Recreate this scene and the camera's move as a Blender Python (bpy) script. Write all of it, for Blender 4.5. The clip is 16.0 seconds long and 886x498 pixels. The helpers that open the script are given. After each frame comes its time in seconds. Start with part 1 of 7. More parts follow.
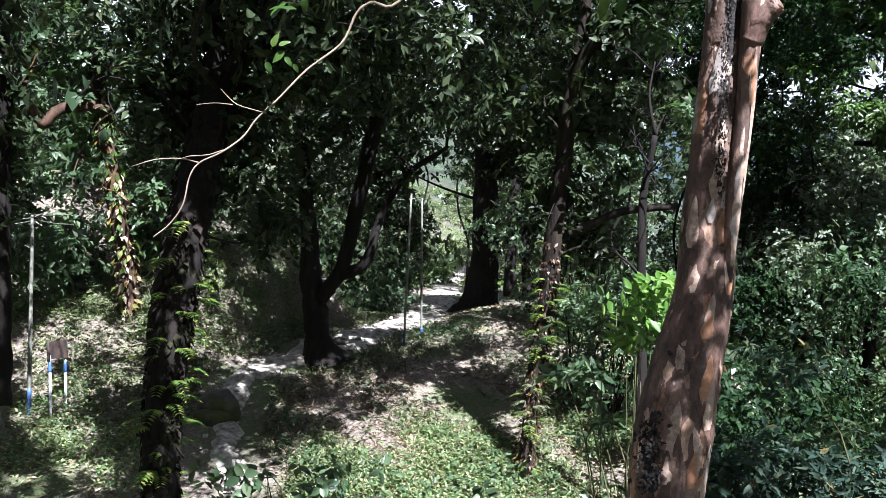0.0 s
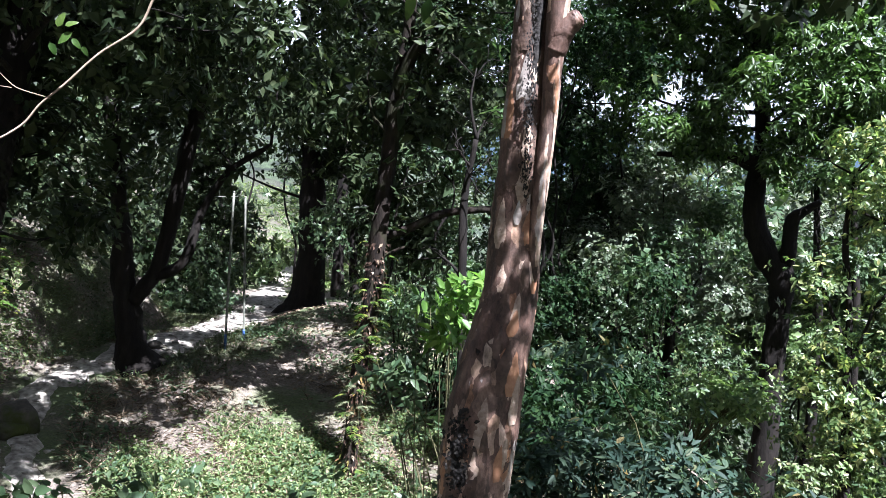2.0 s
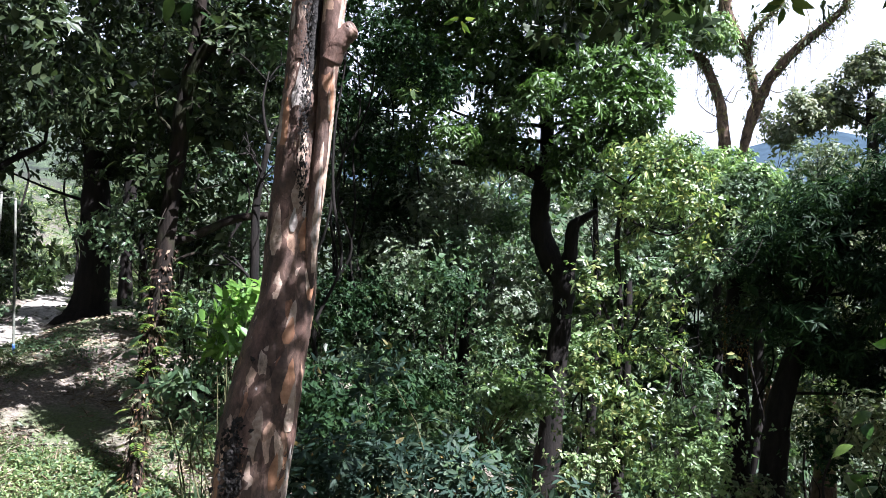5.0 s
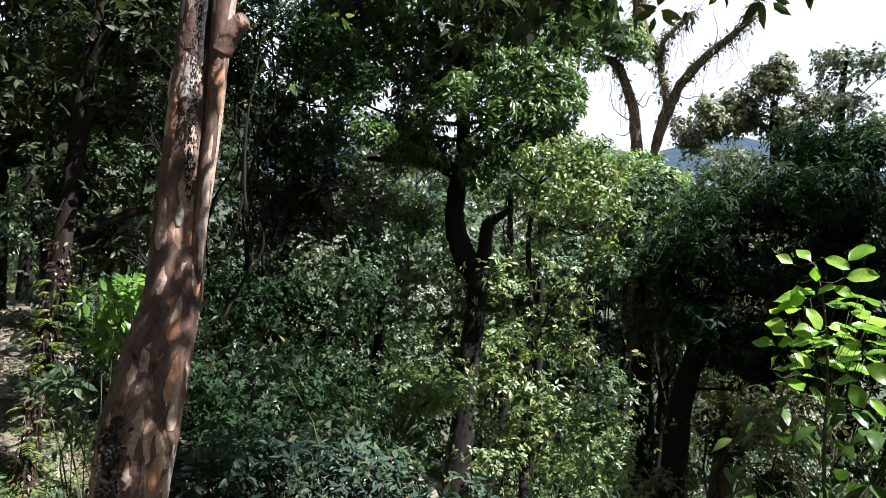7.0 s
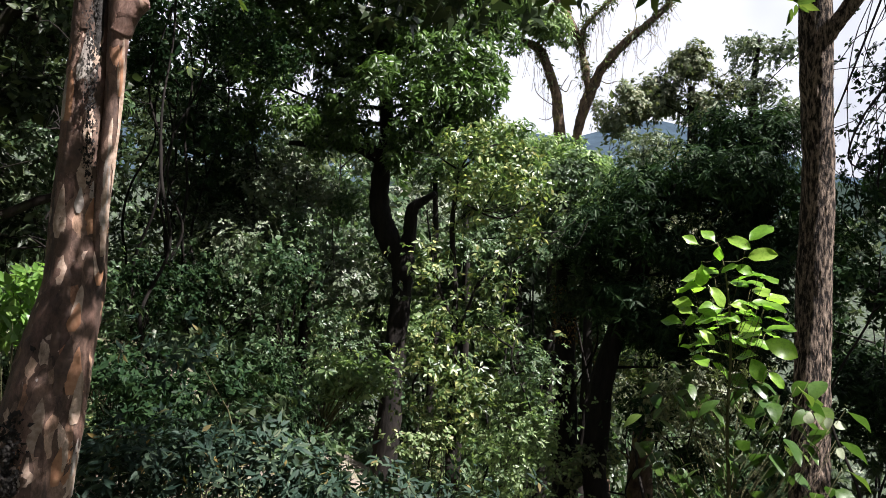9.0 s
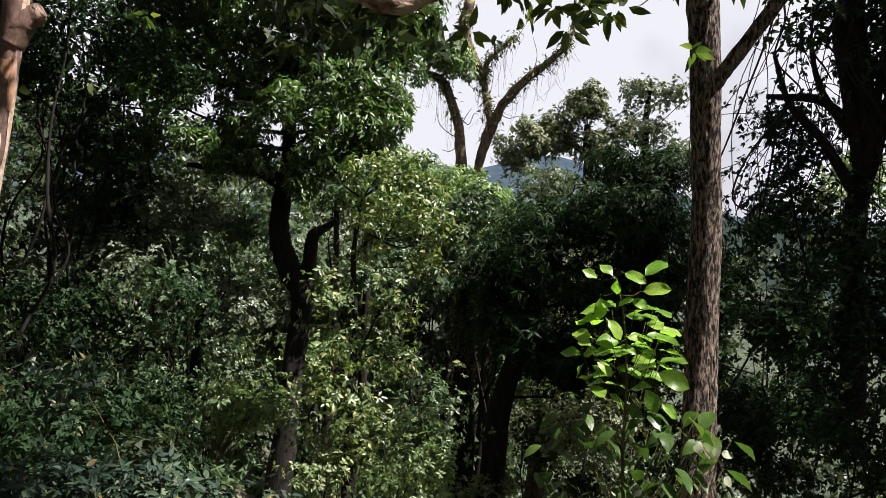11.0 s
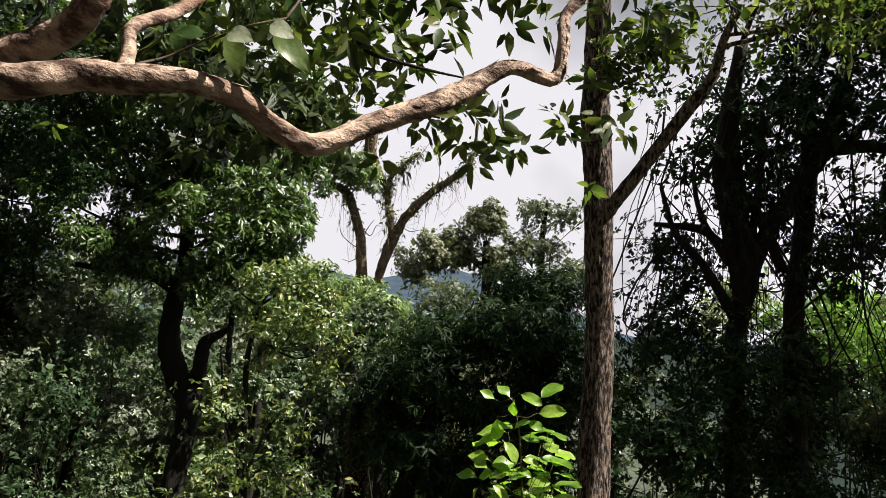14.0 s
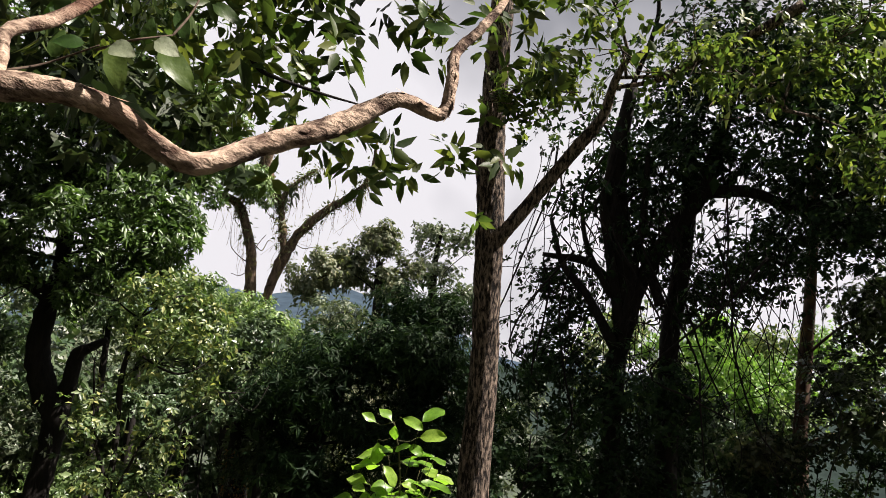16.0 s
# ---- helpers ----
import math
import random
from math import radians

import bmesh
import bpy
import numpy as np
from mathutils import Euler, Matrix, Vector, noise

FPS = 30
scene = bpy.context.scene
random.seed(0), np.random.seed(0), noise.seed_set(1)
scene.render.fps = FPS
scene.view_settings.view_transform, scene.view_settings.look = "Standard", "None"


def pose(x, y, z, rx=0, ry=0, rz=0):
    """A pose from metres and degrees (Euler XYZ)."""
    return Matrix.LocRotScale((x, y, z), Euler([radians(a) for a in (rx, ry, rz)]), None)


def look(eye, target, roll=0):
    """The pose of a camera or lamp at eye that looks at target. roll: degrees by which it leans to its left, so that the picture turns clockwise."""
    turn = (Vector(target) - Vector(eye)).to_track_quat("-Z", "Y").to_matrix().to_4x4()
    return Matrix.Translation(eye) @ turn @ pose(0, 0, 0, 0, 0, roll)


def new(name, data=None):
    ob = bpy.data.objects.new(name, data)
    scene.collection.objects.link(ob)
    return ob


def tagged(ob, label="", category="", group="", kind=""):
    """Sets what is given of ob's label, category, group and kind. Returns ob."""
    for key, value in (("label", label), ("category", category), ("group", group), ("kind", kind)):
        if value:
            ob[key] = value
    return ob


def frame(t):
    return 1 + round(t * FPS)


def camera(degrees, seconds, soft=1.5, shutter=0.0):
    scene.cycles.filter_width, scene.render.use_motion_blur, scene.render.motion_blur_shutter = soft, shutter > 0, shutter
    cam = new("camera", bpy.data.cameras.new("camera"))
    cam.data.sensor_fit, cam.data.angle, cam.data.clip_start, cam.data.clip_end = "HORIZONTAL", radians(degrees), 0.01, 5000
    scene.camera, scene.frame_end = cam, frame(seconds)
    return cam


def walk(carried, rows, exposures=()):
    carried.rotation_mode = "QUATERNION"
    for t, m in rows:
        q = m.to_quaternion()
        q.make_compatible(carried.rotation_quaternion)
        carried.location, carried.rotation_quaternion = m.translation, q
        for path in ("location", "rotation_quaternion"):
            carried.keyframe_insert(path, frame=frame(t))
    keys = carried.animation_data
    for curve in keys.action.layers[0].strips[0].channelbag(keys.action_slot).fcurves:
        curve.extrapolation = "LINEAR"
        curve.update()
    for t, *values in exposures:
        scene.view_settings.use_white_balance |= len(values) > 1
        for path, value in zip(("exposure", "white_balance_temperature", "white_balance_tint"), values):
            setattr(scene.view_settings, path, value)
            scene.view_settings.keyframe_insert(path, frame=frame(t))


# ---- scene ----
cam = camera(57.4, 16.0, soft=0.5)
PATH = [
    (0, (0, 0, 0), (-0.005, 2, -0.006), 2.4),
    (0.5, (0.013, 0.009, 0.002), (0.115, 2.007, 0.006), 2.2),
    (1, (0.035, 0.014, 0.001), (0.248, 2.002, 0.013), 2.3),
    (1.5, (0.063, 0.025, 0), (0.378, 2, 0.011), 2.6),
    (2, (0.081, 0.022, 0), (0.49, 1.979, 0.014), 2.8),
    (2.5, (0.099, 0.016, 0.001), (0.611, 1.949, 0.026), 2.9),
    (3, (0.115, 0.007, 0.001), (0.694, 1.921, 0.032), 3),
    (3.5, (0.136, -0.005, 0.005), (0.778, 1.889, 0.043), 2.9),
    (4, (0.158, -0.03, 0.009), (0.881, 1.835, 0.05), 2.8),
    (6.5, (0.25, -0.104, 0.014), (1.252, 1.627, 0.068), 2.6),
    (7, (0.295, -0.129, 0.021), (1.329, 1.582, 0.071), 3.1),
    (7.5, (0.33, -0.161, 0.025), (1.392, 1.533, 0.067), 3.3),
    (8, (0.359, -0.192, 0.026), (1.461, 1.476, 0.066), 3.1),
    (8.5, (0.36, -0.198, 0.026), (1.497, 1.447, 0.057), 3),
    (9, (0.355, -0.173, 0.024), (1.538, 1.44, 0.044), 2.3),
    (11.5, (0.337, -0.139, 0.034), (1.737, 1.283, 0.174), 4),
    (12, (0.338, -0.129, 0.04), (1.757, 1.269, 0.224), 4.5),
    (12.5, (0.332, -0.126, 0.044), (1.773, 1.243, 0.266), 4.7),
    (13, (0.319, -0.133, 0.049), (1.78, 1.205, 0.322), 4.9),
    (13.5, (0.316, -0.137, 0.058), (1.795, 1.169, 0.385), 4.6),
    (14, (0.305, -0.152, 0.068), (1.805, 1.112, 0.457), 4.6),
    (14.5, (0.297, -0.165, 0.076), (1.822, 1.057, 0.503), 5),
    (15, (0.294, -0.178, 0.079), (1.837, 1.009, 0.539), 5.2),
    (15.5, (0.294, -0.182, 0.08), (1.887, 0.932, 0.55), 5.9),
    (16, (0.3, -0.184, 0.079), (1.939, 0.865, 0.542), 5.9),
]

walk(cam, [(t, look(e, g, r)) for t, e, g, r in PATH], exposures=[(0.0, 2.4, 5700, 15), (4.0, 2.52, 5650, 16), (6.5, 2.08, 6050, 14), (9.0, 1.84, 6450, 14), (12.0, 1.54, 6850, 14), (16.0, 1.56, 7050, 15)])

# ---- light ----
SUN_AZ, SUN_EL = 154.0, 55.0   # azimuth from +y towards +x
world = bpy.data.worlds.new("sky")
scene.world = world
world.use_nodes = True
wn = world.node_tree
wn.nodes.clear()
w_out = wn.nodes.new("ShaderNodeOutputWorld")
w_bg = wn.nodes.new("ShaderNodeBackground")
w_sky = wn.nodes.new("ShaderNodeTexSky")
w_sky.sky_type = "NISHITA"
w_sky.sun_disc = False
w_sky.sun_elevation = radians(SUN_EL)
w_sky.sun_rotation = radians(SUN_AZ)
w_sky.dust_density = 1.0
w_sky.air_density = 1.0
w_bg.inputs["Strength"].default_value = 0.043
# thin bright cloud over the blue
w_co = wn.nodes.new("ShaderNodeTexCoord")
w_no = wn.nodes.new("ShaderNodeTexNoise")
w_no.inputs["Scale"].default_value = 1.6
w_no.inputs["Detail"].default_value = 5.0
w_rm = wn.nodes.new("ShaderNodeMapRange")
w_rm.inputs["From Min"].default_value = 0.27
w_rm.inputs["From Max"].default_value = 0.45
w_mx = wn.nodes.new("ShaderNodeMix")
w_mx.data_type = "RGBA"
w_mx.inputs["B"].default_value = (6.5, 6.8, 7.5, 1)
wn.links.new(w_co.outputs["Generated"], w_no.inputs["Vector"])
wn.links.new(w_no.outputs["Fac"], w_rm.inputs["Value"])
w_sp = wn.nodes.new("ShaderNodeSeparateXYZ")
w_hi = wn.nodes.new("ShaderNodeMapRange")
w_hi.interpolation_type = "SMOOTHSTEP"
w_hi.inputs["From Min"].default_value, w_hi.inputs["From Max"].default_value = 0.5, 0.85
w_hi.inputs["To Min"].default_value, w_hi.inputs["To Max"].default_value = 1.0, 0.0
w_mu = wn.nodes.new("ShaderNodeMath")
w_mu.operation = "MULTIPLY"
wn.links.new(w_co.outputs["Generated"], w_sp.inputs["Vector"])
wn.links.new(w_sp.outputs["Z"], w_hi.inputs["Value"])
wn.links.new(w_hi.outputs["Result"], w_mu.inputs[0])
wn.links.new(w_rm.outputs["Result"], w_mu.inputs[1])
wn.links.new(w_mu.outputs["Value"], w_mx.inputs["Factor"])
w_ha = wn.nodes.new("ShaderNodeHueSaturation")   # thin veil of haze over the blue
w_ha.inputs["Saturation"].default_value = 0.5
w_ha.inputs["Value"].default_value = 0.5
wn.links.new(w_sky.outputs["Color"], w_ha.inputs["Color"])
wn.links.new(w_ha.outputs["Color"], w_mx.inputs["A"])
wn.links.new(w_mx.outputs["Result"], w_bg.inputs["Color"])
wn.links.new(w_bg.outputs["Background"], w_out.inputs["Surface"])
sun = new("sun", bpy.data.lights.new("sun", "SUN"))
sun.data.energy = 5.0
sun.data.angle = radians(0.55)
sun.data.color = (1.0, 0.975, 0.935)
_az, _el = radians(SUN_AZ), radians(SUN_EL)
SUN_DIR = Vector((math.sin(_az) * math.cos(_el), math.cos(_az) * math.cos(_el), math.sin(_el)))
sun.matrix_world = look(tuple(SUN_DIR * 60), (0, 0, 0))

rng = np.random.default_rng(7)


# ---- materials ----
def nodes_of(name):
    m = bpy.data.materials.new(name)
    m.use_nodes = True
    nt = m.node_tree
    nt.nodes.clear()
    out = nt.nodes.new("ShaderNodeOutputMaterial")
    return m, nt, out


def ramp_node(nt, stops):
    r = nt.nodes.new("ShaderNodeValToRGB")
    els = r.color_ramp.elements
    while len(els) < len(stops):
        els.new(0.5)
    for e, (p, c) in zip(els, stops):
        e.position, e.color = p, (*c, 1)
    return r


def noise_node(nt, scale, detail=4.0, stretch=(1, 1, 1), rough=0.55, coord="Object"):
    co = nt.nodes.new("ShaderNodeTexCoord")
    mp = nt.nodes.new("ShaderNodeMapping")
    mp.inputs["Scale"].default_value = stretch
    n = nt.nodes.new("ShaderNodeTexNoise")
    n.inputs["Scale"].default_value = scale
    n.inputs["Detail"].default_value = detail
    n.inputs["Roughness"].default_value = rough
    nt.links.new(co.outputs[coord], mp.inputs["Vector"])
    nt.links.new(mp.outputs["Vector"], n.inputs["Vector"])
    return n


def mix_rgb(nt, fac, a, b, mode="MIX"):
    m = nt.nodes.new("ShaderNodeMix")
    m.data_type = "RGBA"
    m.blend_type = mode
    for key, v in (("Factor", fac), ("A", a), ("B", b)):
        if isinstance(v, (int, float)):
            m.inputs[key].default_value = v
        elif isinstance(v, tuple):
            m.inputs[key].default_value = (*v, 1)
        else:
            nt.links.new(v, m.inputs[key])
    return m.outputs["Result"]


def bump_node(nt, height, strength, dist):
    b = nt.nodes.new("ShaderNodeBump")
    b.inputs["Strength"].default_value = strength
    b.inputs["Distance"].default_value = dist
    nt.links.new(height, b.inputs["Height"])
    return b.outputs["Normal"]


def leaf_mat(name, stops, trans=0.35, rough=0.42, tcol=None, piece=False, spec=0.38):
    """Leaves: each one its own shade, some light passes through."""
    m, nt, out = nodes_of(name)
    if piece:
        rnd = nt.nodes.new("ShaderNodeObjectInfo").outputs["Random"]
    else:
        rnd = nt.nodes.new("ShaderNodeNewGeometry").outputs["Random Per Island"]
    rp = ramp_node(nt, stops)
    nt.links.new(rnd, rp.inputs["Fac"])
    n = noise_node(nt, 0.45, 2.0)
    mr = nt.nodes.new("ShaderNodeMapRange")
    mr.inputs["From Min"].default_value, mr.inputs["From Max"].default_value = 0.3, 0.7
    mr.inputs["To Min"].default_value, mr.inputs["To Max"].default_value = 0.72, 1.25
    nt.links.new(n.outputs["Fac"], mr.inputs["Value"])
    cb = nt.nodes.new("ShaderNodeVectorMath")
    cb.operation = "SCALE"
    nt.links.new(rp.outputs["Color"], cb.inputs[0])
    nt.links.new(mr.outputs["Result"], cb.inputs["Scale"])
    col = cb.outputs["Vector"]
    p = nt.nodes.new("ShaderNodeBsdfPrincipled")
    p.inputs["Roughness"].default_value = rough
    p.inputs["Specular IOR Level"].default_value = spec
    nt.links.new(col, p.inputs["Base Color"])
    fine = noise_node(nt, 60.0, 3.0)
    nt.links.new(bump_node(nt, fine.outputs["Fac"], 0.25, 0.004), p.inputs["Normal"])
    if piece:
        spot = noise_node(nt, 26.0, 5.0, (1, 1, 1), 0.7)
        sr = ramp_node(nt, [(0.32, (0.55, 0.6, 0.5)), (0.5, (0.95, 0.97, 0.9)), (0.7, (1.2, 1.12, 1.1))])
        nt.links.new(spot.outputs["Fac"], sr.inputs["Fac"])
        col = mix_rgb(nt, 1.0, col, sr.outputs["Color"], "MULTIPLY")
        nt.links.new(col, p.inputs["Base Color"])
    tr = nt.nodes.new("ShaderNodeBsdfTranslucent")
    tc = mix_rgb(nt, 1.0, col, tcol or (1.35, 1.5, 0.8), "MULTIPLY")
    nt.links.new(tc, tr.inputs["Color"])
    mx = nt.nodes.new("ShaderNodeMixShader")
    mx.inputs["Fac"].default_value = trans
    nt.links.new(p.outputs["BSDF"], mx.inputs[1])
    nt.links.new(tr.outputs["BSDF"], mx.inputs[2])
    nt.links.new(mx.outputs["Shader"], out.inputs["Surface"])
    return m


def bark_mat(name, dark, light, moss=None, scale=9.0, bump=0.9, stretch=(1, 1, 0.22), moss_amt=0.55, lo=0.32, hi=0.68):
    m, nt, out = nodes_of(name)
    p = nt.nodes.new("ShaderNodeBsdfPrincipled")
    p.inputs["Roughness"].default_value = 0.9
    p.inputs["Specular IOR Level"].default_value = 0.2
    n1 = noise_node(nt, scale, 6.0, stretch, 0.65)
    rp = ramp_node(nt, [(lo, dark), (hi, light)])
    nt.links.new(n1.outputs["Fac"], rp.inputs["Fac"])
    col = rp.outputs["Color"]
    if moss:
        n2 = noise_node(nt, 2.2, 5.0)
        mr = ramp_node(nt, [(moss_amt - 0.05, (0, 0, 0)), (moss_amt + 0.08, (1, 1, 1))])
        nt.links.new(n2.outputs["Fac"], mr.inputs["Fac"])
        col = mix_rgb(nt, mr.outputs["Color"], col, moss)
    nt.links.new(col, p.inputs["Base Color"])
    nt.links.new(bump_node(nt, n1.outputs["Fac"], bump, 0.03), p.inputs["Normal"])
    nt.links.new(p.outputs["BSDF"], out.inputs["Surface"])
    return m


def cells_node(nt, scale, stretch, wob, wob_scale):
    """Warped voronoi cells: their random colour and the distance to their edge."""
    co = nt.nodes.new("ShaderNodeTexCoord")
    warp = nt.nodes.new("ShaderNodeTexNoise")
    warp.inputs["Scale"].default_value = wob_scale
    warp.inputs["Detail"].default_value = 3.0
    nt.links.new(co.outputs["Object"], warp.inputs["Vector"])
    add = nt.nodes.new("ShaderNodeVectorMath")
    add.operation = "MULTIPLY_ADD"
    add.inputs[1].default_value = (wob, wob, wob * 2.2)
    nt.links.new(warp.outputs["Color"], add.inputs[0])
    nt.links.new(co.outputs["Object"], add.inputs[2])
    mp = nt.nodes.new("ShaderNodeMapping")
    mp.inputs["Scale"].default_value = stretch
    nt.links.new(add.outputs["Vector"], mp.inputs["Vector"])
    vo = nt.nodes.new("ShaderNodeTexVoronoi")
    vo.inputs["Scale"].default_value = scale
    nt.links.new(mp.outputs["Vector"], vo.inputs["Vector"])
    sep = nt.nodes.new("ShaderNodeSeparateColor")
    nt.links.new(vo.outputs["Color"], sep.inputs["Color"])
    return sep


def peeling_mat(name, cell=7.0, stretch=(1, 1, 0.42)):
    """Smooth bark, blotched grey and brown, that peels in tongues down to tan, pink and rust patches."""
    m, nt, out = nodes_of(name)
    p = nt.nodes.new("ShaderNodeBsdfPrincipled")
    p.inputs["Specular IOR Level"].default_value = 0.4
    p.inputs["Roughness"].default_value = 0.55
    big = cells_node(nt, cell, stretch, 0.04, 10.0)
    base = ramp_node(nt, [(0.0, (0.085, 0.05, 0.039)), (0.4, (0.105, 0.063, 0.05)), (0.75, (0.135, 0.084, 0.066)), (0.9, (0.17, 0.11, 0.087)), (1.0, (0.24, 0.16, 0.125))])
    nt.links.new(big.outputs["Red"], base.inputs["Fac"])
    small = cells_node(nt, cell * 1.5, stretch, 0.025, 14.0)
    pick = ramp_node(nt, [(0.0, (0, 0, 0)), (0.89, (0, 0, 0)), (0.9, (1, 1, 1))])
    nt.links.new(small.outputs["Red"], pick.inputs["Fac"])
    tone = ramp_node(nt, [(0.0, (0.3, 0.145, 0.082)), (0.25, (0.34, 0.215, 0.15)), (0.6, (0.46, 0.325, 0.25)), (1.0, (0.58, 0.45, 0.37))])
    nt.links.new(small.outputs["Green"], tone.inputs["Fac"])
    col = mix_rgb(nt, pick.outputs["Color"], base.outputs["Color"], tone.outputs["Color"])
    blot = noise_node(nt, 11.0, 6.0, (1, 1, 0.45), 0.7)
    br = ramp_node(nt, [(0.34, (0.3, 0.28, 0.27)), (0.48, (0.9, 0.88, 0.87)), (0.68, (1.6, 1.56, 1.55))])
    nt.links.new(blot.outputs["Fac"], br.inputs["Fac"])
    col = mix_rgb(nt, 1.0, col, br.outputs["Color"], "MULTIPLY")
    fine = noise_node(nt, 60.0, 7.0, (1, 1, 0.5), 0.78)
    fr = ramp_node(nt, [(0.32, (0.5, 0.47, 0.45)), (0.5, (0.95, 0.94, 0.92)), (0.68, (1.25, 1.23, 1.22))])
    nt.links.new(fine.outputs["Fac"], fr.inputs["Fac"])
    col = mix_rgb(nt, 1.0, col, fr.outputs["Color"], "MULTIPLY")
    dirt = noise_node(nt, 4.0, 7.0, (2.4, 2.4, 0.2), 0.72)
    dr = ramp_node(nt, [(0.53, (0, 0, 0)), (0.62, (0.8, 0.8, 0.8))])
    nt.links.new(dirt.outputs["Fac"], dr.inputs["Fac"])
    col = mix_rgb(nt, dr.outputs["Color"], col, (0.035, 0.025, 0.021))
    spot = noise_node(nt, 17.0, 5.0, (1, 1, 0.7), 0.6)
    sr = ramp_node(nt, [(0.68, (0, 0, 0)), (0.72, (0.7, 0.7, 0.7))])
    nt.links.new(spot.outputs["Fac"], sr.inputs["Fac"])
    col = mix_rgb(nt, sr.outputs["Color"], col, (0.36, 0.35, 0.34))
    nt.links.new(col, p.inputs["Base Color"])
    h1 = nt.nodes.new("ShaderNodeMath")
    h1.operation = "MULTIPLY_ADD"
    h1.inputs[1].default_value = 0.5
    nt.links.new(fine.outputs["Fac"], h1.inputs[0])
    nt.links.new(big.outputs["Red"], h1.inputs[2])
    h = nt.nodes.new("ShaderNodeMath")
    h.operation = "SUBTRACT"
    nt.links.new(h1.outputs["Value"], h.inputs[0])
    nt.links.new(pick.outputs["Color"], h.inputs[1])
    nt.links.new(bump_node(nt, h.outputs["Value"], 0.75, 0.008), p.inputs["Normal"])
    nt.links.new(p.outputs["BSDF"], out.inputs["Surface"])
    return m


def plain_mat(name, a, b, scale=20.0, rough=0.7, metal=0.0, bump=0.2):
    m, nt, out = nodes_of(name)
    p = nt.nodes.new("ShaderNodeBsdfPrincipled")
    p.inputs["Roughness"].default_value, p.inputs["Metallic"].default_value = rough, metal
    n = noise_node(nt, scale, 5.0)
    rp = ramp_node(nt, [(0.35, a), (0.65, b)])
    nt.links.new(n.outputs["Fac"], rp.inputs["Fac"])
    nt.links.new(rp.outputs["Color"], p.inputs["Base Color"])
    nt.links.new(bump_node(nt, n.outputs["Fac"], bump, 0.01), p.inputs["Normal"])
    nt.links.new(p.outputs["BSDF"], out.inputs["Surface"])
    return m


def ground_mat():
    m, nt, out = nodes_of("forest_floor")
    p = nt.nodes.new("ShaderNodeBsdfPrincipled")
    p.inputs["Roughness"].default_value = 0.95
    n1 = noise_node(nt, 22.0, 7.0, (1, 1, 1), 0.7)
    rp = ramp_node(nt, [(0.3, (0.07, 0.055, 0.043)), (0.5, (0.16, 0.13, 0.105)), (0.72, (0.32, 0.275, 0.23))])
    nt.links.new(n1.outputs["Fac"], rp.inputs["Fac"])
    n2 = noise_node(nt, 0.55, 6.0, (1, 1, 1), 0.6)
    mr = ramp_node(nt, [(0.47, (0, 0, 0)), (0.58, (0.8, 0.8, 0.8))])
    nt.links.new(n2.outputs["Fac"], mr.inputs["Fac"])
    n3 = noise_node(nt, 30.0, 4.0)
    gr = ramp_node(nt, [(0.3, (0.035, 0.06, 0.018)), (0.7, (0.12, 0.17, 0.05))])
    nt.links.new(n3.outputs["Fac"], gr.inputs["Fac"])
    col = mix_rgb(nt, mr.outputs["Color"], rp.outputs["Color"], gr.outputs["Color"])
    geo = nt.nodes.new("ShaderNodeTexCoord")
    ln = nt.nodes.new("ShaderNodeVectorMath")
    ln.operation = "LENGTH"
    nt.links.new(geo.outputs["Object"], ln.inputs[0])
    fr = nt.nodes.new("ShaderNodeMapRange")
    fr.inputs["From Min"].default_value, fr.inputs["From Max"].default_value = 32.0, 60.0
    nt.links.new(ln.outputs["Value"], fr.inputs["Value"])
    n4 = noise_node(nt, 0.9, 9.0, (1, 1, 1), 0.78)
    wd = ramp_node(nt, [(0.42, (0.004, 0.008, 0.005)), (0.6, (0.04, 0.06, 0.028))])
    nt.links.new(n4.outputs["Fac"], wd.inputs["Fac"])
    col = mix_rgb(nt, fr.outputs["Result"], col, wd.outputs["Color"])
    nt.links.new(col, p.inputs["Base Color"])
    nt.links.new(bump_node(nt, n1.outputs["Fac"], 1.0, 0.05), p.inputs["Normal"])
    nt.links.new(p.outputs["BSDF"], out.inputs["Surface"])
    return m


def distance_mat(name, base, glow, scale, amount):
    """Wooded slopes far off, with the haze of bright air painted in as a glow."""
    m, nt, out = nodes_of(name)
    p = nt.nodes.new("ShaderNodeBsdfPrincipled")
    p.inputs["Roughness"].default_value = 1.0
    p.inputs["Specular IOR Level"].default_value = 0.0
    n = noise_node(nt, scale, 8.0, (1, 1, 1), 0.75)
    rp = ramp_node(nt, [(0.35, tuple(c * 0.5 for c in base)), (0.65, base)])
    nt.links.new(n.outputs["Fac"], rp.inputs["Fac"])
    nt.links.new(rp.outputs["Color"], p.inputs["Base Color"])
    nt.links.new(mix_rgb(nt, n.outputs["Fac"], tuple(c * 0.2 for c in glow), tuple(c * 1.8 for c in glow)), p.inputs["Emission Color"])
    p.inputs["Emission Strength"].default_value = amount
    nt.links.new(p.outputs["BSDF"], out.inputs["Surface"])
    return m


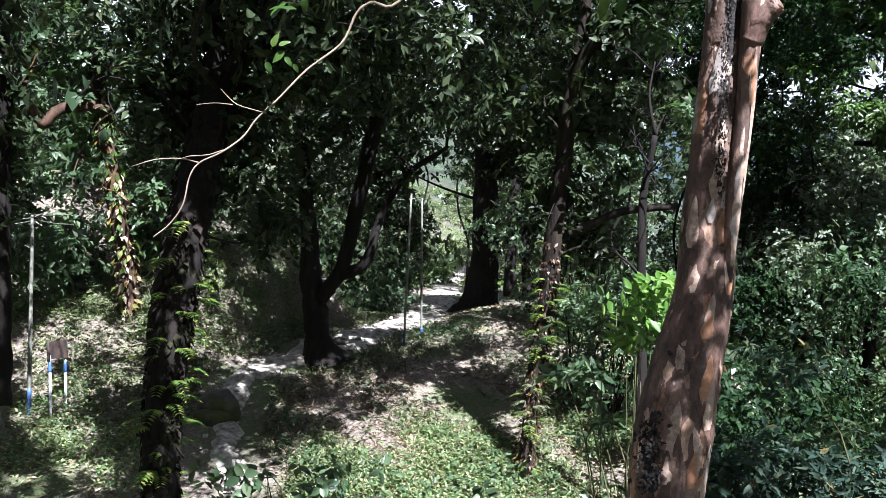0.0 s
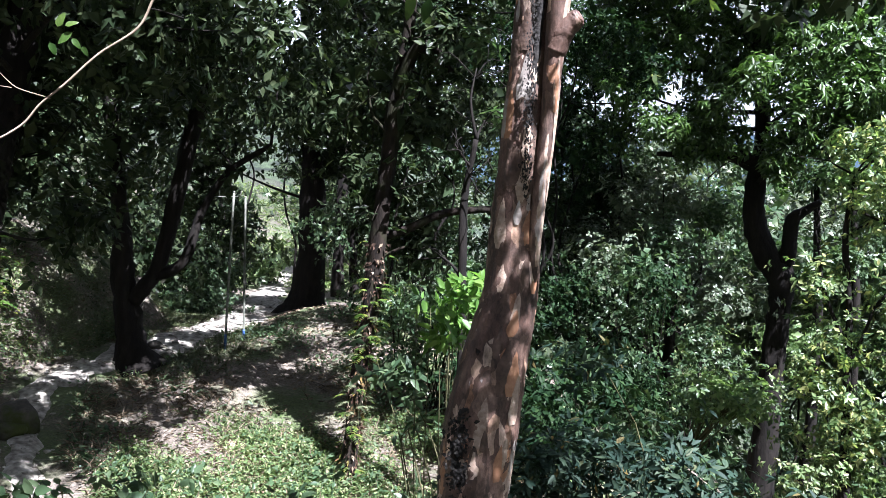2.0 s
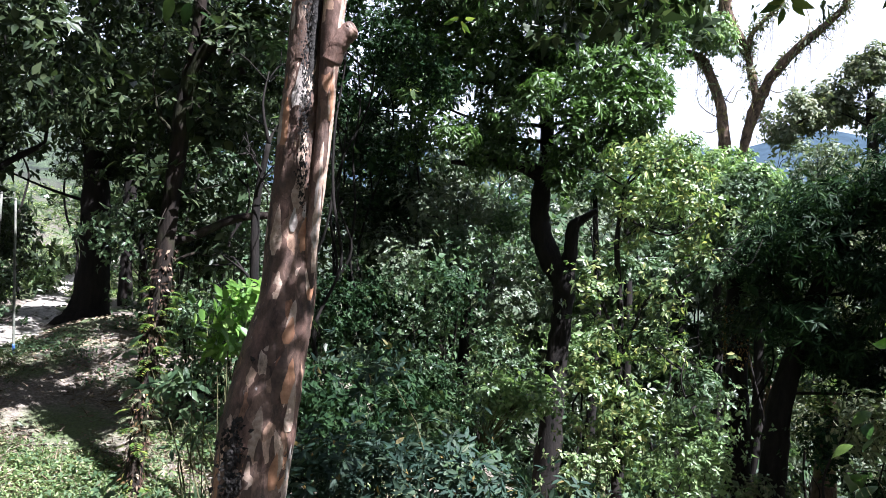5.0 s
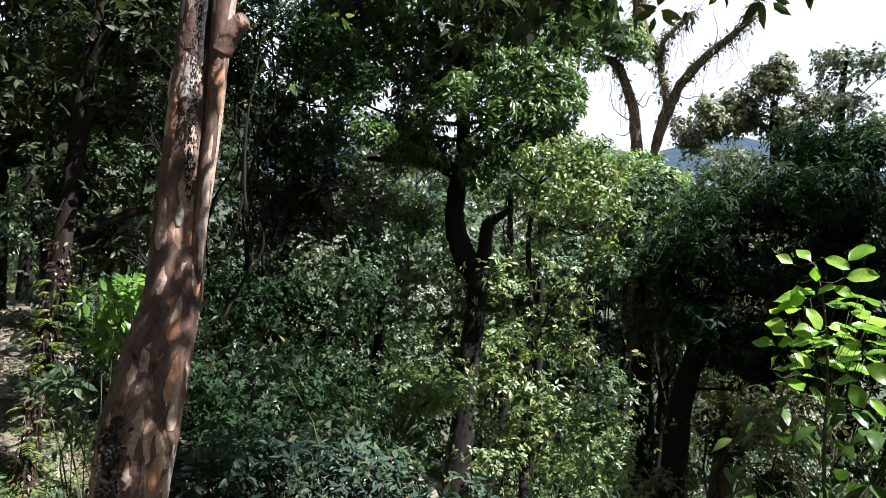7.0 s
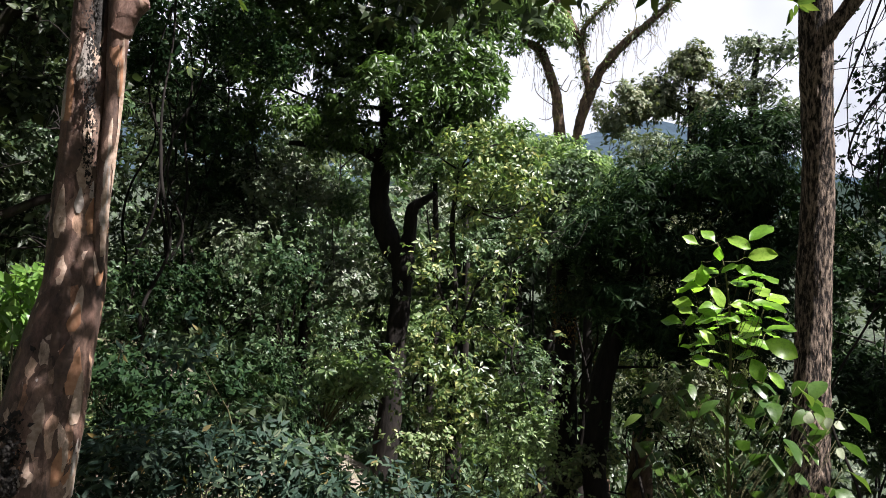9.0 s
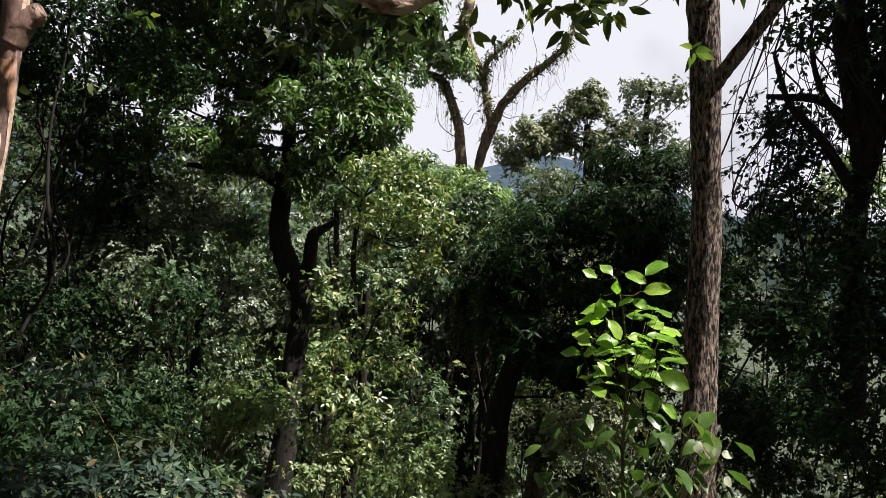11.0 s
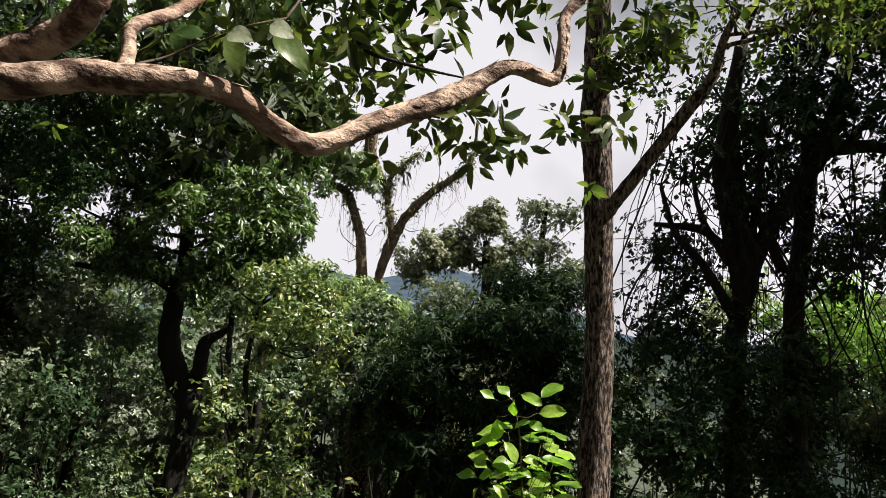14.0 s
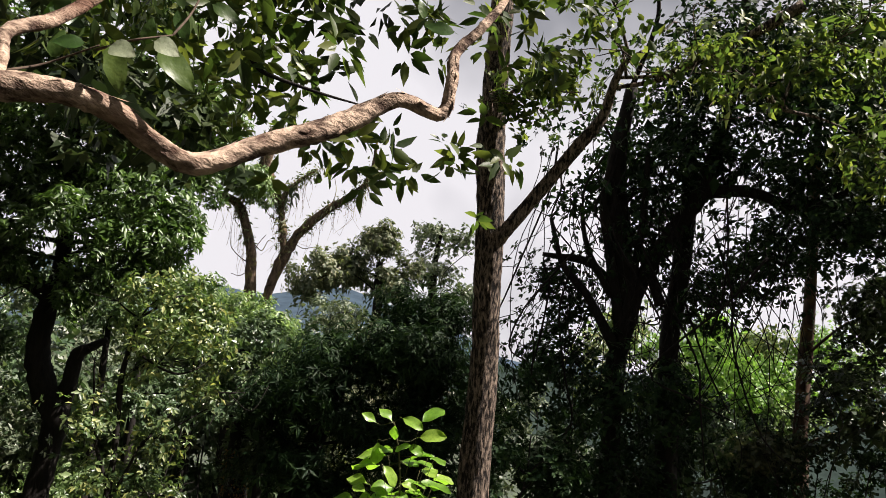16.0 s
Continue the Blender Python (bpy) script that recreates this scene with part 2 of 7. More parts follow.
M_GROUND = ground_mat()
M_PATH = plain_mat("path_stone", (0.14, 0.12, 0.10), (0.44, 0.4, 0.35), 9.0, 0.9, 0.0, 0.8)
M_PEEL = peeling_mat("peeling_bark", 19.0, (1, 1, 0.38))
M_PEEL_FINE = bark_mat("flaking_branch_bark", (0.05, 0.028, 0.02), (0.42, 0.31, 0.235), (0.12, 0.06, 0.04), 30.0, 0.7, (0.45, 1, 1), 0.52, 0.42, 0.6)
# both near black, so that trunks look shaded even where the sun strikes
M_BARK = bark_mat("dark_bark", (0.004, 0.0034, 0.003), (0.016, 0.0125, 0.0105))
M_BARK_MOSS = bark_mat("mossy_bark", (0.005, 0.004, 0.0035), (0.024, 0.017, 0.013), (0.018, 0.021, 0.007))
M_BARK_RED = bark_mat("red_brown_bark", (0.015, 0.009, 0.007), (0.085, 0.05, 0.034), (0.12, 0.08, 0.025), 7.0, 0.9, (1, 1, 0.3), 0.6)
# strong contrast: flecks of sun on the ridges are painted into the bark
M_BARK_RIDGE = bark_mat("ridged_bark", (0.008, 0.0055, 0.0045), (0.25, 0.19, 0.15), None, 34.0, 1.0, (1, 1, 0.3), 0.55, 0.45, 0.66)
M_BARK_EPI = bark_mat("epiphyte_bark", (0.02, 0.014, 0.011), (0.17, 0.115, 0.08), (0.2, 0.18, 0.06), 8.0, 1.0, (1, 1, 0.5), 0.58)
M_TWIG = bark_mat("pale_twig_bark", (0.10, 0.075, 0.055), (0.36, 0.28, 0.21), None, 20.0, 0.4)
M_TWIG_DARK = bark_mat("dark_twig_bark", (0.03, 0.02, 0.014), (0.1, 0.07, 0.05), None, 20.0, 0.4)
M_STEM = bark_mat("green_stem", (0.04, 0.04, 0.018), (0.10, 0.095, 0.045), None, 20.0, 0.4)
M_ROCK = bark_mat("mossy_rock", (0.03, 0.027, 0.023), (0.12, 0.105, 0.09), (0.05, 0.06, 0.018), 4.0, 1.0, (1, 1, 1), 0.55)
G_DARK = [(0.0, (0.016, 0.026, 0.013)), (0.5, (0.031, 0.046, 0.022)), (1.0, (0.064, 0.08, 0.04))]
G_MID = [(0.0, (0.030, 0.056, 0.028)), (0.5, (0.058, 0.098, 0.047)), (1.0, (0.105, 0.142, 0.075))]
G_FRESH = [(0.0, (0.05, 0.092, 0.036)), (0.55, (0.115, 0.172, 0.066)), (1.0, (0.2, 0.255, 0.12))]
G_YELLOW = [(0.0, (0.022, 0.044, 0.015)), (0.4, (0.065, 0.105, 0.036)), (0.8, (0.16, 0.2, 0.085)), (1.0, (0.31, 0.3, 0.12))]
G_BLUE = [(0.0, (0.020, 0.042, 0.031)), (0.6, (0.035, 0.066, 0.045)), (0.96, (0.061, 0.090, 0.053)), (1.0, (0.220, 0.150, 0.047))]
G_GREY = [(0.0, (0.052, 0.076, 0.043)), (0.6, (0.098, 0.125, 0.078)), (1.0, (0.155, 0.172, 0.115))]
G_OLIVE = [(0.0, (0.051, 0.070, 0.035)), (0.6, (0.101, 0.120, 0.063)), (1.0, (0.172, 0.170, 0.106))]
L_DARK = leaf_mat("dark_leaf", G_DARK, 0.24, 0.36, spec=0.13)
# evergreen leaf, near black so that it also paints shade on bushes and vines
L_EVER_SHADE = leaf_mat("evergreen_shade_leaf", [(0.0, (0.008, 0.02, 0.009)), (0.6, (0.016, 0.034, 0.014)), (1.0, (0.03, 0.055, 0.02))], 0.2, 0.45, spec=0.07)
L_MID = leaf_mat("mid_leaf", G_MID, 0.32, 0.36, spec=0.32)
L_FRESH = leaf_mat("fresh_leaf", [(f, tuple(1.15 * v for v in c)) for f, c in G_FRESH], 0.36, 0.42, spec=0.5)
L_YELLOW = leaf_mat("yellowing_leaf", [(f, tuple(1.2 * v for v in c)) for f, c in G_YELLOW], 0.38, 0.36, spec=0.55)
L_LUSH = leaf_mat("lush_leaf", [(0.0, (0.024, 0.05, 0.013)), (0.5, (0.052, 0.1, 0.024)), (1.0, (0.1, 0.165, 0.045))], 0.34, 0.38, spec=0.5)
L_BLUE = leaf_mat("blue_green_leaf", [(f, tuple(0.72 * v for v in c)) for f, c in G_BLUE], 0.2, 0.58, spec=0.16)
L_THIN = leaf_mat("thin_leaf", [(0.0, (0.03, 0.055, 0.016)), (0.55, (0.065, 0.1, 0.026)), (1.0, (0.15, 0.17, 0.045))], 0.48, 0.42, spec=0.3)
L_GREY = leaf_mat("grey_green_leaf", G_GREY, 0.25, 0.42, spec=0.35)
L_OLIVE = leaf_mat("olive_leaf", G_OLIVE, 0.3, 0.5)
L_FERN = leaf_mat("fern_leaf", [(0.0, (0.04, 0.08, 0.015)), (0.6, (0.10, 0.15, 0.03)), (0.85, (0.2, 0.19, 0.05)), (1.0, (0.24, 0.12, 0.03))], 0.35, 0.5)
L_FROND = leaf_mat("frond_leaf", [(0.0, (0.035, 0.075, 0.015)), (0.7, (0.09, 0.15, 0.03)), (1.0, (0.2, 0.2, 0.05))], 0.35, 0.45)
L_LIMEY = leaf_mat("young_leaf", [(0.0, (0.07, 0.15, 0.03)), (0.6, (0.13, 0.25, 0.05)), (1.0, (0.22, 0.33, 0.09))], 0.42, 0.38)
M_MOSS_RUST = plain_mat("rust_moss", (0.12, 0.06, 0.02), (0.34, 0.19, 0.05), 30.0, 0.9)
L_WEED = leaf_mat("weed_leaf", [(0.0, (0.05, 0.085, 0.03)), (0.5, (0.115, 0.165, 0.062)), (0.88, (0.21, 0.25, 0.12)), (1.0, (0.33, 0.29, 0.18))], 0.3, 0.5)
L_LITTER = leaf_mat("leaf_litter", [(0.0, (0.06, 0.04, 0.025)), (0.5, (0.16, 0.115, 0.075)), (1.0, (0.34, 0.27, 0.2))], 0.05, 0.85)
L_LIME = leaf_mat("lime_leaf", [(0.0, (0.12, 0.25, 0.03)), (0.6, (0.2, 0.36, 0.05)), (1.0, (0.3, 0.43, 0.08))], 0.52, 0.36, piece=True)
L_BROAD = leaf_mat("broad_dark_leaf", [(0.0, (0.03, 0.07, 0.015)), (0.8, (0.06, 0.11, 0.025)), (1.0, (0.09, 0.13, 0.03))], 0.3, 0.36, piece=True)
L_PALE = leaf_mat("bleached_leaf", [(0.0, (0.16, 0.19, 0.12)), (1.0, (0.27, 0.29, 0.21))], 0.2, 0.6, piece=True)


# ---- mesh helpers ----
def fast_mesh(name, verts, tris, quads=None, smooth=True):
    """A mesh from arrays of corners, triangles and quads."""
    me = bpy.data.meshes.new(name)
    verts = np.asarray(verts, dtype=np.float32)
    tris = np.asarray(tris, dtype=np.int32).reshape(-1, 3)
    quads = np.zeros((0, 4), np.int32) if quads is None else np.asarray(quads, dtype=np.int32).reshape(-1, 4)
    me.vertices.add(len(verts))
    me.vertices.foreach_set("co", verts.ravel())
    me.loops.add(tris.size + quads.size)
    me.loops.foreach_set("vertex_index", np.concatenate([tris.ravel(), quads.ravel()]))
    me.polygons.add(len(tris) + len(quads))
    starts = np.concatenate([np.arange(len(tris)) * 3, tris.size + np.arange(len(quads)) * 4]).astype(np.int32)
    me.polygons.foreach_set("loop_start", starts)
    me.polygons.foreach_set("use_smooth", np.full(len(starts), smooth))
    me.update(calc_edges=True)
    return me


def thing(name, label, category, at=(0, 0, 0), group="", kind=""):
    ob = new(name)
    ob.location = at
    return tagged(ob, label, category, group, kind)


def part(name, me, material, parent=None, label=""):
    """Links a mesh, given in world places, as one object under its parent."""
    ob = new(name, me)
    if not me.materials:
        me.materials.append(material)
    if parent is not None:
        ob.parent = parent
        off = Vector(parent.location)
        up = parent.parent
        while up is not None:
            off += Vector(up.location)
            up = up.parent
        ob.location = -off
    if label:
        ob["label"] = label
    return ob


def smooth_line(pts, radii, per=5):
    """Catmull-Rom through the control points, with the radii along it."""
    P = np.array(pts, float)
    Rr = np.array(radii, float)
    if len(Rr) != len(P):
        Rr = np.interp(np.linspace(0, 1, len(P)), np.linspace(0, 1, len(Rr)), Rr)
    Q = np.vstack([2 * P[0] - P[1], P, 2 * P[-1] - P[-2]])
    out, rad = [], []
    for i in range(len(P) - 1):
        a, b, c, d = Q[i:i + 4]
        for k in range(per):
            s = k / per
            out.append(0.5 * (2 * b + (c - a) * s + (2 * a - 5 * b + 4 * c - d) * s * s + (3 * b - a - 3 * c + d) * s ** 3))
            rad.append(Rr[i] * (1 - s) + Rr[i + 1] * s)
    out.append(P[-1])
    rad.append(Rr[-1])
    return np.array(out), np.array(rad)


def tube(pts, radii, sides=12, per=5, rough=0.0, flare=0.0, seed=0):
    """A tapered, uneven stem along a smooth line: corners and quads, closed at both ends."""
    line, rad = smooth_line(pts, radii, per)
    n = len(line)
    tan = np.gradient(line, axis=0)
    tan /= np.linalg.norm(tan, axis=1)[:, None] + 1e-9
    ref = np.array([0.31, 0.95, 0.05])
    r = np.random.default_rng(seed + 11)
    u = np.cross(tan, ref)
    u /= np.linalg.norm(u, axis=1)[:, None] + 1e-9
    v = np.cross(tan, u)
    ang = np.linspace(0, 2 * np.pi, sides, endpoint=False)
    dist = np.concatenate([[0], np.cumsum(np.linalg.norm(np.diff(line, axis=0), axis=1))])
    ph = r.uniform(0, 6.3, 6)
    k = 1 + rough * (0.5 * np.sin(2 * ang[None] + ph[0] + dist[:, None] * 2.1) + 0.4 * np.sin(3 * ang[None] + ph[1] - dist[:, None] * 3.3)
                     + 0.35 * np.sin(5 * ang[None] + ph[2] + dist[:, None] * 1.2)) + rough * 0.5 * r.normal(size=(n, sides))
    if flare:
        f = np.exp(-dist / flare)
        k = k + f[:, None] * (0.55 + 0.5 * np.maximum(0, np.sin(4 * ang[None] + ph[3])) + 0.3 * np.sin(7 * ang[None] + ph[4]))
    rr = rad[:, None] * k
    ring = line[:, None, :] + u[:, None, :] * (np.cos(ang)[None] * rr)[..., None] + v[:, None, :] * (np.sin(ang)[None] * rr)[..., None]
    verts = np.vstack([ring.reshape(-1, 3), line[0], line[-1]])
    i, j = np.meshgrid(np.arange(n - 1), np.arange(sides), indexing="ij")
    j2 = (j + 1) % sides
    quads = np.stack([i * sides + j, i * sides + j2, (i + 1) * sides + j2, (i + 1) * sides + j], -1).reshape(-1, 4)
    a = np.arange(sides)
    tris = np.vstack([np.stack([np.full(sides, n * sides), (a + 1) % sides, a], 1),
                      np.stack([np.full(sides, n * sides + 1), (n - 1) * sides + a, (n - 1) * sides + (a + 1) % sides], 1)])
    return verts, tris, quads


def joined(pieces):
    """Several (corners, triangles, quads) as one."""
    V, T, Q, base = [], [], [], 0
    for v, t, q in pieces:
        V.append(v)
        T.append(np.asarray(t).reshape(-1, 3) + base)
        Q.append(np.asarray(q).reshape(-1, 4) + base)
        base += len(v)
    return np.vstack(V), np.vstack(T), np.vstack(Q)


def unit(a):
    return a / (np.linalg.norm(a, axis=-1, keepdims=True) + 1e-9)


def leaf_arrays(pos, way, nrm, length, ratio=0.4, full=False, fold=0.12, droop=0.12):
    """Leaf blades: folded with four corners, eight where they are near, plain slivers where they are far."""
    n = len(pos)
    d = unit(way)
    nn = unit(nrm - d * np.sum(nrm * d, 1)[:, None])
    s = np.cross(d, nn)
    L = np.broadcast_to(np.asarray(length, float), (n,))[:, None]
    W = L * ratio
    if full is None:
        V = np.stack([pos + s * W * 0.5, pos + d * L - nn * L * droop, pos - s * W * 0.5], 1)
        return V.reshape(-1, 3), np.arange(n * 3).reshape(-1, 3), np.zeros((0, 4), int)
    if not full:
        lift = nn * (W * fold)
        V = np.stack([pos, pos + d * L * 0.42 + s * W * 0.5 + lift, pos + d * L - nn * L * droop, pos + d * L * 0.42 - s * W * 0.5 + lift], 1)
        b = np.arange(n)[:, None] * 4
        T = np.stack([b + [0, 2, 1], b + [0, 3, 2]], 1)
        return V.reshape(-1, 3), T.reshape(-1, 3), np.zeros((0, 4), int)
    stem = pos + d * L * 0.1
    sag = lambda f: -nn * L * droop * f * f
    mid = [stem, pos + d * L * 0.4 + sag(0.4), pos + d * L * 0.72 + sag(0.72), pos + d * L + sag(1)]
    lift = nn * W * fold
    l1 = pos + d * L * 0.33 + s * W * 0.46 + lift + sag(0.33)
    r1 = pos + d * L * 0.33 - s * W * 0.46 + lift + sag(0.33)
    l2 = pos + d * L * 0.64 + s * W * 0.42 + lift + sag(0.64)
    r2 = pos + d * L * 0.64 - s * W * 0.42 + lift + sag(0.64)
    V = np.stack([*mid, l1, r1, l2, r2], 1)
    b = np.arange(n)[:, None] * 8
    T = np.stack([b + [0, 1, 4], b + [0, 5, 1], b + [2, 3, 6], b + [2, 7, 3]], 1)
    Q = np.stack([b + [1, 2, 6, 4], b + [1, 5, 7, 2]], 1)
    return V.reshape(-1, 3), T.reshape(-1, 3), Q.reshape(-1, 4)


# openings of the canopy through which the sun falls: place, half width, and the height from which it is open
SUNLIT = []


def sun_gap(p, r, s0):
    SUNLIT.append((p, r, s0))


sun_gap((-0.59, 11.60, -2.81), 0.8, 0.5)
sun_gap((0.22, 11.98, -2.78), 0.9, 0.5)
sun_gap((-0.94, 10.33, -3.02), 0.7, 0.5)
sun_gap((0.95, 10.50, -2.96), 0.8, 0.5)
sun_gap((-0.08, 10.47, -3.03), 0.9, 0.5)
sun_gap((1.69, 11.37, -2.89), 0.35, 0.5)
sun_gap((-0.07, 13.39, -2.37), 0.2, 0.5)
sun_gap((0.83, 14.73, -2.06), 0.15, 0.5)
sun_gap((1.75, 10.43, -3.01), 0.4, 0.5)
sun_gap((0.92, 12.55, -2.62), 0.25, 0.5)
sun_gap((-6.36, 13.01, -2.0), 0.4, 0.5)
sun_gap((-5.6, 11.9, -2.4), 0.45, 0.5)
sun_gap((-4.9, 12.6, -2.3), 0.25, 0.5)
sun_gap((-5.8, 13.2, -1.8), 0.3, 0.5)
sun_gap((-5.47, 11.56, -1.71), 0.35, 0.5)
sun_gap((-5.89, 11.55, -0.92), 0.2, 0.5)
sun_gap((-4.94, 10.98, -2.77), 0.35, 0.5)
sun_gap((-3.23, 13.65, -2.22), 0.3, 0.5)
sun_gap((-0.35, 21.39, -1.63), 0.5, 0.5)
sun_gap((-1.75, 15.54, -1.87), 0.3, 0.5)
sun_gap((0.22, 31.77, -1.35), 0.5, 0.5)
sun_gap((-1.78, 12.39, -2.66), 0.15, 0.5)
sun_gap((0.80, 16.53, -1.85), 0.12, 0.5)
sun_gap((-0.12, 15.49, -1.83), 0.15, 0.5)
sun_gap((-3.4, 16.2, -0.4), 0.3, 0.6)
sun_gap((-3.0, 15.4, -1.1), 0.15, 0.6)
sun_gap((-2.2, 17.0, -0.9), 0.3, 0.6)
sun_gap((-4.1, 15.4, -1.0), 0.2, 0.6)
sun_gap((-1.6, 16.6, -1.7), 0.25, 0.5)
sun_gap((-0.75, 18.2, -1.7), 0.3, 0.5)
sun_gap((0.1, 26.0, -1.5), 0.8, 0.5)
sun_gap((-3.88, 16.25, -1.79), 0.25, 0.5)
sun_gap((0.27, 44.92, 2.74), 3, 5.0)
sun_gap((1.03, 4.17, -0.17), 0.42, 0.3)
sun_gap((0.96, 4.17, -0.41), 0.34, 0.3)
sun_gap((1.22, 3.33, 0.84), 0.14, 0.5)
sun_gap((1.18, 3.40, -0.42), 0.12, 0.5)
sun_gap((1.13, 3.38, 0.45), 0.08, 0.5)
sun_gap((1.08, 3.36, -0.85), 0.1, 0.5)
sun_gap((1.21, 3.39, 0.14), 0.13, 0.5)
sun_gap((4.40, 2.59, 0.05), 0.6, 0.4)
sun_gap((4.42, 2.54, -0.37), 0.5, 0.5)
for _p, _r in [((9.3, 10.6, 0.3), 1.0), ((8.9, 9.8, -1.2), 1.0), ((8.5, 10.6, -2.2), 1.0), ((8.2, 9.2, -2.4), 0.9), ((7.4, 13.2, -0.8), 1.0), ((10.4, 17.2, -1.3), 1.2), ((7.4, 15.6, 0.6), 1.0), ((13.4, 11.2, -3.6), 0.7)]:
    sun_gap(_p, _r, 2.2)
sun_gap((9.31, 14.07, 3.61), 0.8, 5.0)
sun_gap((7.56, 15.21, 2.79), 0.6, 5.0)
sun_gap((10.76, 13.44, 3.56), 0.6, 5.0)
sun_gap((9.68, 14.31, 2.49), 0.5, 5.0)
sun_gap((20.36, 21.78, 8.89), 0.8, 5.0)
sun_gap((9.26, 10.76, 1.67), 0.9, 5.0)
sun_gap((8.61, 11.38, 0.05), 0.6, 5.0)
sun_gap((9.10, 10.96, -1.09), 0.7, 5.0)
sun_gap((8.50, 11.06, -1.87), 0.5, 5.0)
sun_gap((9.88, 10.41, 1.31), 0.6, 5.0)
sun_gap((8.41, 16.46, 1.18), 0.9, 5.0)
sun_gap((7.22, 14.81, -1.03), 0.7, 5.0)
sun_gap((8.57, 13.35, -2.43), 0.7, 5.0)
sun_gap((11.16, 18.96, -1.29), 0.9, 5.0)
sun_gap((22.65, 20.85, 7.25), 2, 5.0)
sun_gap((21.53, 21.87, 5.13), 1.5, 5.0)
sun_gap((-5.51, 13.95, -0.36), 0.3, 0.5)
sun_gap((-5.89, 13.74, 1.26), 0.3, 0.5)
sun_gap((1.30, 10.75, -1.92), 0.3, 0.5)
sun_gap((2.23, 8.98, 0.95), 0.5, 5.0)
sun_gap((-2.23, 13.40, 2.41), 0.7, 5.0)
sun_gap((-2.64, 11.40, 2.65), 0.3, 0.5)
sun_gap((-2.45, 7.85, -1.5), 0.18, 0.4)
sun_gap((-2.5, 8.0, -0.7), 0.2, 0.4)
sun_gap((-2.4, 7.7, -2.3), 0.16, 0.4)
sun_gap((-2.55, 8.1, 0.1), 0.15, 0.4)
sun_gap((1.39, 0.64, 0.67), 0.25, 0.5)
sun_gap((1.25, 0.70, 0.56), 0.22, 0.5)
sun_gap((1.08, 0.77, 0.45), 0.12, 0.5)
sun_gap((1.49, 0.59, 0.78), 0.25, 0.5)
sun_gap((0.95, 0.82, 0.55), 0.2, 0.12)
sun_gap((0.72, 0.86, 0.45), 0.05, 0.12)
sun_gap((-0.25, 2.87, 0.87), 0.12, 0.3)
sun_gap((-0.6, 2.88, 0.52), 0.14, 0.3)
sun_gap((-0.88, 2.85, 0.26), 0.14, 0.3)
sun_gap((-1.0, 2.82, 0.05), 0.12, 0.3)
sun_gap((0.85, 0.82, 0.48), 0.05, 0.5)
sun_gap((0.93, 0.73, 0.55), 0.1, 0.5)
sun_gap((7.37, 3.70, 1.59), 0.2, 0.5)
sun_gap((7.47, 3.82, 0.86), 0.2, 0.5)
sun_gap((7.53, 3.78, -0.38), 0.15, 0.5)
sun_gap((6.99, 3.60, 2.94), 0.2, 0.5)
sun_gap((24.47, 5.01, 3.82), 1.6, 5.0)
sun_gap((25.94, 2.51, 3.46), 1.4, 5.0)
sun_gap((7.82, 0.96, 3.65), 0.5, 5.0)
sun_gap((7.91, 0.49, 4.02), 0.5, 5.0)
sun_gap((8.01, 1.51, 3.23), 0.3, 0.5)
sun_gap((24.24, 5.89, 3.96), 1.5, 5.0)
sun_gap((4.81, 21.46, 0.45), 1.2, 5.0)
sun_gap((36.02, 27.00, 10.20), 2.5, 5.0)
sun_gap((33.80, 28.82, 8.06), 2, 5.0)
sun_gap((3.19, 13.56, 1.66), 0.6, 5.0)
sun_gap((9.65, 11.17, -3.12), 0.5, 5.0)
sun_gap((7.97, 16.20, -0.03), 0.9, 2.0)
sun_gap((9.25, 17.74, 1.37), 1, 2.0)
sun_gap((7.95, 18.29, 2.00), 0.9, 2.0)
sun_gap((4.37, 19.54, 0.14), 1, 2.0)
sun_gap((2.19, 13.78, -1.09), 0.4, 2.0)
sun_gap((9.88, 11.21, -2.13), 0.6, 1.2)
sun_gap((10.26, 10.66, -3.05), 0.6, 1.2)
sun_gap((9.49, 12.75, -2.37), 0.6, 1.2)
sun_gap((11.03, 11.62, -1.59), 0.5, 1.2)
sun_gap((9.09, 10.91, -3.32), 0.5, 1.2)
sun_gap((11.27, 10.80, 0.50), 0.5, 1.2)
sun_gap((7.22, 14.17, -1.86), 0.6, 1.2)
sun_gap((9.18, 16.67, -0.08), 0.8, 1.6)
sun_gap((8.70, 14.55, -1.69), 0.6, 1.2)
sun_gap((13.99, 11.04, -3.40), 0.8, 1.2)
sun_gap((7.42, 3.74, -0.90), 0.17, 0.3)
sun_gap((7.39, 3.74, -0.15), 0.17, 0.3)
sun_gap((7.36, 3.74, 0.60), 0.17, 0.3)
sun_gap((7.33, 3.74, 1.35), 0.17, 0.3)
sun_gap((7.30, 3.74, 2.10), 0.17, 0.3)
sun_gap((7.27, 3.74, 2.85), 0.17, 0.3)
sun_gap((7.24, 3.74, 3.60), 0.17, 0.3)
sun_gap((7.5, 1.7, 3.95), 0.8, 0.8)
sun_gap((7.6, 2.9, 3.2), 0.2, 0.3)
sun_gap((7.35, 3.71, 1.30), 0.12, 0.4)
sun_gap((-1.33, 16.71, -1.14), 0.3, 3.0)
sun_gap((9.00, 16.80, 0.27), 1.4, 2.0)
sun_gap((8.10, 14.88, -2.01), 1.1, 2.0)
sun_gap((9.83, 15.09, -1.43), 1.1, 2.0)
sun_gap((9.67, 12.72, -1.67), 1.0, 1.6)
sun_gap((8.09, 9.96, -2.48), 0.8, 1.2)
sun_gap((8.75, 11.01, -0.71), 0.5, 1.0)
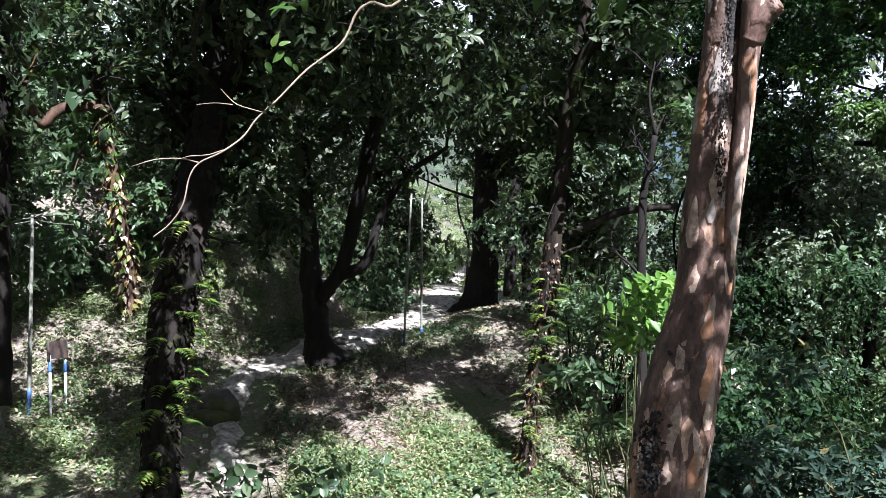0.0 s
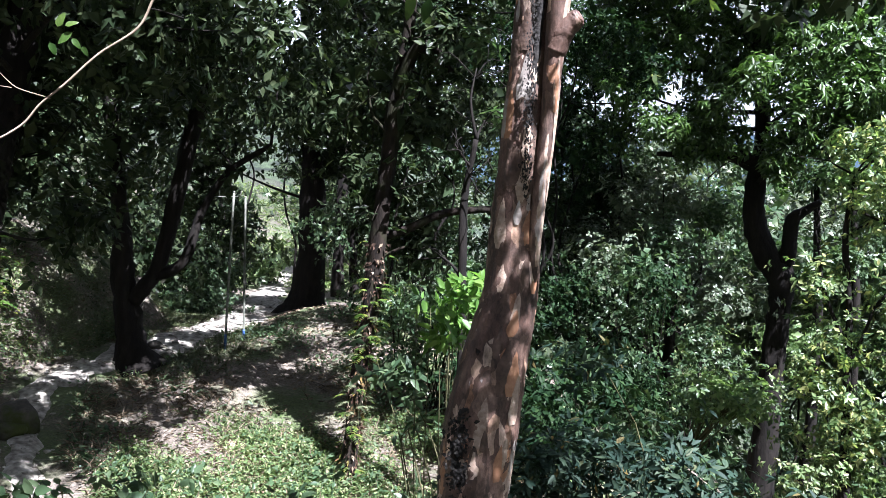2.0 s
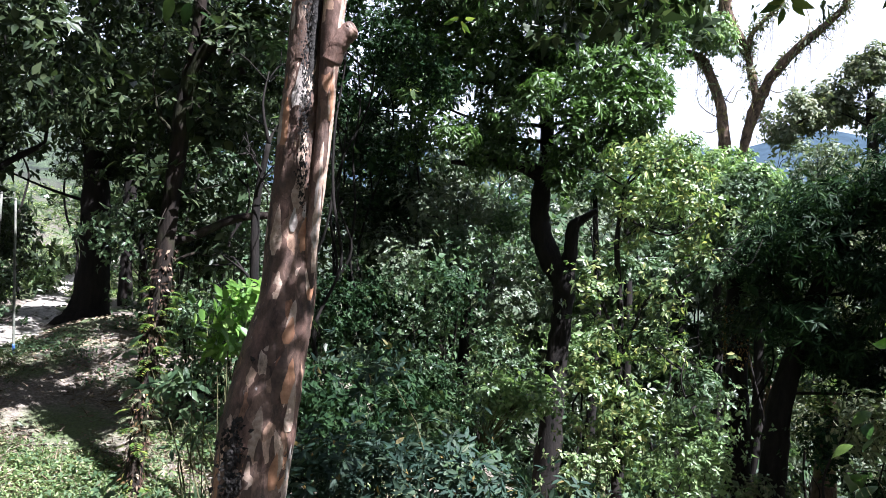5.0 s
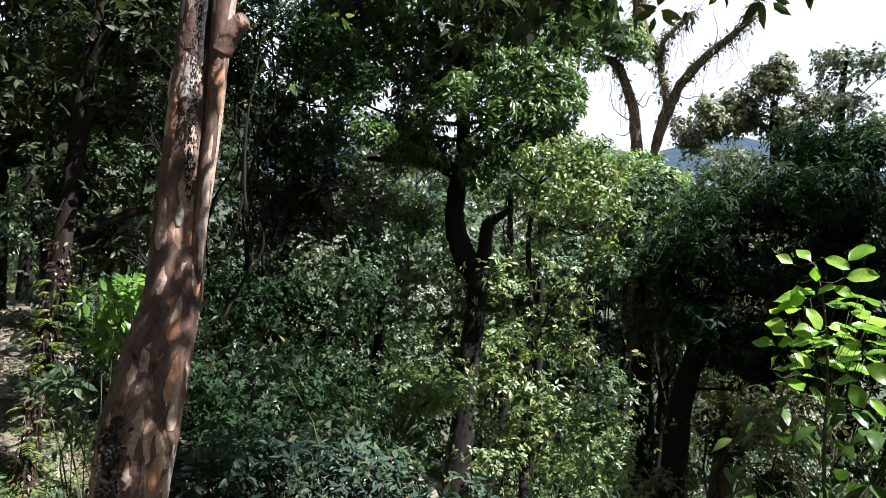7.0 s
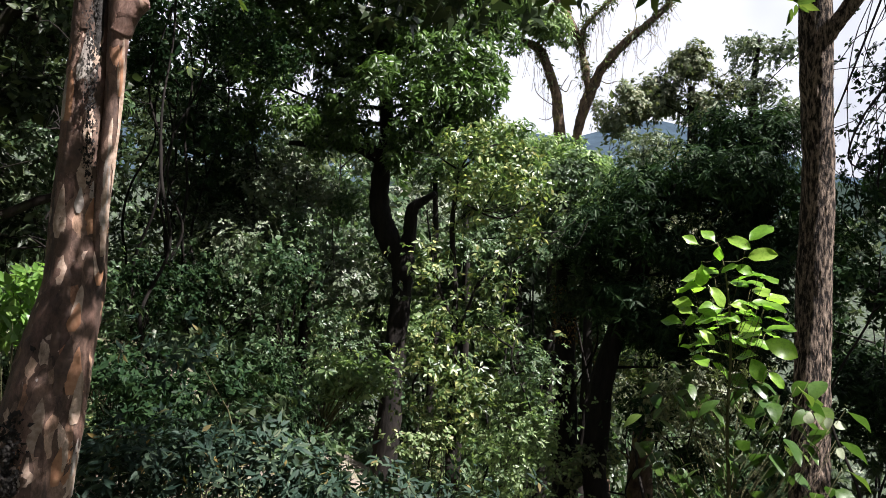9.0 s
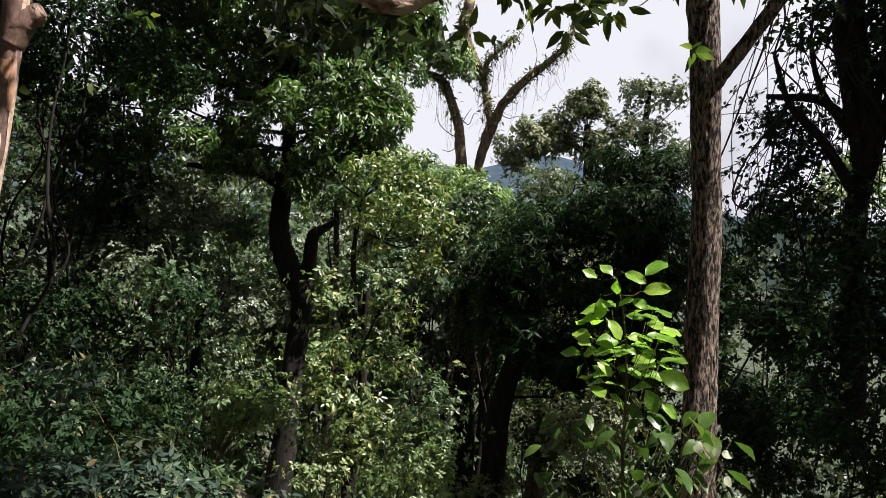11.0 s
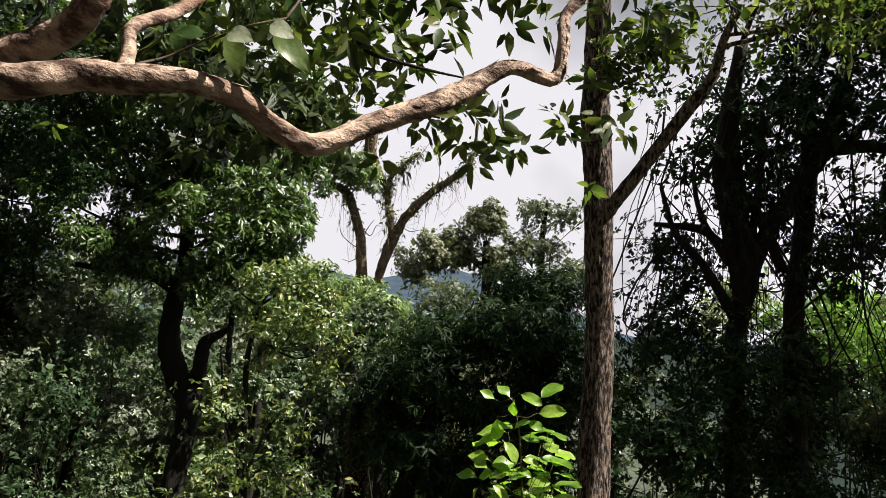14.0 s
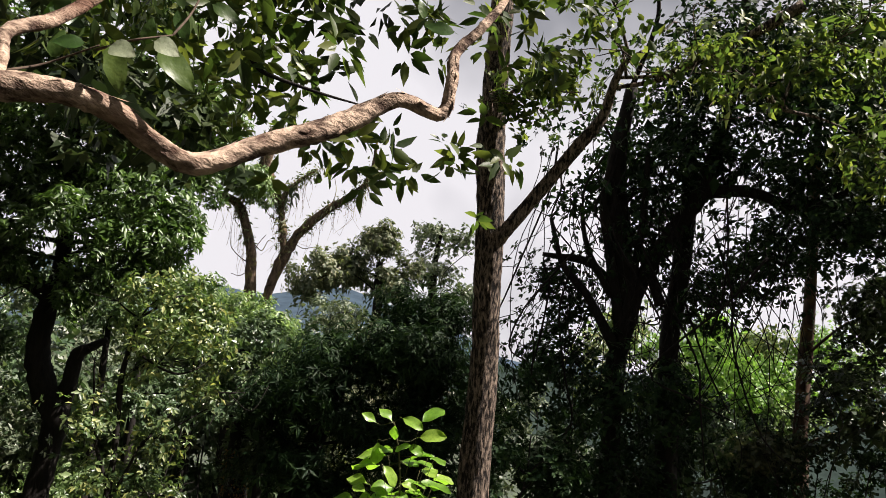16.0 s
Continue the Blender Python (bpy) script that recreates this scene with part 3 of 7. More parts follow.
sun_gap((9.47, 10.61, -1.44), 0.5, 1.0)
sun_gap((8.49, 11.03, -2.05), 0.4, 1.0)
SUN_V = np.array(SUN_DIR)


def in_sun_gap(C, margin=0.12):
    hit = np.zeros(len(C), bool)
    for p, r, s0 in SUNLIT:
        v = C - np.array(p)
        s_ = v @ SUN_V
        hit |= (s_ > s0) & (np.linalg.norm(v - s_[:, None] * SUN_V, axis=1) < r + margin)
    return hit


def clump_centres(blobs, shell=0.5, gaps=True, margin=0.12):
    C, O = [], []
    for c, r, n in blobs:
        m = max(4, n // 8)
        lobe = unit(rng.normal(size=(m, 3))) * rng.uniform(0.3, 1.0, (m, 1))
        own = lobe[rng.integers(0, m, n)]
        u = own + unit(rng.normal(size=(n, 3))) * rng.uniform(0.12, 0.5, (n, 1))
        C.append(np.array(c) + u * np.array(r))
        O.append(unit(u - own * 0.6))
    C, O = np.vstack(C), np.vstack(O)
    if not gaps:
        return C, O
    keep = ~in_sun_gap(C, margin)
    return (C[keep], O[keep]) if keep.sum() > 3 else (C, O)


def foliage(blobs, per, spread, leaf, ratio=0.4, full=False, flat=0.45, hang=0.45, shell=0.5, tilt=0.45, ret_centres=False, core=40, gaps=True, margin=0.12):
    """Sprays of leaves round the ends of the twigs in each mass of a crown, and larger leaves added inside it to block
    light and sky.
    """
    C, O = clump_centres(blobs, shell, gaps, margin)
    k = len(C)
    ros = max(1, per // 7)
    sz = 0.5 + 0.9 * rng.random(k) ** 1.5
    off = rng.normal(size=(k, ros, 3)) * (sz[:, None] * spread)[..., None] * np.array([1, 1, flat + 0.2])
    hub = (C[:, None] + off).reshape(-1, 3)
    axis_ = unit(np.repeat(O, ros, 0) * 0.75 + unit(off.reshape(-1, 3)) * 0.45 + np.array([0, 0, 0.45]) + rng.normal(size=hub.shape) * tilt * 0.8)
    pos, ax = np.repeat(hub, 7, 0), np.repeat(axis_, 7, 0)
    ray = rng.normal(size=pos.shape)
    ray = unit(ray - ax * np.sum(ray * ax, 1)[:, None])
    way = ray + ax * rng.uniform(0.0, 0.55, (len(pos), 1)) + np.array([0, 0, -hang * 0.8])
    nrm = ax + rng.normal(size=pos.shape) * 0.22
    pos = pos + ray * leaf * 0.12 + rng.normal(size=pos.shape) * leaf * 0.12
    length = leaf * (0.65 + 0.7 * rng.random(len(pos)))
    arr = leaf_arrays(pos, way, nrm, length, ratio, full)
    if core:
        ip, il = [], []
        for c, r, n in blobs:
            q = np.array(c) + unit(rng.normal(size=(core, 3))) * rng.random((core, 1)) ** 0.5 * 0.62 * np.array(r)
            ip.append(q)
            il.append(np.full(core, 0.3 * min(r)) * (0.6 + 0.8 * rng.random(core)))
        ip, il = np.vstack(ip), np.concatenate(il)
        if gaps:
            ok = ~in_sun_gap(ip, margin)
            ip, il = ip[ok], il[ok]
        if len(ip):
            arr = joined([arr, leaf_arrays(ip, rng.normal(size=ip.shape), rng.normal(size=ip.shape) + [0, 0, 0.5], il, 0.6)])
    return (arr, C) if ret_centres else arr


def tree(name, label, trunk, radii, bark, blobs, leaf_m, leaf=0.12, per=42, spread=0.26, ratio=0.5, limbs=(), full=False,
         flat=0.5, hang=0.45, rough=0.12, flare=0.0, sides=12, twigs=5, category="tree", group="", tilt=0.45, shell=0.45, limb_r=0.3, gaps=True, core=40):
    root = thing(name, label, category, tuple(float(v) for v in trunk[0]), group)
    far = math.hypot(trunk[0][0], trunk[0][1])
    if far > 13.5 and not full:
        per, leaf = int(per * 1.25), leaf * 0.88
    spread *= 0.72
    sd = int(abs(trunk[0][0]) * 37 + abs(trunk[0][1]) * 11)
    part("trunk", fast_mesh("trunk", *tube(trunk, radii, sides, 6, rough, flare, sd)), bark, root)
    runs = [smooth_line(trunk, radii, 4)] + [smooth_line(lp, lr, 4) for lp, lr in limbs]
    line, rad = np.vstack([q[0] for q in runs]), np.concatenate([q[1] for q in runs])
    for k, (lp, lr) in enumerate(limbs):
        part("limb", fast_mesh("limb", *tube(lp, lr, 8, 5, rough, 0, sd + k)), bark, root)
    if blobs:
        wood = []
        for c, r, n in blobs:
            c = np.array(c)
            j = int(np.argmin(np.linalg.norm(line - (c - [0, 0, 0.6 * r[2]]), axis=1)))
            a, ra = line[j], rad[j]
            mid = (a + c) / 2 + rng.normal(size=3) * 0.12 * np.linalg.norm(c - a) + [0, 0, 0.06 * np.linalg.norm(c - a)]
            rl = max(0.02, min(ra * 0.7, limb_r * (0.06 + 0.05 * max(r))))
            part("branch", fast_mesh("branch", *tube([a, mid, c], [rl, rl * 0.7, rl * 0.35], 6, 5, 0.1)), bark, root)
            for q in range(twigs):
                e = c + unit(rng.normal(size=3)) * np.array(r) * 0.85
                wood.append(tube([mid * 0.3 + c * 0.7, (c + e) / 2 + rng.normal(size=3) * 0.1, e], [rl * 0.35, rl * 0.22, 0.006], 4, 3, 0.0))
        if wood:
            tagged(part("twig_mass", fast_mesh("twig_mass", *joined(wood)), bark, root), kind="stuff")
        part("crown", fast_mesh("crown", *foliage(blobs, per, spread, leaf, ratio, full, flat, hang, shell, tilt, False, core, gaps)), leaf_m, root)
    return root


def shrub(name, label, base, blobs, leaf_m, leaf=0.1, per=40, spread=0.25, ratio=0.48, full=False, flat=0.5, hang=0.3, stem=0.02,
          stem_m=None, category="shrub", group="", tilt=0.45, shell=0.35, core=0):
    root = thing(name, label, category, tuple(float(v) for v in base), group)
    b = np.array(base, float)
    if math.hypot(base[0], base[1]) > 13.5 and not full:
        per, leaf = int(per * 1.15), leaf * 0.85
    arr, C = foliage(blobs, per, spread, leaf, ratio, full, flat, hang, shell, tilt, True, core)
    for c in C[::max(1, len(C) // 14)]:
        m = b * 0.45 + c * 0.55 + [0, 0, 0.1] + rng.normal(size=3) * 0.08
        part("stem", fast_mesh("stem", *tube([b + rng.normal(size=3) * [0.08, 0.08, 0], m, c], [stem, stem * 0.7, stem * 0.3], 5, 3, 0.0)), stem_m or M_STEM, root)
    part("foliage", fast_mesh("foliage", *arr), leaf_m, root)
    return root


def ferns(points, outs, length, pairs=9):
    """Arching fern fronds with paired leaflets."""
    P, W, N, Ls = [], [], [], []
    for p, o, l in zip(points, outs, length):
        o = unit(np.array(o, float))
        side = unit(np.cross(o, [0, 0, 1.0]))
        for i in range(1, pairs):
            f = i / pairs
            q = np.array(p) + o * l * f + np.array([0, 0, 0.45 * l * f - 0.85 * l * f * f])
            for sg in (-1, 1):
                P.append(q)
                W.append(side * sg + o * 0.55 + np.array([0, 0, -0.25]))
                N.append([0.0, 0.0, 1.0])
                Ls.append(l * 0.42 * (1 - 0.75 * abs(f - 0.35)))
    return leaf_arrays(np.array(P), np.array(W), np.array(N) + rng.normal(size=(len(P), 3)) * 0.2, np.array(Ls), 0.34)


def fern_part(root, trunk, radii, n, length, material=None):
    line, rad = smooth_line(trunk, radii, 8)
    idx = rng.integers(0, len(line) - 1, n)
    a = rng.uniform(0, 6.283, n)
    out = np.stack([np.cos(a), np.sin(a), 0.1 + 0 * a], 1)
    pts = line[idx] + out * rad[idx][:, None] * 0.9 + rng.normal(size=(n, 3)) * [0, 0, 0.1]
    for q, o in zip(pts, out):
        part("fern", fast_mesh("fern", *ferns([q], [o], [length * rng.uniform(0.6, 1.4)])), material or L_FERN, root, "small fern growing on the bark")


def mounds(blobs, leaf, ratio=0.32, dens=22, hang=0.55, core=72, lumps=9, full=False):
    """Dense leafy masses: lumps with rosettes of drooping leaves over their skin and large leaves added to close their
    inside to light.
    """
    P, U, ip, il = [], [], [], []
    for c, r, n in blobs:
        c, r = np.array(c), np.array(r)
        lc = c + unit(rng.normal(size=(lumps, 3)) + [0, 0, 0.15]) * rng.uniform(0.35, 0.8, (lumps, 1)) * r
        lr = r * rng.uniform(0.27, 0.46, (lumps, 1))
        for k in range(lumps):
            m = int(dens * 12.6 * float(np.mean(lr[k])) ** 2 * 0.75) + 4
            u = unit(rng.normal(size=(m, 3)))
            q = lc[k] + u * lr[k] * rng.uniform(0.82, 1.12, (m, 1))
            ok = np.ones(m, bool)
            for j_ in range(lumps):
                if j_ != k:
                    ok &= np.linalg.norm((q - lc[j_]) / lr[j_], axis=1) > 0.8
            P.append(q[ok])
            U.append(u[ok])
            ci = lc[k] + unit(rng.normal(size=(core // lumps, 3))) * rng.random((core // lumps, 1)) ** 0.4 * 0.7 * lr[k]
            ip.append(ci)
            il.append(np.full(len(ci), 0.5 * float(np.mean(lr[k]))))
        ip.append(c + unit(rng.normal(size=(70, 3))) * rng.random((70, 1)) ** 0.5 * 0.7 * r)
        il.append(np.full(70, 0.24 * float(np.mean(r))))
    P, U = np.vstack(P), np.vstack(U)
    per = 6
    ax = np.repeat(unit(U * 0.8 + [0, 0, 0.55] + rng.normal(size=P.shape) * 0.35), per, 0)
    pos = np.repeat(P, per, 0)
    ray = rng.normal(size=pos.shape)
    ray = unit(ray - ax * np.sum(ray * ax, 1)[:, None])
    way = ray + ax * rng.uniform(0.0, 0.5, (len(pos), 1)) + np.array([0, 0, -hang])
    pos = pos + ray * leaf * 0.15 + rng.normal(size=pos.shape) * leaf * 0.15
    arr = leaf_arrays(pos, way, ax + rng.normal(size=pos.shape) * 0.2, leaf * (0.65 + 0.7 * rng.random(len(pos))), ratio, full)
    ip, il = np.vstack(ip), np.concatenate(il)
    return joined([arr, leaf_arrays(ip, rng.normal(size=ip.shape), rng.normal(size=ip.shape) + [0, 0, 0.5], il, 0.6)])


def mound_tree(name, label, trunk, radii, bark, blobs, leaf_m, leaf=0.14, ratio=0.32, dens=22, hang=0.55, limbs=(), sides=10):
    """A tree whose crown is made of dense leafy masses on limbs."""
    root = thing(name, label, "tree", tuple(float(v) for v in trunk[0]))
    part("trunk", fast_mesh("trunk", *tube(trunk, radii, sides, 6, 0.12, 0.0, int(abs(trunk[0][0]) * 31))), bark, root)
    for lp, lr in limbs:
        part("limb", fast_mesh("limb", *tube(lp, lr, 8, 5, 0.12)), bark, root)
    line, rad = smooth_line(trunk, radii, 4)
    for c, r, n in blobs:
        c = np.array(c)
        j_ = int(np.argmin(np.linalg.norm(line - (c - [0, 0, 0.8 * r[2]]), axis=1)))
        rl = max(0.02, 0.3 * float(rad[j_]))
        part("branch", fast_mesh("branch", *tube([line[j_], (line[j_] + c) / 2 + rng.normal(size=3) * 0.1, c], [rl, rl * 0.7, rl * 0.3], 6, 5, 0.1)), bark, root)
    part("crown", fast_mesh("crown", *mounds(blobs, leaf, ratio, dens, hang)), leaf_m, root)
    return root


def blob(c, r, n, rz=None, ry=None):
    return (c, (r, ry or r, rz or r), n)


# ---- ground ----
def sstep(a, b, v):
    s = np.clip((v - a) / (b - a), 0, 1)
    return s * s * (3 - 2 * s)


PATH_LINE = [(-2.41, 9.73), (-2.85, 10.94), (-3.15, 12.18), (-3.15, 13.35), (-2.50, 14.34), (-1.73, 15.44), (-1.10, 17.22), (-0.51, 19.37), (-0.15, 23.65), (0.26, 31.27), (0.45, 32.97), (2.6, 40.0)]


def ground_z(x, y):
    x, y = np.asarray(x, float), np.asarray(y, float)
    z = np.interp(y, [-90, -40, -14, -3, 0.6, 2.2, 6, 9, 12, 14, 15.4, 18, 22, 32, 45, 70, 120], [8, 4, 0.5, -1.3, -1.6, -3.3, -3.35, -3.2, -2.75, -2.2, -1.85, -1.75, -1.6, -1.35, 0.6, 9, 24])
    z = z + 0.05 * np.clip(-x - 1.5, 0, 14)
    # bank behind the path
    side, along = -0.919 * (x + 2.9) + 0.394 * (y - 13.6), 0.394 * (x + 2.9) + 0.919 * (y - 13.6)
    lump = 0.22 * np.sin(x * 2.7 + 1) * np.sin(y * 2.1) + 0.12 * np.sin(x * 5.3 + y * 3.9)
    z = z + (1.35 + lump) * sstep(0.5 + lump, 1.7 + lump, side) * sstep(-0.8, 1.0, along) * (1 - sstep(3.0, 5.4, along)) * (1 - 0.6 * sstep(3.0, 5.5, side))
    # rise behind the board
    z = z + 0.7 * np.exp(-((x + 6.0) / 1.7) ** 2 - ((y - 13.9) / 1.3) ** 2)
    # mound in front of the tree by the path
    z = z + 0.55 * np.exp(-((x - 1.7) / 1.5) ** 2 - ((y - 17.6) / 2.2) ** 2) * sstep(-0.6, 0.5, x - 0.05 * (y - 17))
    z = z + 2.2 * sstep(4.5, 9, -x) * sstep(15, 20, y)
    # fall to the valley
    edge = 3.2 + 0.10 * np.clip(y - 6, 0, 30)
    z = z - 0.52 * np.clip(x - edge, 0, 70) * sstep(0, 3, x - edge) * np.where(y < 1, sstep(-30, 1, y), 1)
    far = np.hypot(x, y)
    z = z + sstep(110, 420, far) * 25
    return z + 0.05 * np.sin(x * 2.3 + y * 1.1) * np.sin(y * 1.9 - x * 0.7) + 0.02 * np.sin(x * 7 + 2) * np.sin(y * 6)


def axis(lo, hi, a, b, step, grow=1.22):
    mid = list(np.arange(a, b + 1e-6, step))
    s, v, up = step, b, []
    while v < hi:
        s *= grow
        v += s
        up.append(v)
    s, v, dn = step, a, []
    while v > lo:
        s *= grow
        v -= s
        dn.append(v)
    return np.array(dn[::-1] + mid + up)


gx, gy = axis(-2500, 2500, -9, 6, 0.16), axis(-2500, 2500, 6, 22, 0.16)
X, Y = np.meshgrid(gx, gy, indexing="ij")
Z = ground_z(X, Y) + rng.normal(size=X.shape) * 0.012
V = np.stack([X, Y, Z], -1).reshape(-1, 3)
i, j = np.meshgrid(np.arange(len(gx) - 1), np.arange(len(gy) - 1), indexing="ij")
Q = np.stack([i * len(gy) + j, (i + 1) * len(gy) + j, (i + 1) * len(gy) + j + 1, i * len(gy) + j + 1], -1).reshape(-1, 4)
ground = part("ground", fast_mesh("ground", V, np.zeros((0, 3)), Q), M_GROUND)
tagged(ground, "brown forest floor with dry leaf litter and moss", "ground", kind="structure")


def ribbon(line, half, lift, step=10):
    P, _ = smooth_line([(a, b, 0) for a, b in line], [1] * len(line), step)
    tan = unit(np.gradient(P, axis=0))
    s = np.stack([-tan[:, 1], tan[:, 0], 0 * tan[:, 0]], 1)
    m = 9
    rows_ = []
    for k in range(m):
        f = (k / (m - 1) * 2 - 1)
        w = half * np.interp(np.arange(len(P)), [0, 25, 45, 70], [0.35, 0.45, 0.9, 1.15]) * f * (1 + 0.25 * np.sin(np.arange(len(P)) * 0.7 + 2 * np.sign(f)) + 0.12 * np.sin(np.arange(len(P)) * 1.9))
        q = P + s * w[:, None]
        q[:, 2] = ground_z(q[:, 0], q[:, 1]) + lift * (1 - f ** 4) - 0.03 * f ** 4
        rows_.append(q)
    A = np.stack(rows_, 1)
    n = len(P)
    ii, jj = np.meshgrid(np.arange(n - 1), np.arange(m - 1), indexing="ij")
    return A.reshape(-1, 3), np.zeros((0, 3)), np.stack([ii * m + jj, (ii + 1) * m + jj, (ii + 1) * m + jj + 1, ii * m + jj + 1], -1).reshape(-1, 4)


path = part("path", fast_mesh("path", *ribbon(PATH_LINE, 0.52, 0.04)), M_PATH)
tagged(path, "pale stony footpath of worn earth and rubble", "path", kind="structure")


def rock_arrays(c, r, seed, squash=0.6):
    rr = np.random.default_rng(seed)
    bm = bmesh.new()
    bmesh.ops.create_icosphere(bm, subdivisions=2, radius=1.0)
    v = np.array([p.co for p in bm.verts])
    f = np.array([[q.index for q in p.verts] for p in bm.faces])
    bm.free()
    ph = rr.uniform(0, 6, 6)
    k = 1 + 0.18 * np.sin(v[:, 0] * 3 + ph[0]) * np.sin(v[:, 1] * 3 + ph[1]) + 0.14 * np.sin(v[:, 2] * 5 + ph[2]) + 0.06 * rr.normal(size=len(v))
    return v * k[:, None] * np.array([1, 0.85, squash]) * np.array(r) + np.array(c), f, np.zeros((0, 4), int)


# stones on the path
pl, _ = smooth_line([(a, b, 0) for a, b in PATH_LINE], [1] * len(PATH_LINE), 10)
st = []
for k in range(260):
    q = pl[rng.integers(0, len(pl) - 10)] + rng.normal(size=3) * [0.3, 0.25, 0]
    q[2] = float(ground_z(q[0], q[1])) + 0.05
    st.append(rock_arrays(q, 0.02 + 0.045 * rng.random() ** 2, k, 0.5))
tagged(part("path_stones", fast_mesh("path_stones", *joined(st)), M_PATH), "loose pale stones scattered over the footpath", "stones", kind="stuff")

# far wooded slopes
def ridge(name, r0, r1, z0, z1, seed, material, label, n=260):
    rr = np.random.default_rng(seed)
    ph = rr.uniform(0, 6.3, 9)
    a = np.linspace(0, 2 * np.pi, n, endpoint=False)
    prof = 0.72 + 0.16 * np.sin(3 * a + ph[0]) + 0.10 * np.sin(7 * a + ph[1]) + 0.05 * np.sin(17 * a + ph[2]) + 0.025 * np.sin(41 * a + ph[3])
    m = 12
    rows_ = []
    for k in range(m):
        f = k / (m - 1)
        r = r0 + (r1 - r0) * f
        wob = 1 + 0.03 * np.sin(9 * a + ph[4] + 3 * f) + 0.02 * np.sin(23 * a + ph[5] + 5 * f)
        rows_.append(np.stack([np.sin(a) * r * wob, np.cos(a) * r * wob, z0 + (z1 * prof - z0) * f ** 0.9], 1))
    A = np.stack(rows_, 0)
    ii, jj = np.meshgrid(np.arange(m - 1), np.arange(n), indexing="ij")
    j2 = (jj + 1) % n
    ob = part(name, fast_mesh(name, A.reshape(-1, 3), np.zeros((0, 3)), np.stack([ii * n + jj, (ii + 1) * n + jj, (ii + 1) * n + j2, ii * n + j2], -1).reshape(-1, 4)), material)
    return tagged(ob, label, "hills", kind="structure")


# the emission of both materials paints pale haze over the slopes
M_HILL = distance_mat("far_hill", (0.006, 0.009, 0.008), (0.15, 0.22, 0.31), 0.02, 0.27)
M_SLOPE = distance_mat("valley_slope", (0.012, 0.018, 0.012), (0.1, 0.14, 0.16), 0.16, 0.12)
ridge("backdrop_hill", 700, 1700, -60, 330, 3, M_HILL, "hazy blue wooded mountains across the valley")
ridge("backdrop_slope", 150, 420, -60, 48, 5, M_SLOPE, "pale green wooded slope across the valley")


# ---- tree with peeling bark, close by, and its long branch ----
PT = [(0.99, 3.25, -1.81), (0.99, 3.41, -1.30), (0.99, 3.47, -1.04), (1.02, 3.50, -0.75), (1.07, 3.51, -0.45), (1.13, 3.52, -0.16), (1.14, 3.52, 0.14), (1.15, 3.50, 0.38), (1.15, 3.48, 0.62), (1.16, 3.46, 0.86), (1.17, 3.45, 1.10), (1.18, 3.40, 1.51), (1.20, 3.34, 2.05), (1.23, 3.37, 2.72)]
PR = [0.2, 0.175, 0.155, 0.166, 0.145, 0.122, 0.113, 0.106, 0.1, 0.096, 0.097, 0.09, 0.085, 0.07]
peel = thing("peeling_bark_tree", "tree with smooth peeling bark in rust, tan and pink patches", "tree", PT[0])
part("trunk", fast_mesh("trunk", *tube(PT, PR, 56, 14, 0.035, 0.0, 5)), M_PEEL, peel)
SIDE_STEM = [(1.20, 3.44, -0.10), (1.20, 3.41, 0.14), (1.21, 3.39, 0.37), (1.22, 3.37, 0.61), (1.22, 3.34, 0.84), (1.22, 3.31, 1.06), (1.23, 3.28, 1.37), (1.23, 3.32, 1.76)]
SIDE_R = [0.022, 0.03, 0.034, 0.036, 0.04, 0.046, 0.05, 0.03]
part("side_stem", fast_mesh("side_stem", *tube(SIDE_STEM, SIDE_R, 20, 10, 0.05, 0, 2)), M_PEEL, peel, "slim stem fused along the trunk")
part("limb_stub", fast_mesh("limb_stub", *tube([(1.22, 3.33, 0.89), (1.25, 3.30, 0.98), (1.29, 3.27, 1.03), (1.30, 3.26, 1.04)], [0.045, 0.045, 0.038, 0.027], 18, 8, 0.08)), M_PEEL, peel, "sawn stub of a side limb")
BR = [(1.19, 3.25, 1.79), (0.47, 1.86, 1.36), (0.56, 1.37, 0.75), (0.61, 1.02, 0.46), (0.66, 0.89, 0.42), (0.74, 0.85, 0.45), (0.79, 0.83, 0.46), (0.87, 0.80, 0.48), (0.94, 0.79, 0.48), (1.01, 0.79, 0.46), (1.08, 0.77, 0.45), (1.17, 0.74, 0.51), (1.25, 0.70, 0.56), (1.32, 0.68, 0.61), (1.39, 0.64, 0.67), (1.47, 0.60, 0.67), (1.48, 0.59, 0.74), (1.50, 0.60, 0.81), (1.54, 0.57, 0.88), (1.60, 0.55, 1.00), (1.63, 0.57, 1.21)]
for p in BR[4:18]:
    sun_gap(p, 0.14, 0.2)
part("long_branch", fast_mesh("long_branch", *tube(BR, [0.08, 0.06, 0.04, 0.026, 0.023, 0.021, 0.021, 0.016, 0.0165, 0.0165, 0.0165, 0.017, 0.018, 0.019, 0.013, 0.012, 0.011, 0.010, 0.009, 0.007, 0.004], 20, 9, 0.10, 0, 3)), M_PEEL_FINE, peel, "low crooked branch with flaking bark")
part("side_branch", fast_mesh("side_branch", *tube([(0.60, 1.22, 0.58), (0.70, 1.10, 0.52), (0.74, 1.04, 0.53), (0.78, 0.98, 0.57), (0.79, 0.94, 0.62), (0.80, 0.92, 0.68), (0.78, 0.92, 0.82)], [0.0302, 0.0260, 0.0252, 0.0235, 0.0227, 0.0185, 0.0126], 16, 8, 0.10, 0, 8)), M_PEEL_FINE, peel)
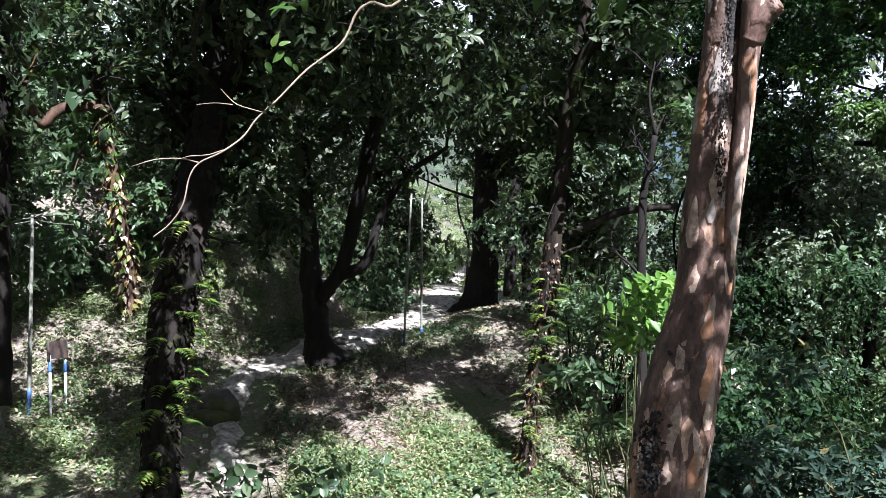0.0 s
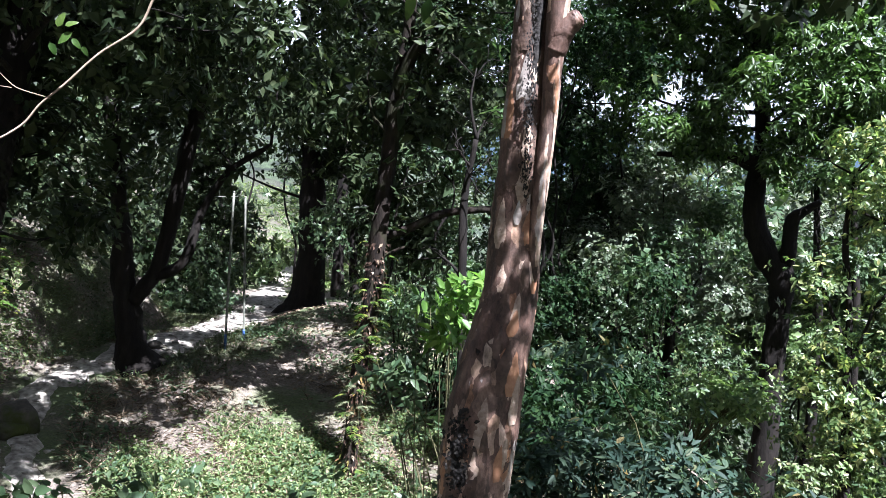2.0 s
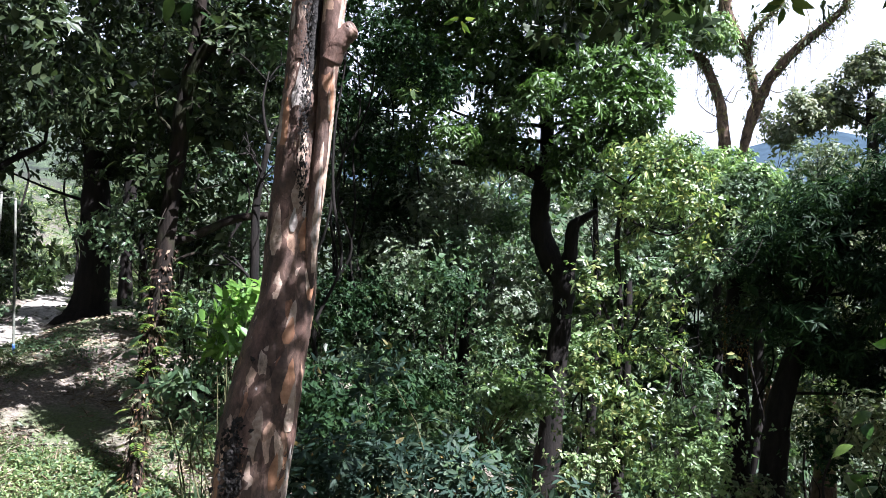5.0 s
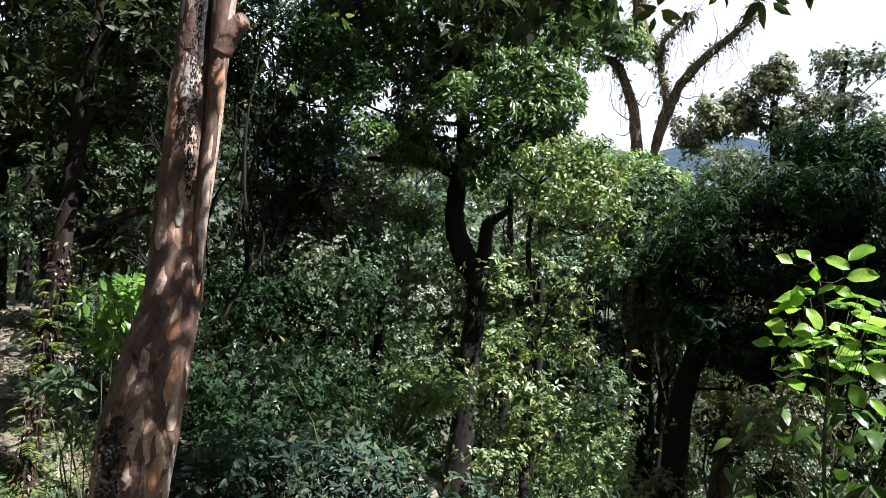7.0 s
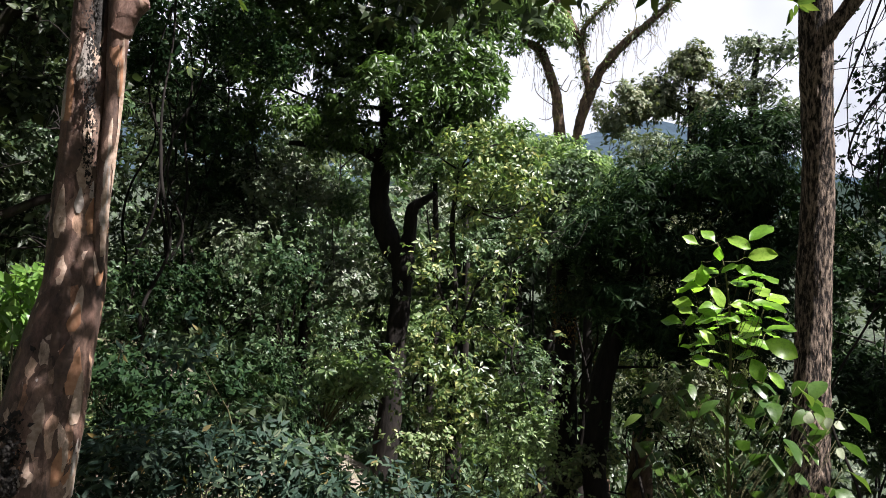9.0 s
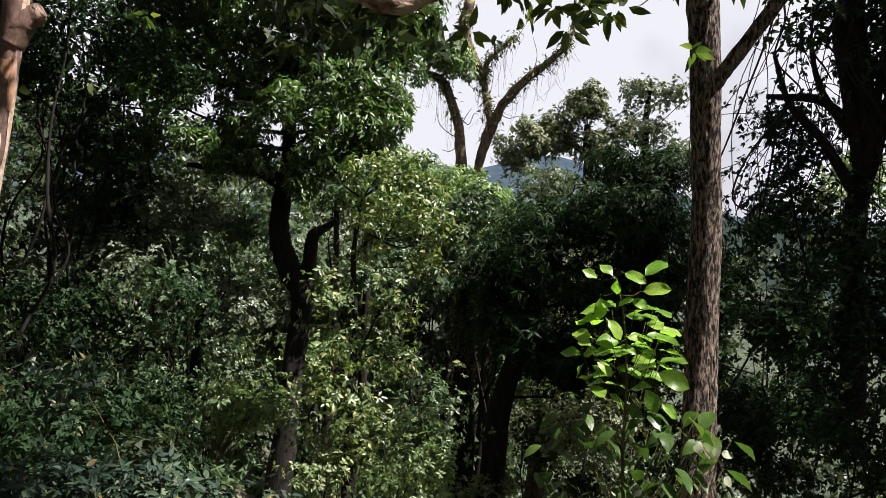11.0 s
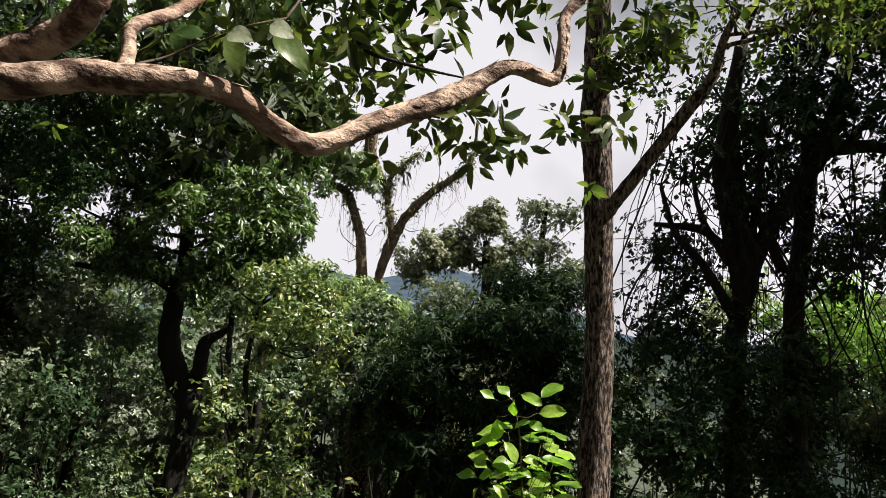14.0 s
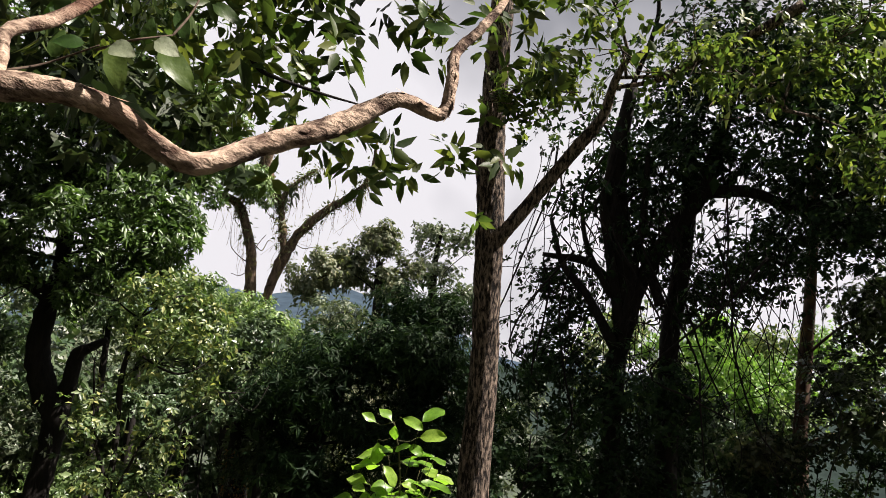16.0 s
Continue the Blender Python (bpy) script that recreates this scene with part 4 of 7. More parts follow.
part("side_branch", fast_mesh("side_branch", *tube([(0.79, 0.83, 0.46), (0.80, 0.84, 0.50), (0.81, 0.86, 0.55), (0.87, 0.87, 0.60), (0.93, 0.88, 0.67), (1.00, 0.88, 0.78)], [0.0118, 0.0092, 0.0092, 0.0101, 0.0092, 0.0067], 12, 7, 0.10, 0, 9)), M_PEEL_FINE, peel)
part("side_branch", fast_mesh("side_branch", *tube([(1.56, 1.26, 0.97), (1.60, 1.24, 0.93), (1.65, 1.21, 0.92), (1.73, 1.15, 0.91), (1.83, 1.09, 0.91)], [0.006, 0.006, 0.005, 0.004, 0.002], 8, 5, 0.12)), M_BARK, peel)
bl, br_ = smooth_line(BR[3:19], [0.026, 0.023, 0.021, 0.021, 0.016, 0.0165, 0.0165, 0.0165, 0.017, 0.018, 0.019, 0.013, 0.012, 0.011, 0.010, 0.009], 20)
bt = unit(np.gradient(bl, axis=0))
ki = rng.integers(0, len(bl), 260)
od = rng.normal(size=(260, 3))
od = unit(od - bt[ki] * np.sum(od * bt[ki], 1)[:, None])
tagged(part("bark_sliver_cover", fast_mesh("bark_sliver_cover", *leaf_arrays(bl[ki] + od * br_[ki][:, None] * 0.98, bt[ki] * rng.choice([-1, 1], (260, 1)) + od * 0.03 + rng.normal(size=(260, 3)) * 0.1, od, 0.01 + 0.028 * rng.random(260), 0.28, False, -0.1, 0.02)), M_PEEL_FINE, peel, "curling slivers of peeling bark"), kind="stuff")
M_FLAKES = [plain_mat("pale_flake", (0.27, 0.185, 0.135), (0.46, 0.35, 0.28), 45.0, 0.55, 0.0, 0.4), plain_mat("rust_flake", (0.27, 0.125, 0.066), (0.4, 0.21, 0.12), 30.0, 0.55, 0.0, 0.4), plain_mat("grey_flake", (0.24, 0.2, 0.18), (0.45, 0.4, 0.36), 30.0, 0.55, 0.0, 0.4), plain_mat("brown_flake", (0.055, 0.032, 0.025), (0.12, 0.072, 0.052), 30.0, 0.65, 0.0, 0.5)]


def flake(line, rad, h, ang, wide, tall, proud):
    """A tongue of bark that stands a little off the stem, pointed below."""
    n, m = 9, 5
    Vf = []
    up = np.array([0.0, 0.0, 1.0])
    ph = rng.uniform(0, 6, 3)
    for i_ in range(n):
        f = i_ / (n - 1)
        z = h + tall * (f - 0.5)
        ax = np.array([np.interp(z, line[:, 2], line[:, k]) for k in range(3)])
        r = np.interp(z, line[:, 2], rad)
        wv = wide * (math.sin(math.pi * min(1.0, 0.06 + 0.94 * f) ** 0.7) ** 0.75 + 0.02) * (1 + 0.15 * math.sin(f * 9 + ph[0]))
        for j_ in range(m):
            g = j_ / (m - 1) * 2 - 1
            a_ = ang + g * wv / r
            edge = proud * (1.0 if abs(g) < 0.9 and 0 < i_ < n - 1 else 0.15)
            Vf.append(ax + np.array([math.cos(a_), math.sin(a_), 0]) * (r * 1.01 + edge))
    Qf = [(i_ * m + j_, i_ * m + j_ + 1, (i_ + 1) * m + j_ + 1, (i_ + 1) * m + j_) for i_ in range(n - 1) for j_ in range(m - 1)]
    return fast_mesh("bark_flake", np.array(Vf), np.zeros((0, 3)), np.array(Qf))


pl_line, pl_rad = smooth_line(PT, PR, 20)
for k in range(120):
    hz = rng.uniform(-1.3, 1.3)
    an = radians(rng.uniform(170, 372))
    # more pale flakes sunward: part of that side's light is in the colour
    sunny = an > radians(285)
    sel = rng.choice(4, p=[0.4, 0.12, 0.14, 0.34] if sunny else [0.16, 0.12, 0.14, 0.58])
    if hz < -0.6 and not sunny and rng.random() < 0.55:
        continue
    tl = rng.uniform(0.08, 0.24)
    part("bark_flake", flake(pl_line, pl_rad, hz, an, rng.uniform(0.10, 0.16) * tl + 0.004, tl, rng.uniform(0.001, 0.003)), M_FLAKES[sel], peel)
# a round rust patch, a grey one, and pale flakes painting the sunlit strip on the fused stem
for hz, an, wd, tl, sel in [(-0.28, 272, 0.024, 0.12, 1), (0.14, 282, 0.024, 0.17, 1), (0.2, 255, 0.016, 0.11, 2), (0.86, 262, 0.026, 0.22, 0), (0.52, 258, 0.016, 0.17, 0), (-0.02, 300, 0.02, 0.2, 0)]:
    part("bark_flake", flake(pl_line, pl_rad, hz, radians(an), wd, tl, 0.003), M_FLAKES[sel], peel)
ss_line, ss_rad = smooth_line(SIDE_STEM, SIDE_R, 20)
for k in range(26):
    tl = rng.uniform(0.12, 0.3)
    part("bark_flake", flake(ss_line, ss_rad, rng.uniform(0.0, 1.2), radians(rng.uniform(255, 375)), rng.uniform(0.009, 0.016), tl, rng.uniform(0.001, 0.002)), M_FLAKES[rng.choice(4, p=[0.7, 0.06, 0.14, 0.1])], peel)
M_CHAR_SHADE = plain_mat("char_and_shade", (0.006, 0.005, 0.005), (0.03, 0.025, 0.022), 40.0, 0.9, 0.0, 1.0)
for c, n, sp in [((0.905, 3.365, -0.79), 340, 0.055), ((0.885, 3.345, -0.93), 160, 0.04), ((0.98, 3.41, -0.42), 18, 0.012)]:
    q = np.array(c) + rng.normal(size=(n, 3)) * [sp * 0.5, sp * 0.25, sp]
    tagged(part("scar", fast_mesh("scar", *leaf_arrays(q, rng.normal(size=(n, 3)) * [1, 0.4, 1.4], np.array([-0.3, -1, 0.1]) + rng.normal(size=(n, 3)) * 0.5, 0.012 + 0.022 * rng.random(n), 0.6)), M_CHAR_SHADE, peel, "black charred scar in the bark"), kind="stuff")
# black strip laid along the groove to paint its shade
part("groove_shade", fast_mesh("groove_shade", *tube([(1.163, 3.352, 1.5), (1.155, 3.352, 1.15), (1.150, 3.375, 0.9), (1.152, 3.395, 0.68), (1.145, 3.402, 0.5), (1.135, 3.415, 0.36)], [0.024, 0.024, 0.022, 0.018, 0.014, 0.006], 10, 10, 0.22, 0, 4)), M_CHAR_SHADE, peel, "black strip painting the shade in the groove beside the fused stem")
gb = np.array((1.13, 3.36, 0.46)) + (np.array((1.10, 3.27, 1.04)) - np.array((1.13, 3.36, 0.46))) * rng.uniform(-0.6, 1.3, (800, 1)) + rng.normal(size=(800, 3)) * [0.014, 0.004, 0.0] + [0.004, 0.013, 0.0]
tagged(part("dark_bark_streak", fast_mesh("dark_bark_streak", *leaf_arrays(gb, np.array([0.05, 0, 1.0]) * rng.choice([-1, 1], (800, 1)) + rng.normal(size=(800, 3)) * 0.15, np.array([-0.3, -1, 0.0]) + rng.normal(size=(800, 3)) * 0.15, 0.006 + 0.014 * rng.random(800), 0.5)), M_CHAR_SHADE, peel, "rough black streak of old bark"), kind="stuff")
OVERHEAD = [blob((1.69, 1.48, 1.13), 0.33, 14, 0.22), blob((1.94, 1.36, 1.19), 0.35, 10, 0.25), blob((2.08, 1.17, 0.96), 0.26, 12, 0.16), blob((2.00, 1.45, 0.94), 0.16, 5, 0.1),
              blob((2.15, 1.18, 1.30), 0.2, 5, 0.2), blob((1.70, 1.34, 1.31), 0.4, 7), blob((1.47, 1.41, 1.07), 0.3, 9, 0.2), blob((1.19, 1.40, 0.94), 0.3, 10, 0.15),
              blob((2.15, 1.18, 1.30), 0.1, 3, 0.1)]
OVERHEAD_OUTER = [blob((2.52, 1.02, 1.30), 0.22, 9, 0.12), blob((2.36, 1.13, 1.00), 0.14, 4, 0.1), blob((2.13, 1.27, 1.64), 0.5, 6), blob((1.39, 1.55, 1.35), 0.6, 10), blob((2.42, 1.23, 1.66), 0.3, 8)]
cr = foliage(OVERHEAD + OVERHEAD_OUTER, 14, 0.1, 0.068, 0.36, True, 0.6, 0.35, core=0)
part("foliage", fast_mesh("foliage", *cr), L_THIN, peel)
OVERHEAD_FINE = [blob((1.25, 2.03, 1.10), 0.45, 22, 0.3), blob((1.71, 2.17, 1.31), 0.5, 26, 0.3), blob((1.96, 2.02, 1.28), 0.35, 16, 0.25), blob((1.09, 2.05, 1.19), 0.5, 20, 0.3), blob((1.51, 2.18, 1.50), 0.6, 24, 0.3)]
part("foliage", fast_mesh("foliage", *foliage(OVERHEAD_FINE, 14, 0.12, 0.04, 0.34, True, 0.6, 0.35, core=0, gaps=False)), L_THIN, peel)
# leaves added out of view, sunward of the trunk, to shade most of it
SHADE_LEAVES = [blob(tuple(np.array(p) + np.array(SUN_DIR) * d), 0.55, 90, 0.4) for p, d in [((1.01, 3.46, -0.93), 3.6), ((1.09, 3.52, -0.36), 3.3), ((1.14, 3.52, 0.14), 3.0), ((1.15, 3.46, 0.62), 2.8), ((1.14, 3.39, 0.94), 2.6)]]
part("shading_spray", fast_mesh("shading_spray", *foliage(SHADE_LEAVES, 21, 0.16, 0.1, 0.45, False, core=20)), L_DARK, peel)
# unseen upper crown, with masses added to shade the long branch
part("upper_crown", fast_mesh("upper_crown", *foliage([blob((1.6, 4.6, 4.6), 1.5, 60, 0.9), blob((3.2, 3.0, 4.8), 1.3, 40, 0.8), blob((0.0, 3.4, 5.0), 1.4, 40, 0.8), blob((2.4, 6.5, 5.6), 1.6, 40, 1.0), blob((2.7, 0.2, 4.6), 1.3, 60, 0.7), blob((3.8, 1.4, 5.8), 1.6, 60, 0.8), blob((1.4, -0.6, 3.8), 0.9, 40, 0.5), blob((3.6, -1.8, 5.6), 1.5, 50, 0.7)], 30, 0.3, 0.1, 0.38)), L_MID, peel)


def one_leaf(name, length, ratio, droop=0.25, fold=0.1, bias=0.75, wave=0.02):
    """One broad leaf along +y from its stalk, with a midrib fold and a thin stalk."""
    n = 8
    V, Qd, T = [], [], []
    for k in range(n + 1):
        f = k / n
        w = ratio * length * 0.5 * (math.sin(math.pi * min(1, f ** bias)) ** 0.8 if 0 < f < 1 else 0.02)
        y = length * (0.12 + 0.88 * f)
        zz = -droop * length * f * f
        wav = wave * length * math.sin(f * 9)
        V += [(-w, y, zz + fold * w + wav), (-w * 0.5, y, zz + fold * w * 0.35), (0, y, zz), (w * 0.5, y, zz + fold * w * 0.35), (w, y, zz + fold * w - wav)]
    for k in range(n):
        for q in range(4):
            a = k * 5 + q
            Qd.append((a, a + 1, a + 6, a + 5))
    b = len(V)
    V += [(-0.008 * length, 0, 0), (0.008 * length, 0, 0)]
    Qd.append((b, b + 1, 3, 1))
    return fast_mesh(name, np.array(V), np.zeros((0, 3)), np.array(Qd))


def put_leaf(me, mat, parent, at, way, up, scale=1.0, name="leaf", label=""):
    d = Vector(way).normalized()
    s = d.cross(Vector(up)).normalized()
    u = s.cross(d)
    ob = part(name, me, mat, parent, label)
    off = Vector(at) + ob.location
    ob.matrix_basis = Matrix.Translation(off) @ Matrix((s, d, u)).transposed().to_4x4() @ Matrix.Diagonal((scale, scale, scale, 1))
    return ob


LEAF_WIDE = one_leaf("leaf", 0.15, 0.62, 0.22, 0.15, 1.2, 0.045)
LEAF_WIDE_B = one_leaf("leaf", 0.15, 0.54, 0.1, 0.3, 1.05, 0.04)
LEAF_PALE = one_leaf("leaf", 0.075, 0.75, 0.3)
LEAF_DARKL = one_leaf("leaf", 0.17, 0.55, 0.35)
LEAF_NEAR = one_leaf("leaf", 0.105, 0.46, 0.15)
for at, tip, pale in [((0.89, 0.76, 0.56), (0.92, 0.75, 0.49), 0), ((0.96, 0.76, 0.59), (1.01, 0.71, 0.53), 0), ((0.98, 0.81, 0.60), (0.97, 0.79, 0.64), 0), ((0.90, 0.82, 0.57), (0.86, 0.84, 0.56), 0),
                      ((0.89, 0.89, 0.55), (0.89, 0.87, 0.60), 0), ((0.89, 0.76, 0.55), (0.90, 0.71, 0.54), 1), ((0.94, 0.74, 0.58), (0.96, 0.71, 0.57), 1), ((0.93, 0.93, 0.68), (0.90, 0.97, 0.64), 0),
                      ((1.04, 0.84, 0.71), (1.08, 0.84, 0.66), 0), ((1.10, 0.84, 0.75), (1.15, 0.80, 0.73), 0), ((0.90, 0.96, 0.66), (0.96, 0.93, 0.65), 0), ((1.51, 0.69, 0.90), (1.49, 0.69, 0.94), 0), ((1.50, 0.60, 0.85), (1.45, 0.65, 0.86), 0)]:
    v = Vector(tip) - Vector(at)
    put_leaf(LEAF_PALE if pale else LEAF_NEAR, L_PALE if pale else L_BROAD, peel, at, v, (-0.5, -0.85, 0.15), max(0.5, v.length / 0.1) * (1.1 if pale else 0.9), "leaf", "bleached torn leaf" if pale else "")
for a, b, c in [((0.93, 0.85, 0.58), (0.93, 0.77, 0.58), (0.98, 0.75, 0.61)), ((0.81, 0.84, 0.49), (0.88, 0.88, 0.54), (0.91, 0.81, 0.57)), ((0.98, 0.75, 0.61), (1.06, 0.82, 0.71), (1.11, 0.85, 0.83))]:
    part("twig", fast_mesh("twig", *tube([a, b, c], [0.0022, 0.0018, 0.0012], 6, 4)), M_TWIG_DARK, peel)
# leaves that hang into the top of the early view
for at, tip in [((-0.56, 2.45, 0.66), (-0.52, 2.44, 0.72)), ((-0.57, 2.44, 0.69), (-0.48, 2.40, 0.70)), ((-0.45, 2.45, 0.75), (-0.46, 2.46, 0.71)), ((0.45, 2.43, 0.79), (0.45, 2.46, 0.71)), ((0.51, 2.43, 0.78), (0.49, 2.45, 0.71)), ((0.53, 2.43, 0.75), (0.56, 2.43, 0.74)), ((0.25, 2.46, 0.80), (0.25, 2.48, 0.73))]:
    v = Vector(tip) - Vector(at)
    put_leaf(LEAF_NEAR, L_LIME, peel, at, v, (0.1, -0.6, 1.0), max(0.6, v.length / 0.1), "leaf", "fresh green leaf")

# ---- dead pale branch hanging in front ----
twig = thing("dead_branch", "bare pale dead branch forking at its tip", "branch", (0.25, 2.26, 2.11))
part("stem", fast_mesh("stem", *tube([(0.25, 2.26, 2.11), (0.07, 2.67, 1.47), (-0.17, 2.86, 0.90), (-0.30, 2.86, 0.85), (-0.35, 2.87, 0.81), (-0.40, 2.89, 0.71), (-0.52, 2.89, 0.61), (-0.62, 2.89, 0.50), (-0.69, 2.89, 0.43), (-0.74, 2.89, 0.36), (-0.81, 2.87, 0.30), (-0.88, 2.86, 0.26), (-0.91, 2.85, 0.21), (-0.93, 2.85, 0.11), (-0.97, 2.84, 0.04), (-1.02, 2.82, -0.01)], [0.0092, 0.0074, 0.0056, 0.0051, 0.0046, 0.0041, 0.0037, 0.0035, 0.0033, 0.0033, 0.0033, 0.0030, 0.0025, 0.0025, 0.0023, 0.0016], 8, 6, 0.1, 0, 4)), M_TWIG, twig)
part("fork", fast_mesh("fork", *tube([(-0.88, 2.86, 0.26), (-0.94, 2.84, 0.27), (-1.02, 2.81, 0.26), (-1.09, 2.78, 0.23)], [0.0025, 0.0021, 0.0018, 0.0012], 7, 5, 0.1)), M_TWIG, twig)
part("fork", fast_mesh("fork", *tube([(-0.80, 2.87, 0.31), (-0.85, 2.86, 0.29), (-0.91, 2.84, 0.28), (-0.94, 2.84, 0.27)], [0.0023, 0.0018, 0.0018, 0.0014], 7, 5, 0.1)), M_TWIG, twig)
part("fork", fast_mesh("fork", *tube([(-0.66, 2.89, 0.45), (-0.75, 2.87, 0.47), (-0.78, 2.85, 0.49), (-0.81, 2.84, 0.52)], [0.0018, 0.0016, 0.0014, 0.0012], 7, 5, 0.1)), M_TWIG, twig)
part("fork", fast_mesh("fork", *tube([(-0.77, 2.86, 0.47), (-0.83, 2.84, 0.47), (-0.89, 2.83, 0.46)], [0.0016, 0.0014, 0.0010], 7, 5, 0.1)), M_TWIG, twig)
for p, q in [((-0.57, 2.77, 0.65), (-0.62, 2.77, 0.61)), ((-0.58, 2.77, 0.63), (-0.55, 2.78, 0.60)), ((-0.62, 2.76, 0.65), (-0.60, 2.75, 0.70)), ((-0.60, 2.76, 0.66), (-0.56, 2.76, 0.68)), ((-0.64, 2.76, 0.61), (-0.62, 2.77, 0.57)), ((-0.55, 2.78, 0.61), (-0.53, 2.79, 0.58))]:
    v = Vector(q) - Vector(p)
    put_leaf(LEAF_NEAR, L_LIME, twig, p, v, (0, -1, 0.6), v.length / 0.1, "leaf", "small sunlit leaf")

# ---- left and centre trees ----
T1 = [(-2.52, 7.59, -3.15), (-2.63, 7.78, -2.54), (-2.71, 7.93, -1.91), (-2.72, 8.09, -1.04), (-2.70, 8.26, -0.36), (-2.62, 8.39, 0.52), (-2.50, 8.54, 1.37), (-2.42, 8.62, 2.11), (-2.35, 8.61, 3.25), (-2.28, 8.50, 5.16)]
R1 = [0.16, 0.155, 0.16, 0.185, 0.2, 0.2, 0.17, 0.15, 0.13, 0.08]
# leaf masses added sunward to shade the trunk and the path
FERN_SHADE = [blob(tuple(np.array((-2.87, 11.26, -2.79)) + np.array(SUN_DIR) * 6.0), 1.1, 60, 0.6), blob(tuple(np.array((-3.12, 12.69, -2.49)) + np.array(SUN_DIR) * 6.0), 1.1, 60, 0.6), blob(tuple(np.array((-1.72, 12.20, -2.70)) + np.array(SUN_DIR) * 6.0), 1.1, 60, 0.6), blob(tuple(np.array((-3.84, 11.97, -2.66)) + np.array(SUN_DIR) * 6.0), 1.1, 60, 0.6), blob(tuple(np.array((-2.72, 8.09, -1.04)) + np.array(SUN_DIR) * 4.2), 1.2, 70, 0.72), blob(tuple(np.array((-2.62, 8.39, 0.52)) + np.array(SUN_DIR) * 3.6), 1.2, 70, 0.72), blob(tuple(np.array((-2.71, 7.93, -1.91)) + np.array(SUN_DIR) * 5.0), 1.0, 50, 0.6)]
# the masses 5 m up are added above the view to shade the clearing
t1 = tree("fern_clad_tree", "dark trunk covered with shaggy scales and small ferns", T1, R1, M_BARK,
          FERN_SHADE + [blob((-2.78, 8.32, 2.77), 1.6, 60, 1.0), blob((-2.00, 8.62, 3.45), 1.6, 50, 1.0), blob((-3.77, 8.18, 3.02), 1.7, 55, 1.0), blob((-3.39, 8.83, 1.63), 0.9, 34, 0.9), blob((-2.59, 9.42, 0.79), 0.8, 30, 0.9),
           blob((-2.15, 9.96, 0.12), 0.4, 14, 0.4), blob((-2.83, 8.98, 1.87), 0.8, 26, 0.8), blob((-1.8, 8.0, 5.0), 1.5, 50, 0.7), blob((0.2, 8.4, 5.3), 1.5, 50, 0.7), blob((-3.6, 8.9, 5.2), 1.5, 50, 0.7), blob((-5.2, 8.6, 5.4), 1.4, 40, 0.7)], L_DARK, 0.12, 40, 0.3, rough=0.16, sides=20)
fern_part(t1, T1[1:6], R1[1:6], 85, 0.24, L_FROND)
sc_p, sc_o = [], []
line, rad = smooth_line(T1[:7], R1[:7], 20)
for k in range(1800):
    q = rng.integers(0, len(line))
    a = rng.uniform(0, 6.283)
    o = np.array([math.cos(a), math.sin(a), 0])
    sc_p.append(line[q] + o * rad[q] * 0.97)
    sc_o.append(o)
sc_p, sc_o = np.array(sc_p), np.array(sc_o)
tagged(part("bark_scale_cover", fast_mesh("bark_scale_cover", *leaf_arrays(sc_p, np.array([0, 0, -0.9]) + sc_o * 0.55 + rng.normal(size=sc_p.shape) * 0.2, sc_o, 0.06 + 0.06 * rng.random(1800), 0.7)), M_BARK_MOSS, t1, "curling dark bark scales"), kind="stuff")

# the first two leaf masses are added sunward to shade this tree
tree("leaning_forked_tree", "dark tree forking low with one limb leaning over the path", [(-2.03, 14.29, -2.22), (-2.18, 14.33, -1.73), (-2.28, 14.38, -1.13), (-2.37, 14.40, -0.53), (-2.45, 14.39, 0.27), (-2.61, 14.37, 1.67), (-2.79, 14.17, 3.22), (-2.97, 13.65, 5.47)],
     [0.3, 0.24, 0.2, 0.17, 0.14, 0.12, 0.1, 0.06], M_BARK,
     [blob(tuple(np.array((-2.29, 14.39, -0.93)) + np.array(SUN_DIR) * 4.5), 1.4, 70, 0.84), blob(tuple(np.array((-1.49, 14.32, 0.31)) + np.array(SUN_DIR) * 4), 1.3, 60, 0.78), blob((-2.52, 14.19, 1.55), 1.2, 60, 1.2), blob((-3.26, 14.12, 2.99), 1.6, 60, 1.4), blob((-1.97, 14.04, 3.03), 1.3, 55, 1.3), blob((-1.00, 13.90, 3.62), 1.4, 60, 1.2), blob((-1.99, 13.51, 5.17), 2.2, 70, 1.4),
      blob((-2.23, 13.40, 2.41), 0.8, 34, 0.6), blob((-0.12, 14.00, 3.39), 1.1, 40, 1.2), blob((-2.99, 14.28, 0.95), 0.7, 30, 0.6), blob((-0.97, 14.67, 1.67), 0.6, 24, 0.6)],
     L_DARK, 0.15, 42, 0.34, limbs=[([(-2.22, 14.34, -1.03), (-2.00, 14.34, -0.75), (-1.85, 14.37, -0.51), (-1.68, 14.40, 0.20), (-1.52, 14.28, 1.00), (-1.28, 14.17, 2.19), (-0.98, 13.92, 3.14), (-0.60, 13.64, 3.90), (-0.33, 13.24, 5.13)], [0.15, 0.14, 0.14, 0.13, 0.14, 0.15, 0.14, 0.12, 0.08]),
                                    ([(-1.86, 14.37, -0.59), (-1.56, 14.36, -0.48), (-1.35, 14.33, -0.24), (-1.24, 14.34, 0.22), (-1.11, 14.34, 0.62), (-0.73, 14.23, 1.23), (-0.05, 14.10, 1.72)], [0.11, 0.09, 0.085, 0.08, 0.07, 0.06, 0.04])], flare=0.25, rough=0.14)

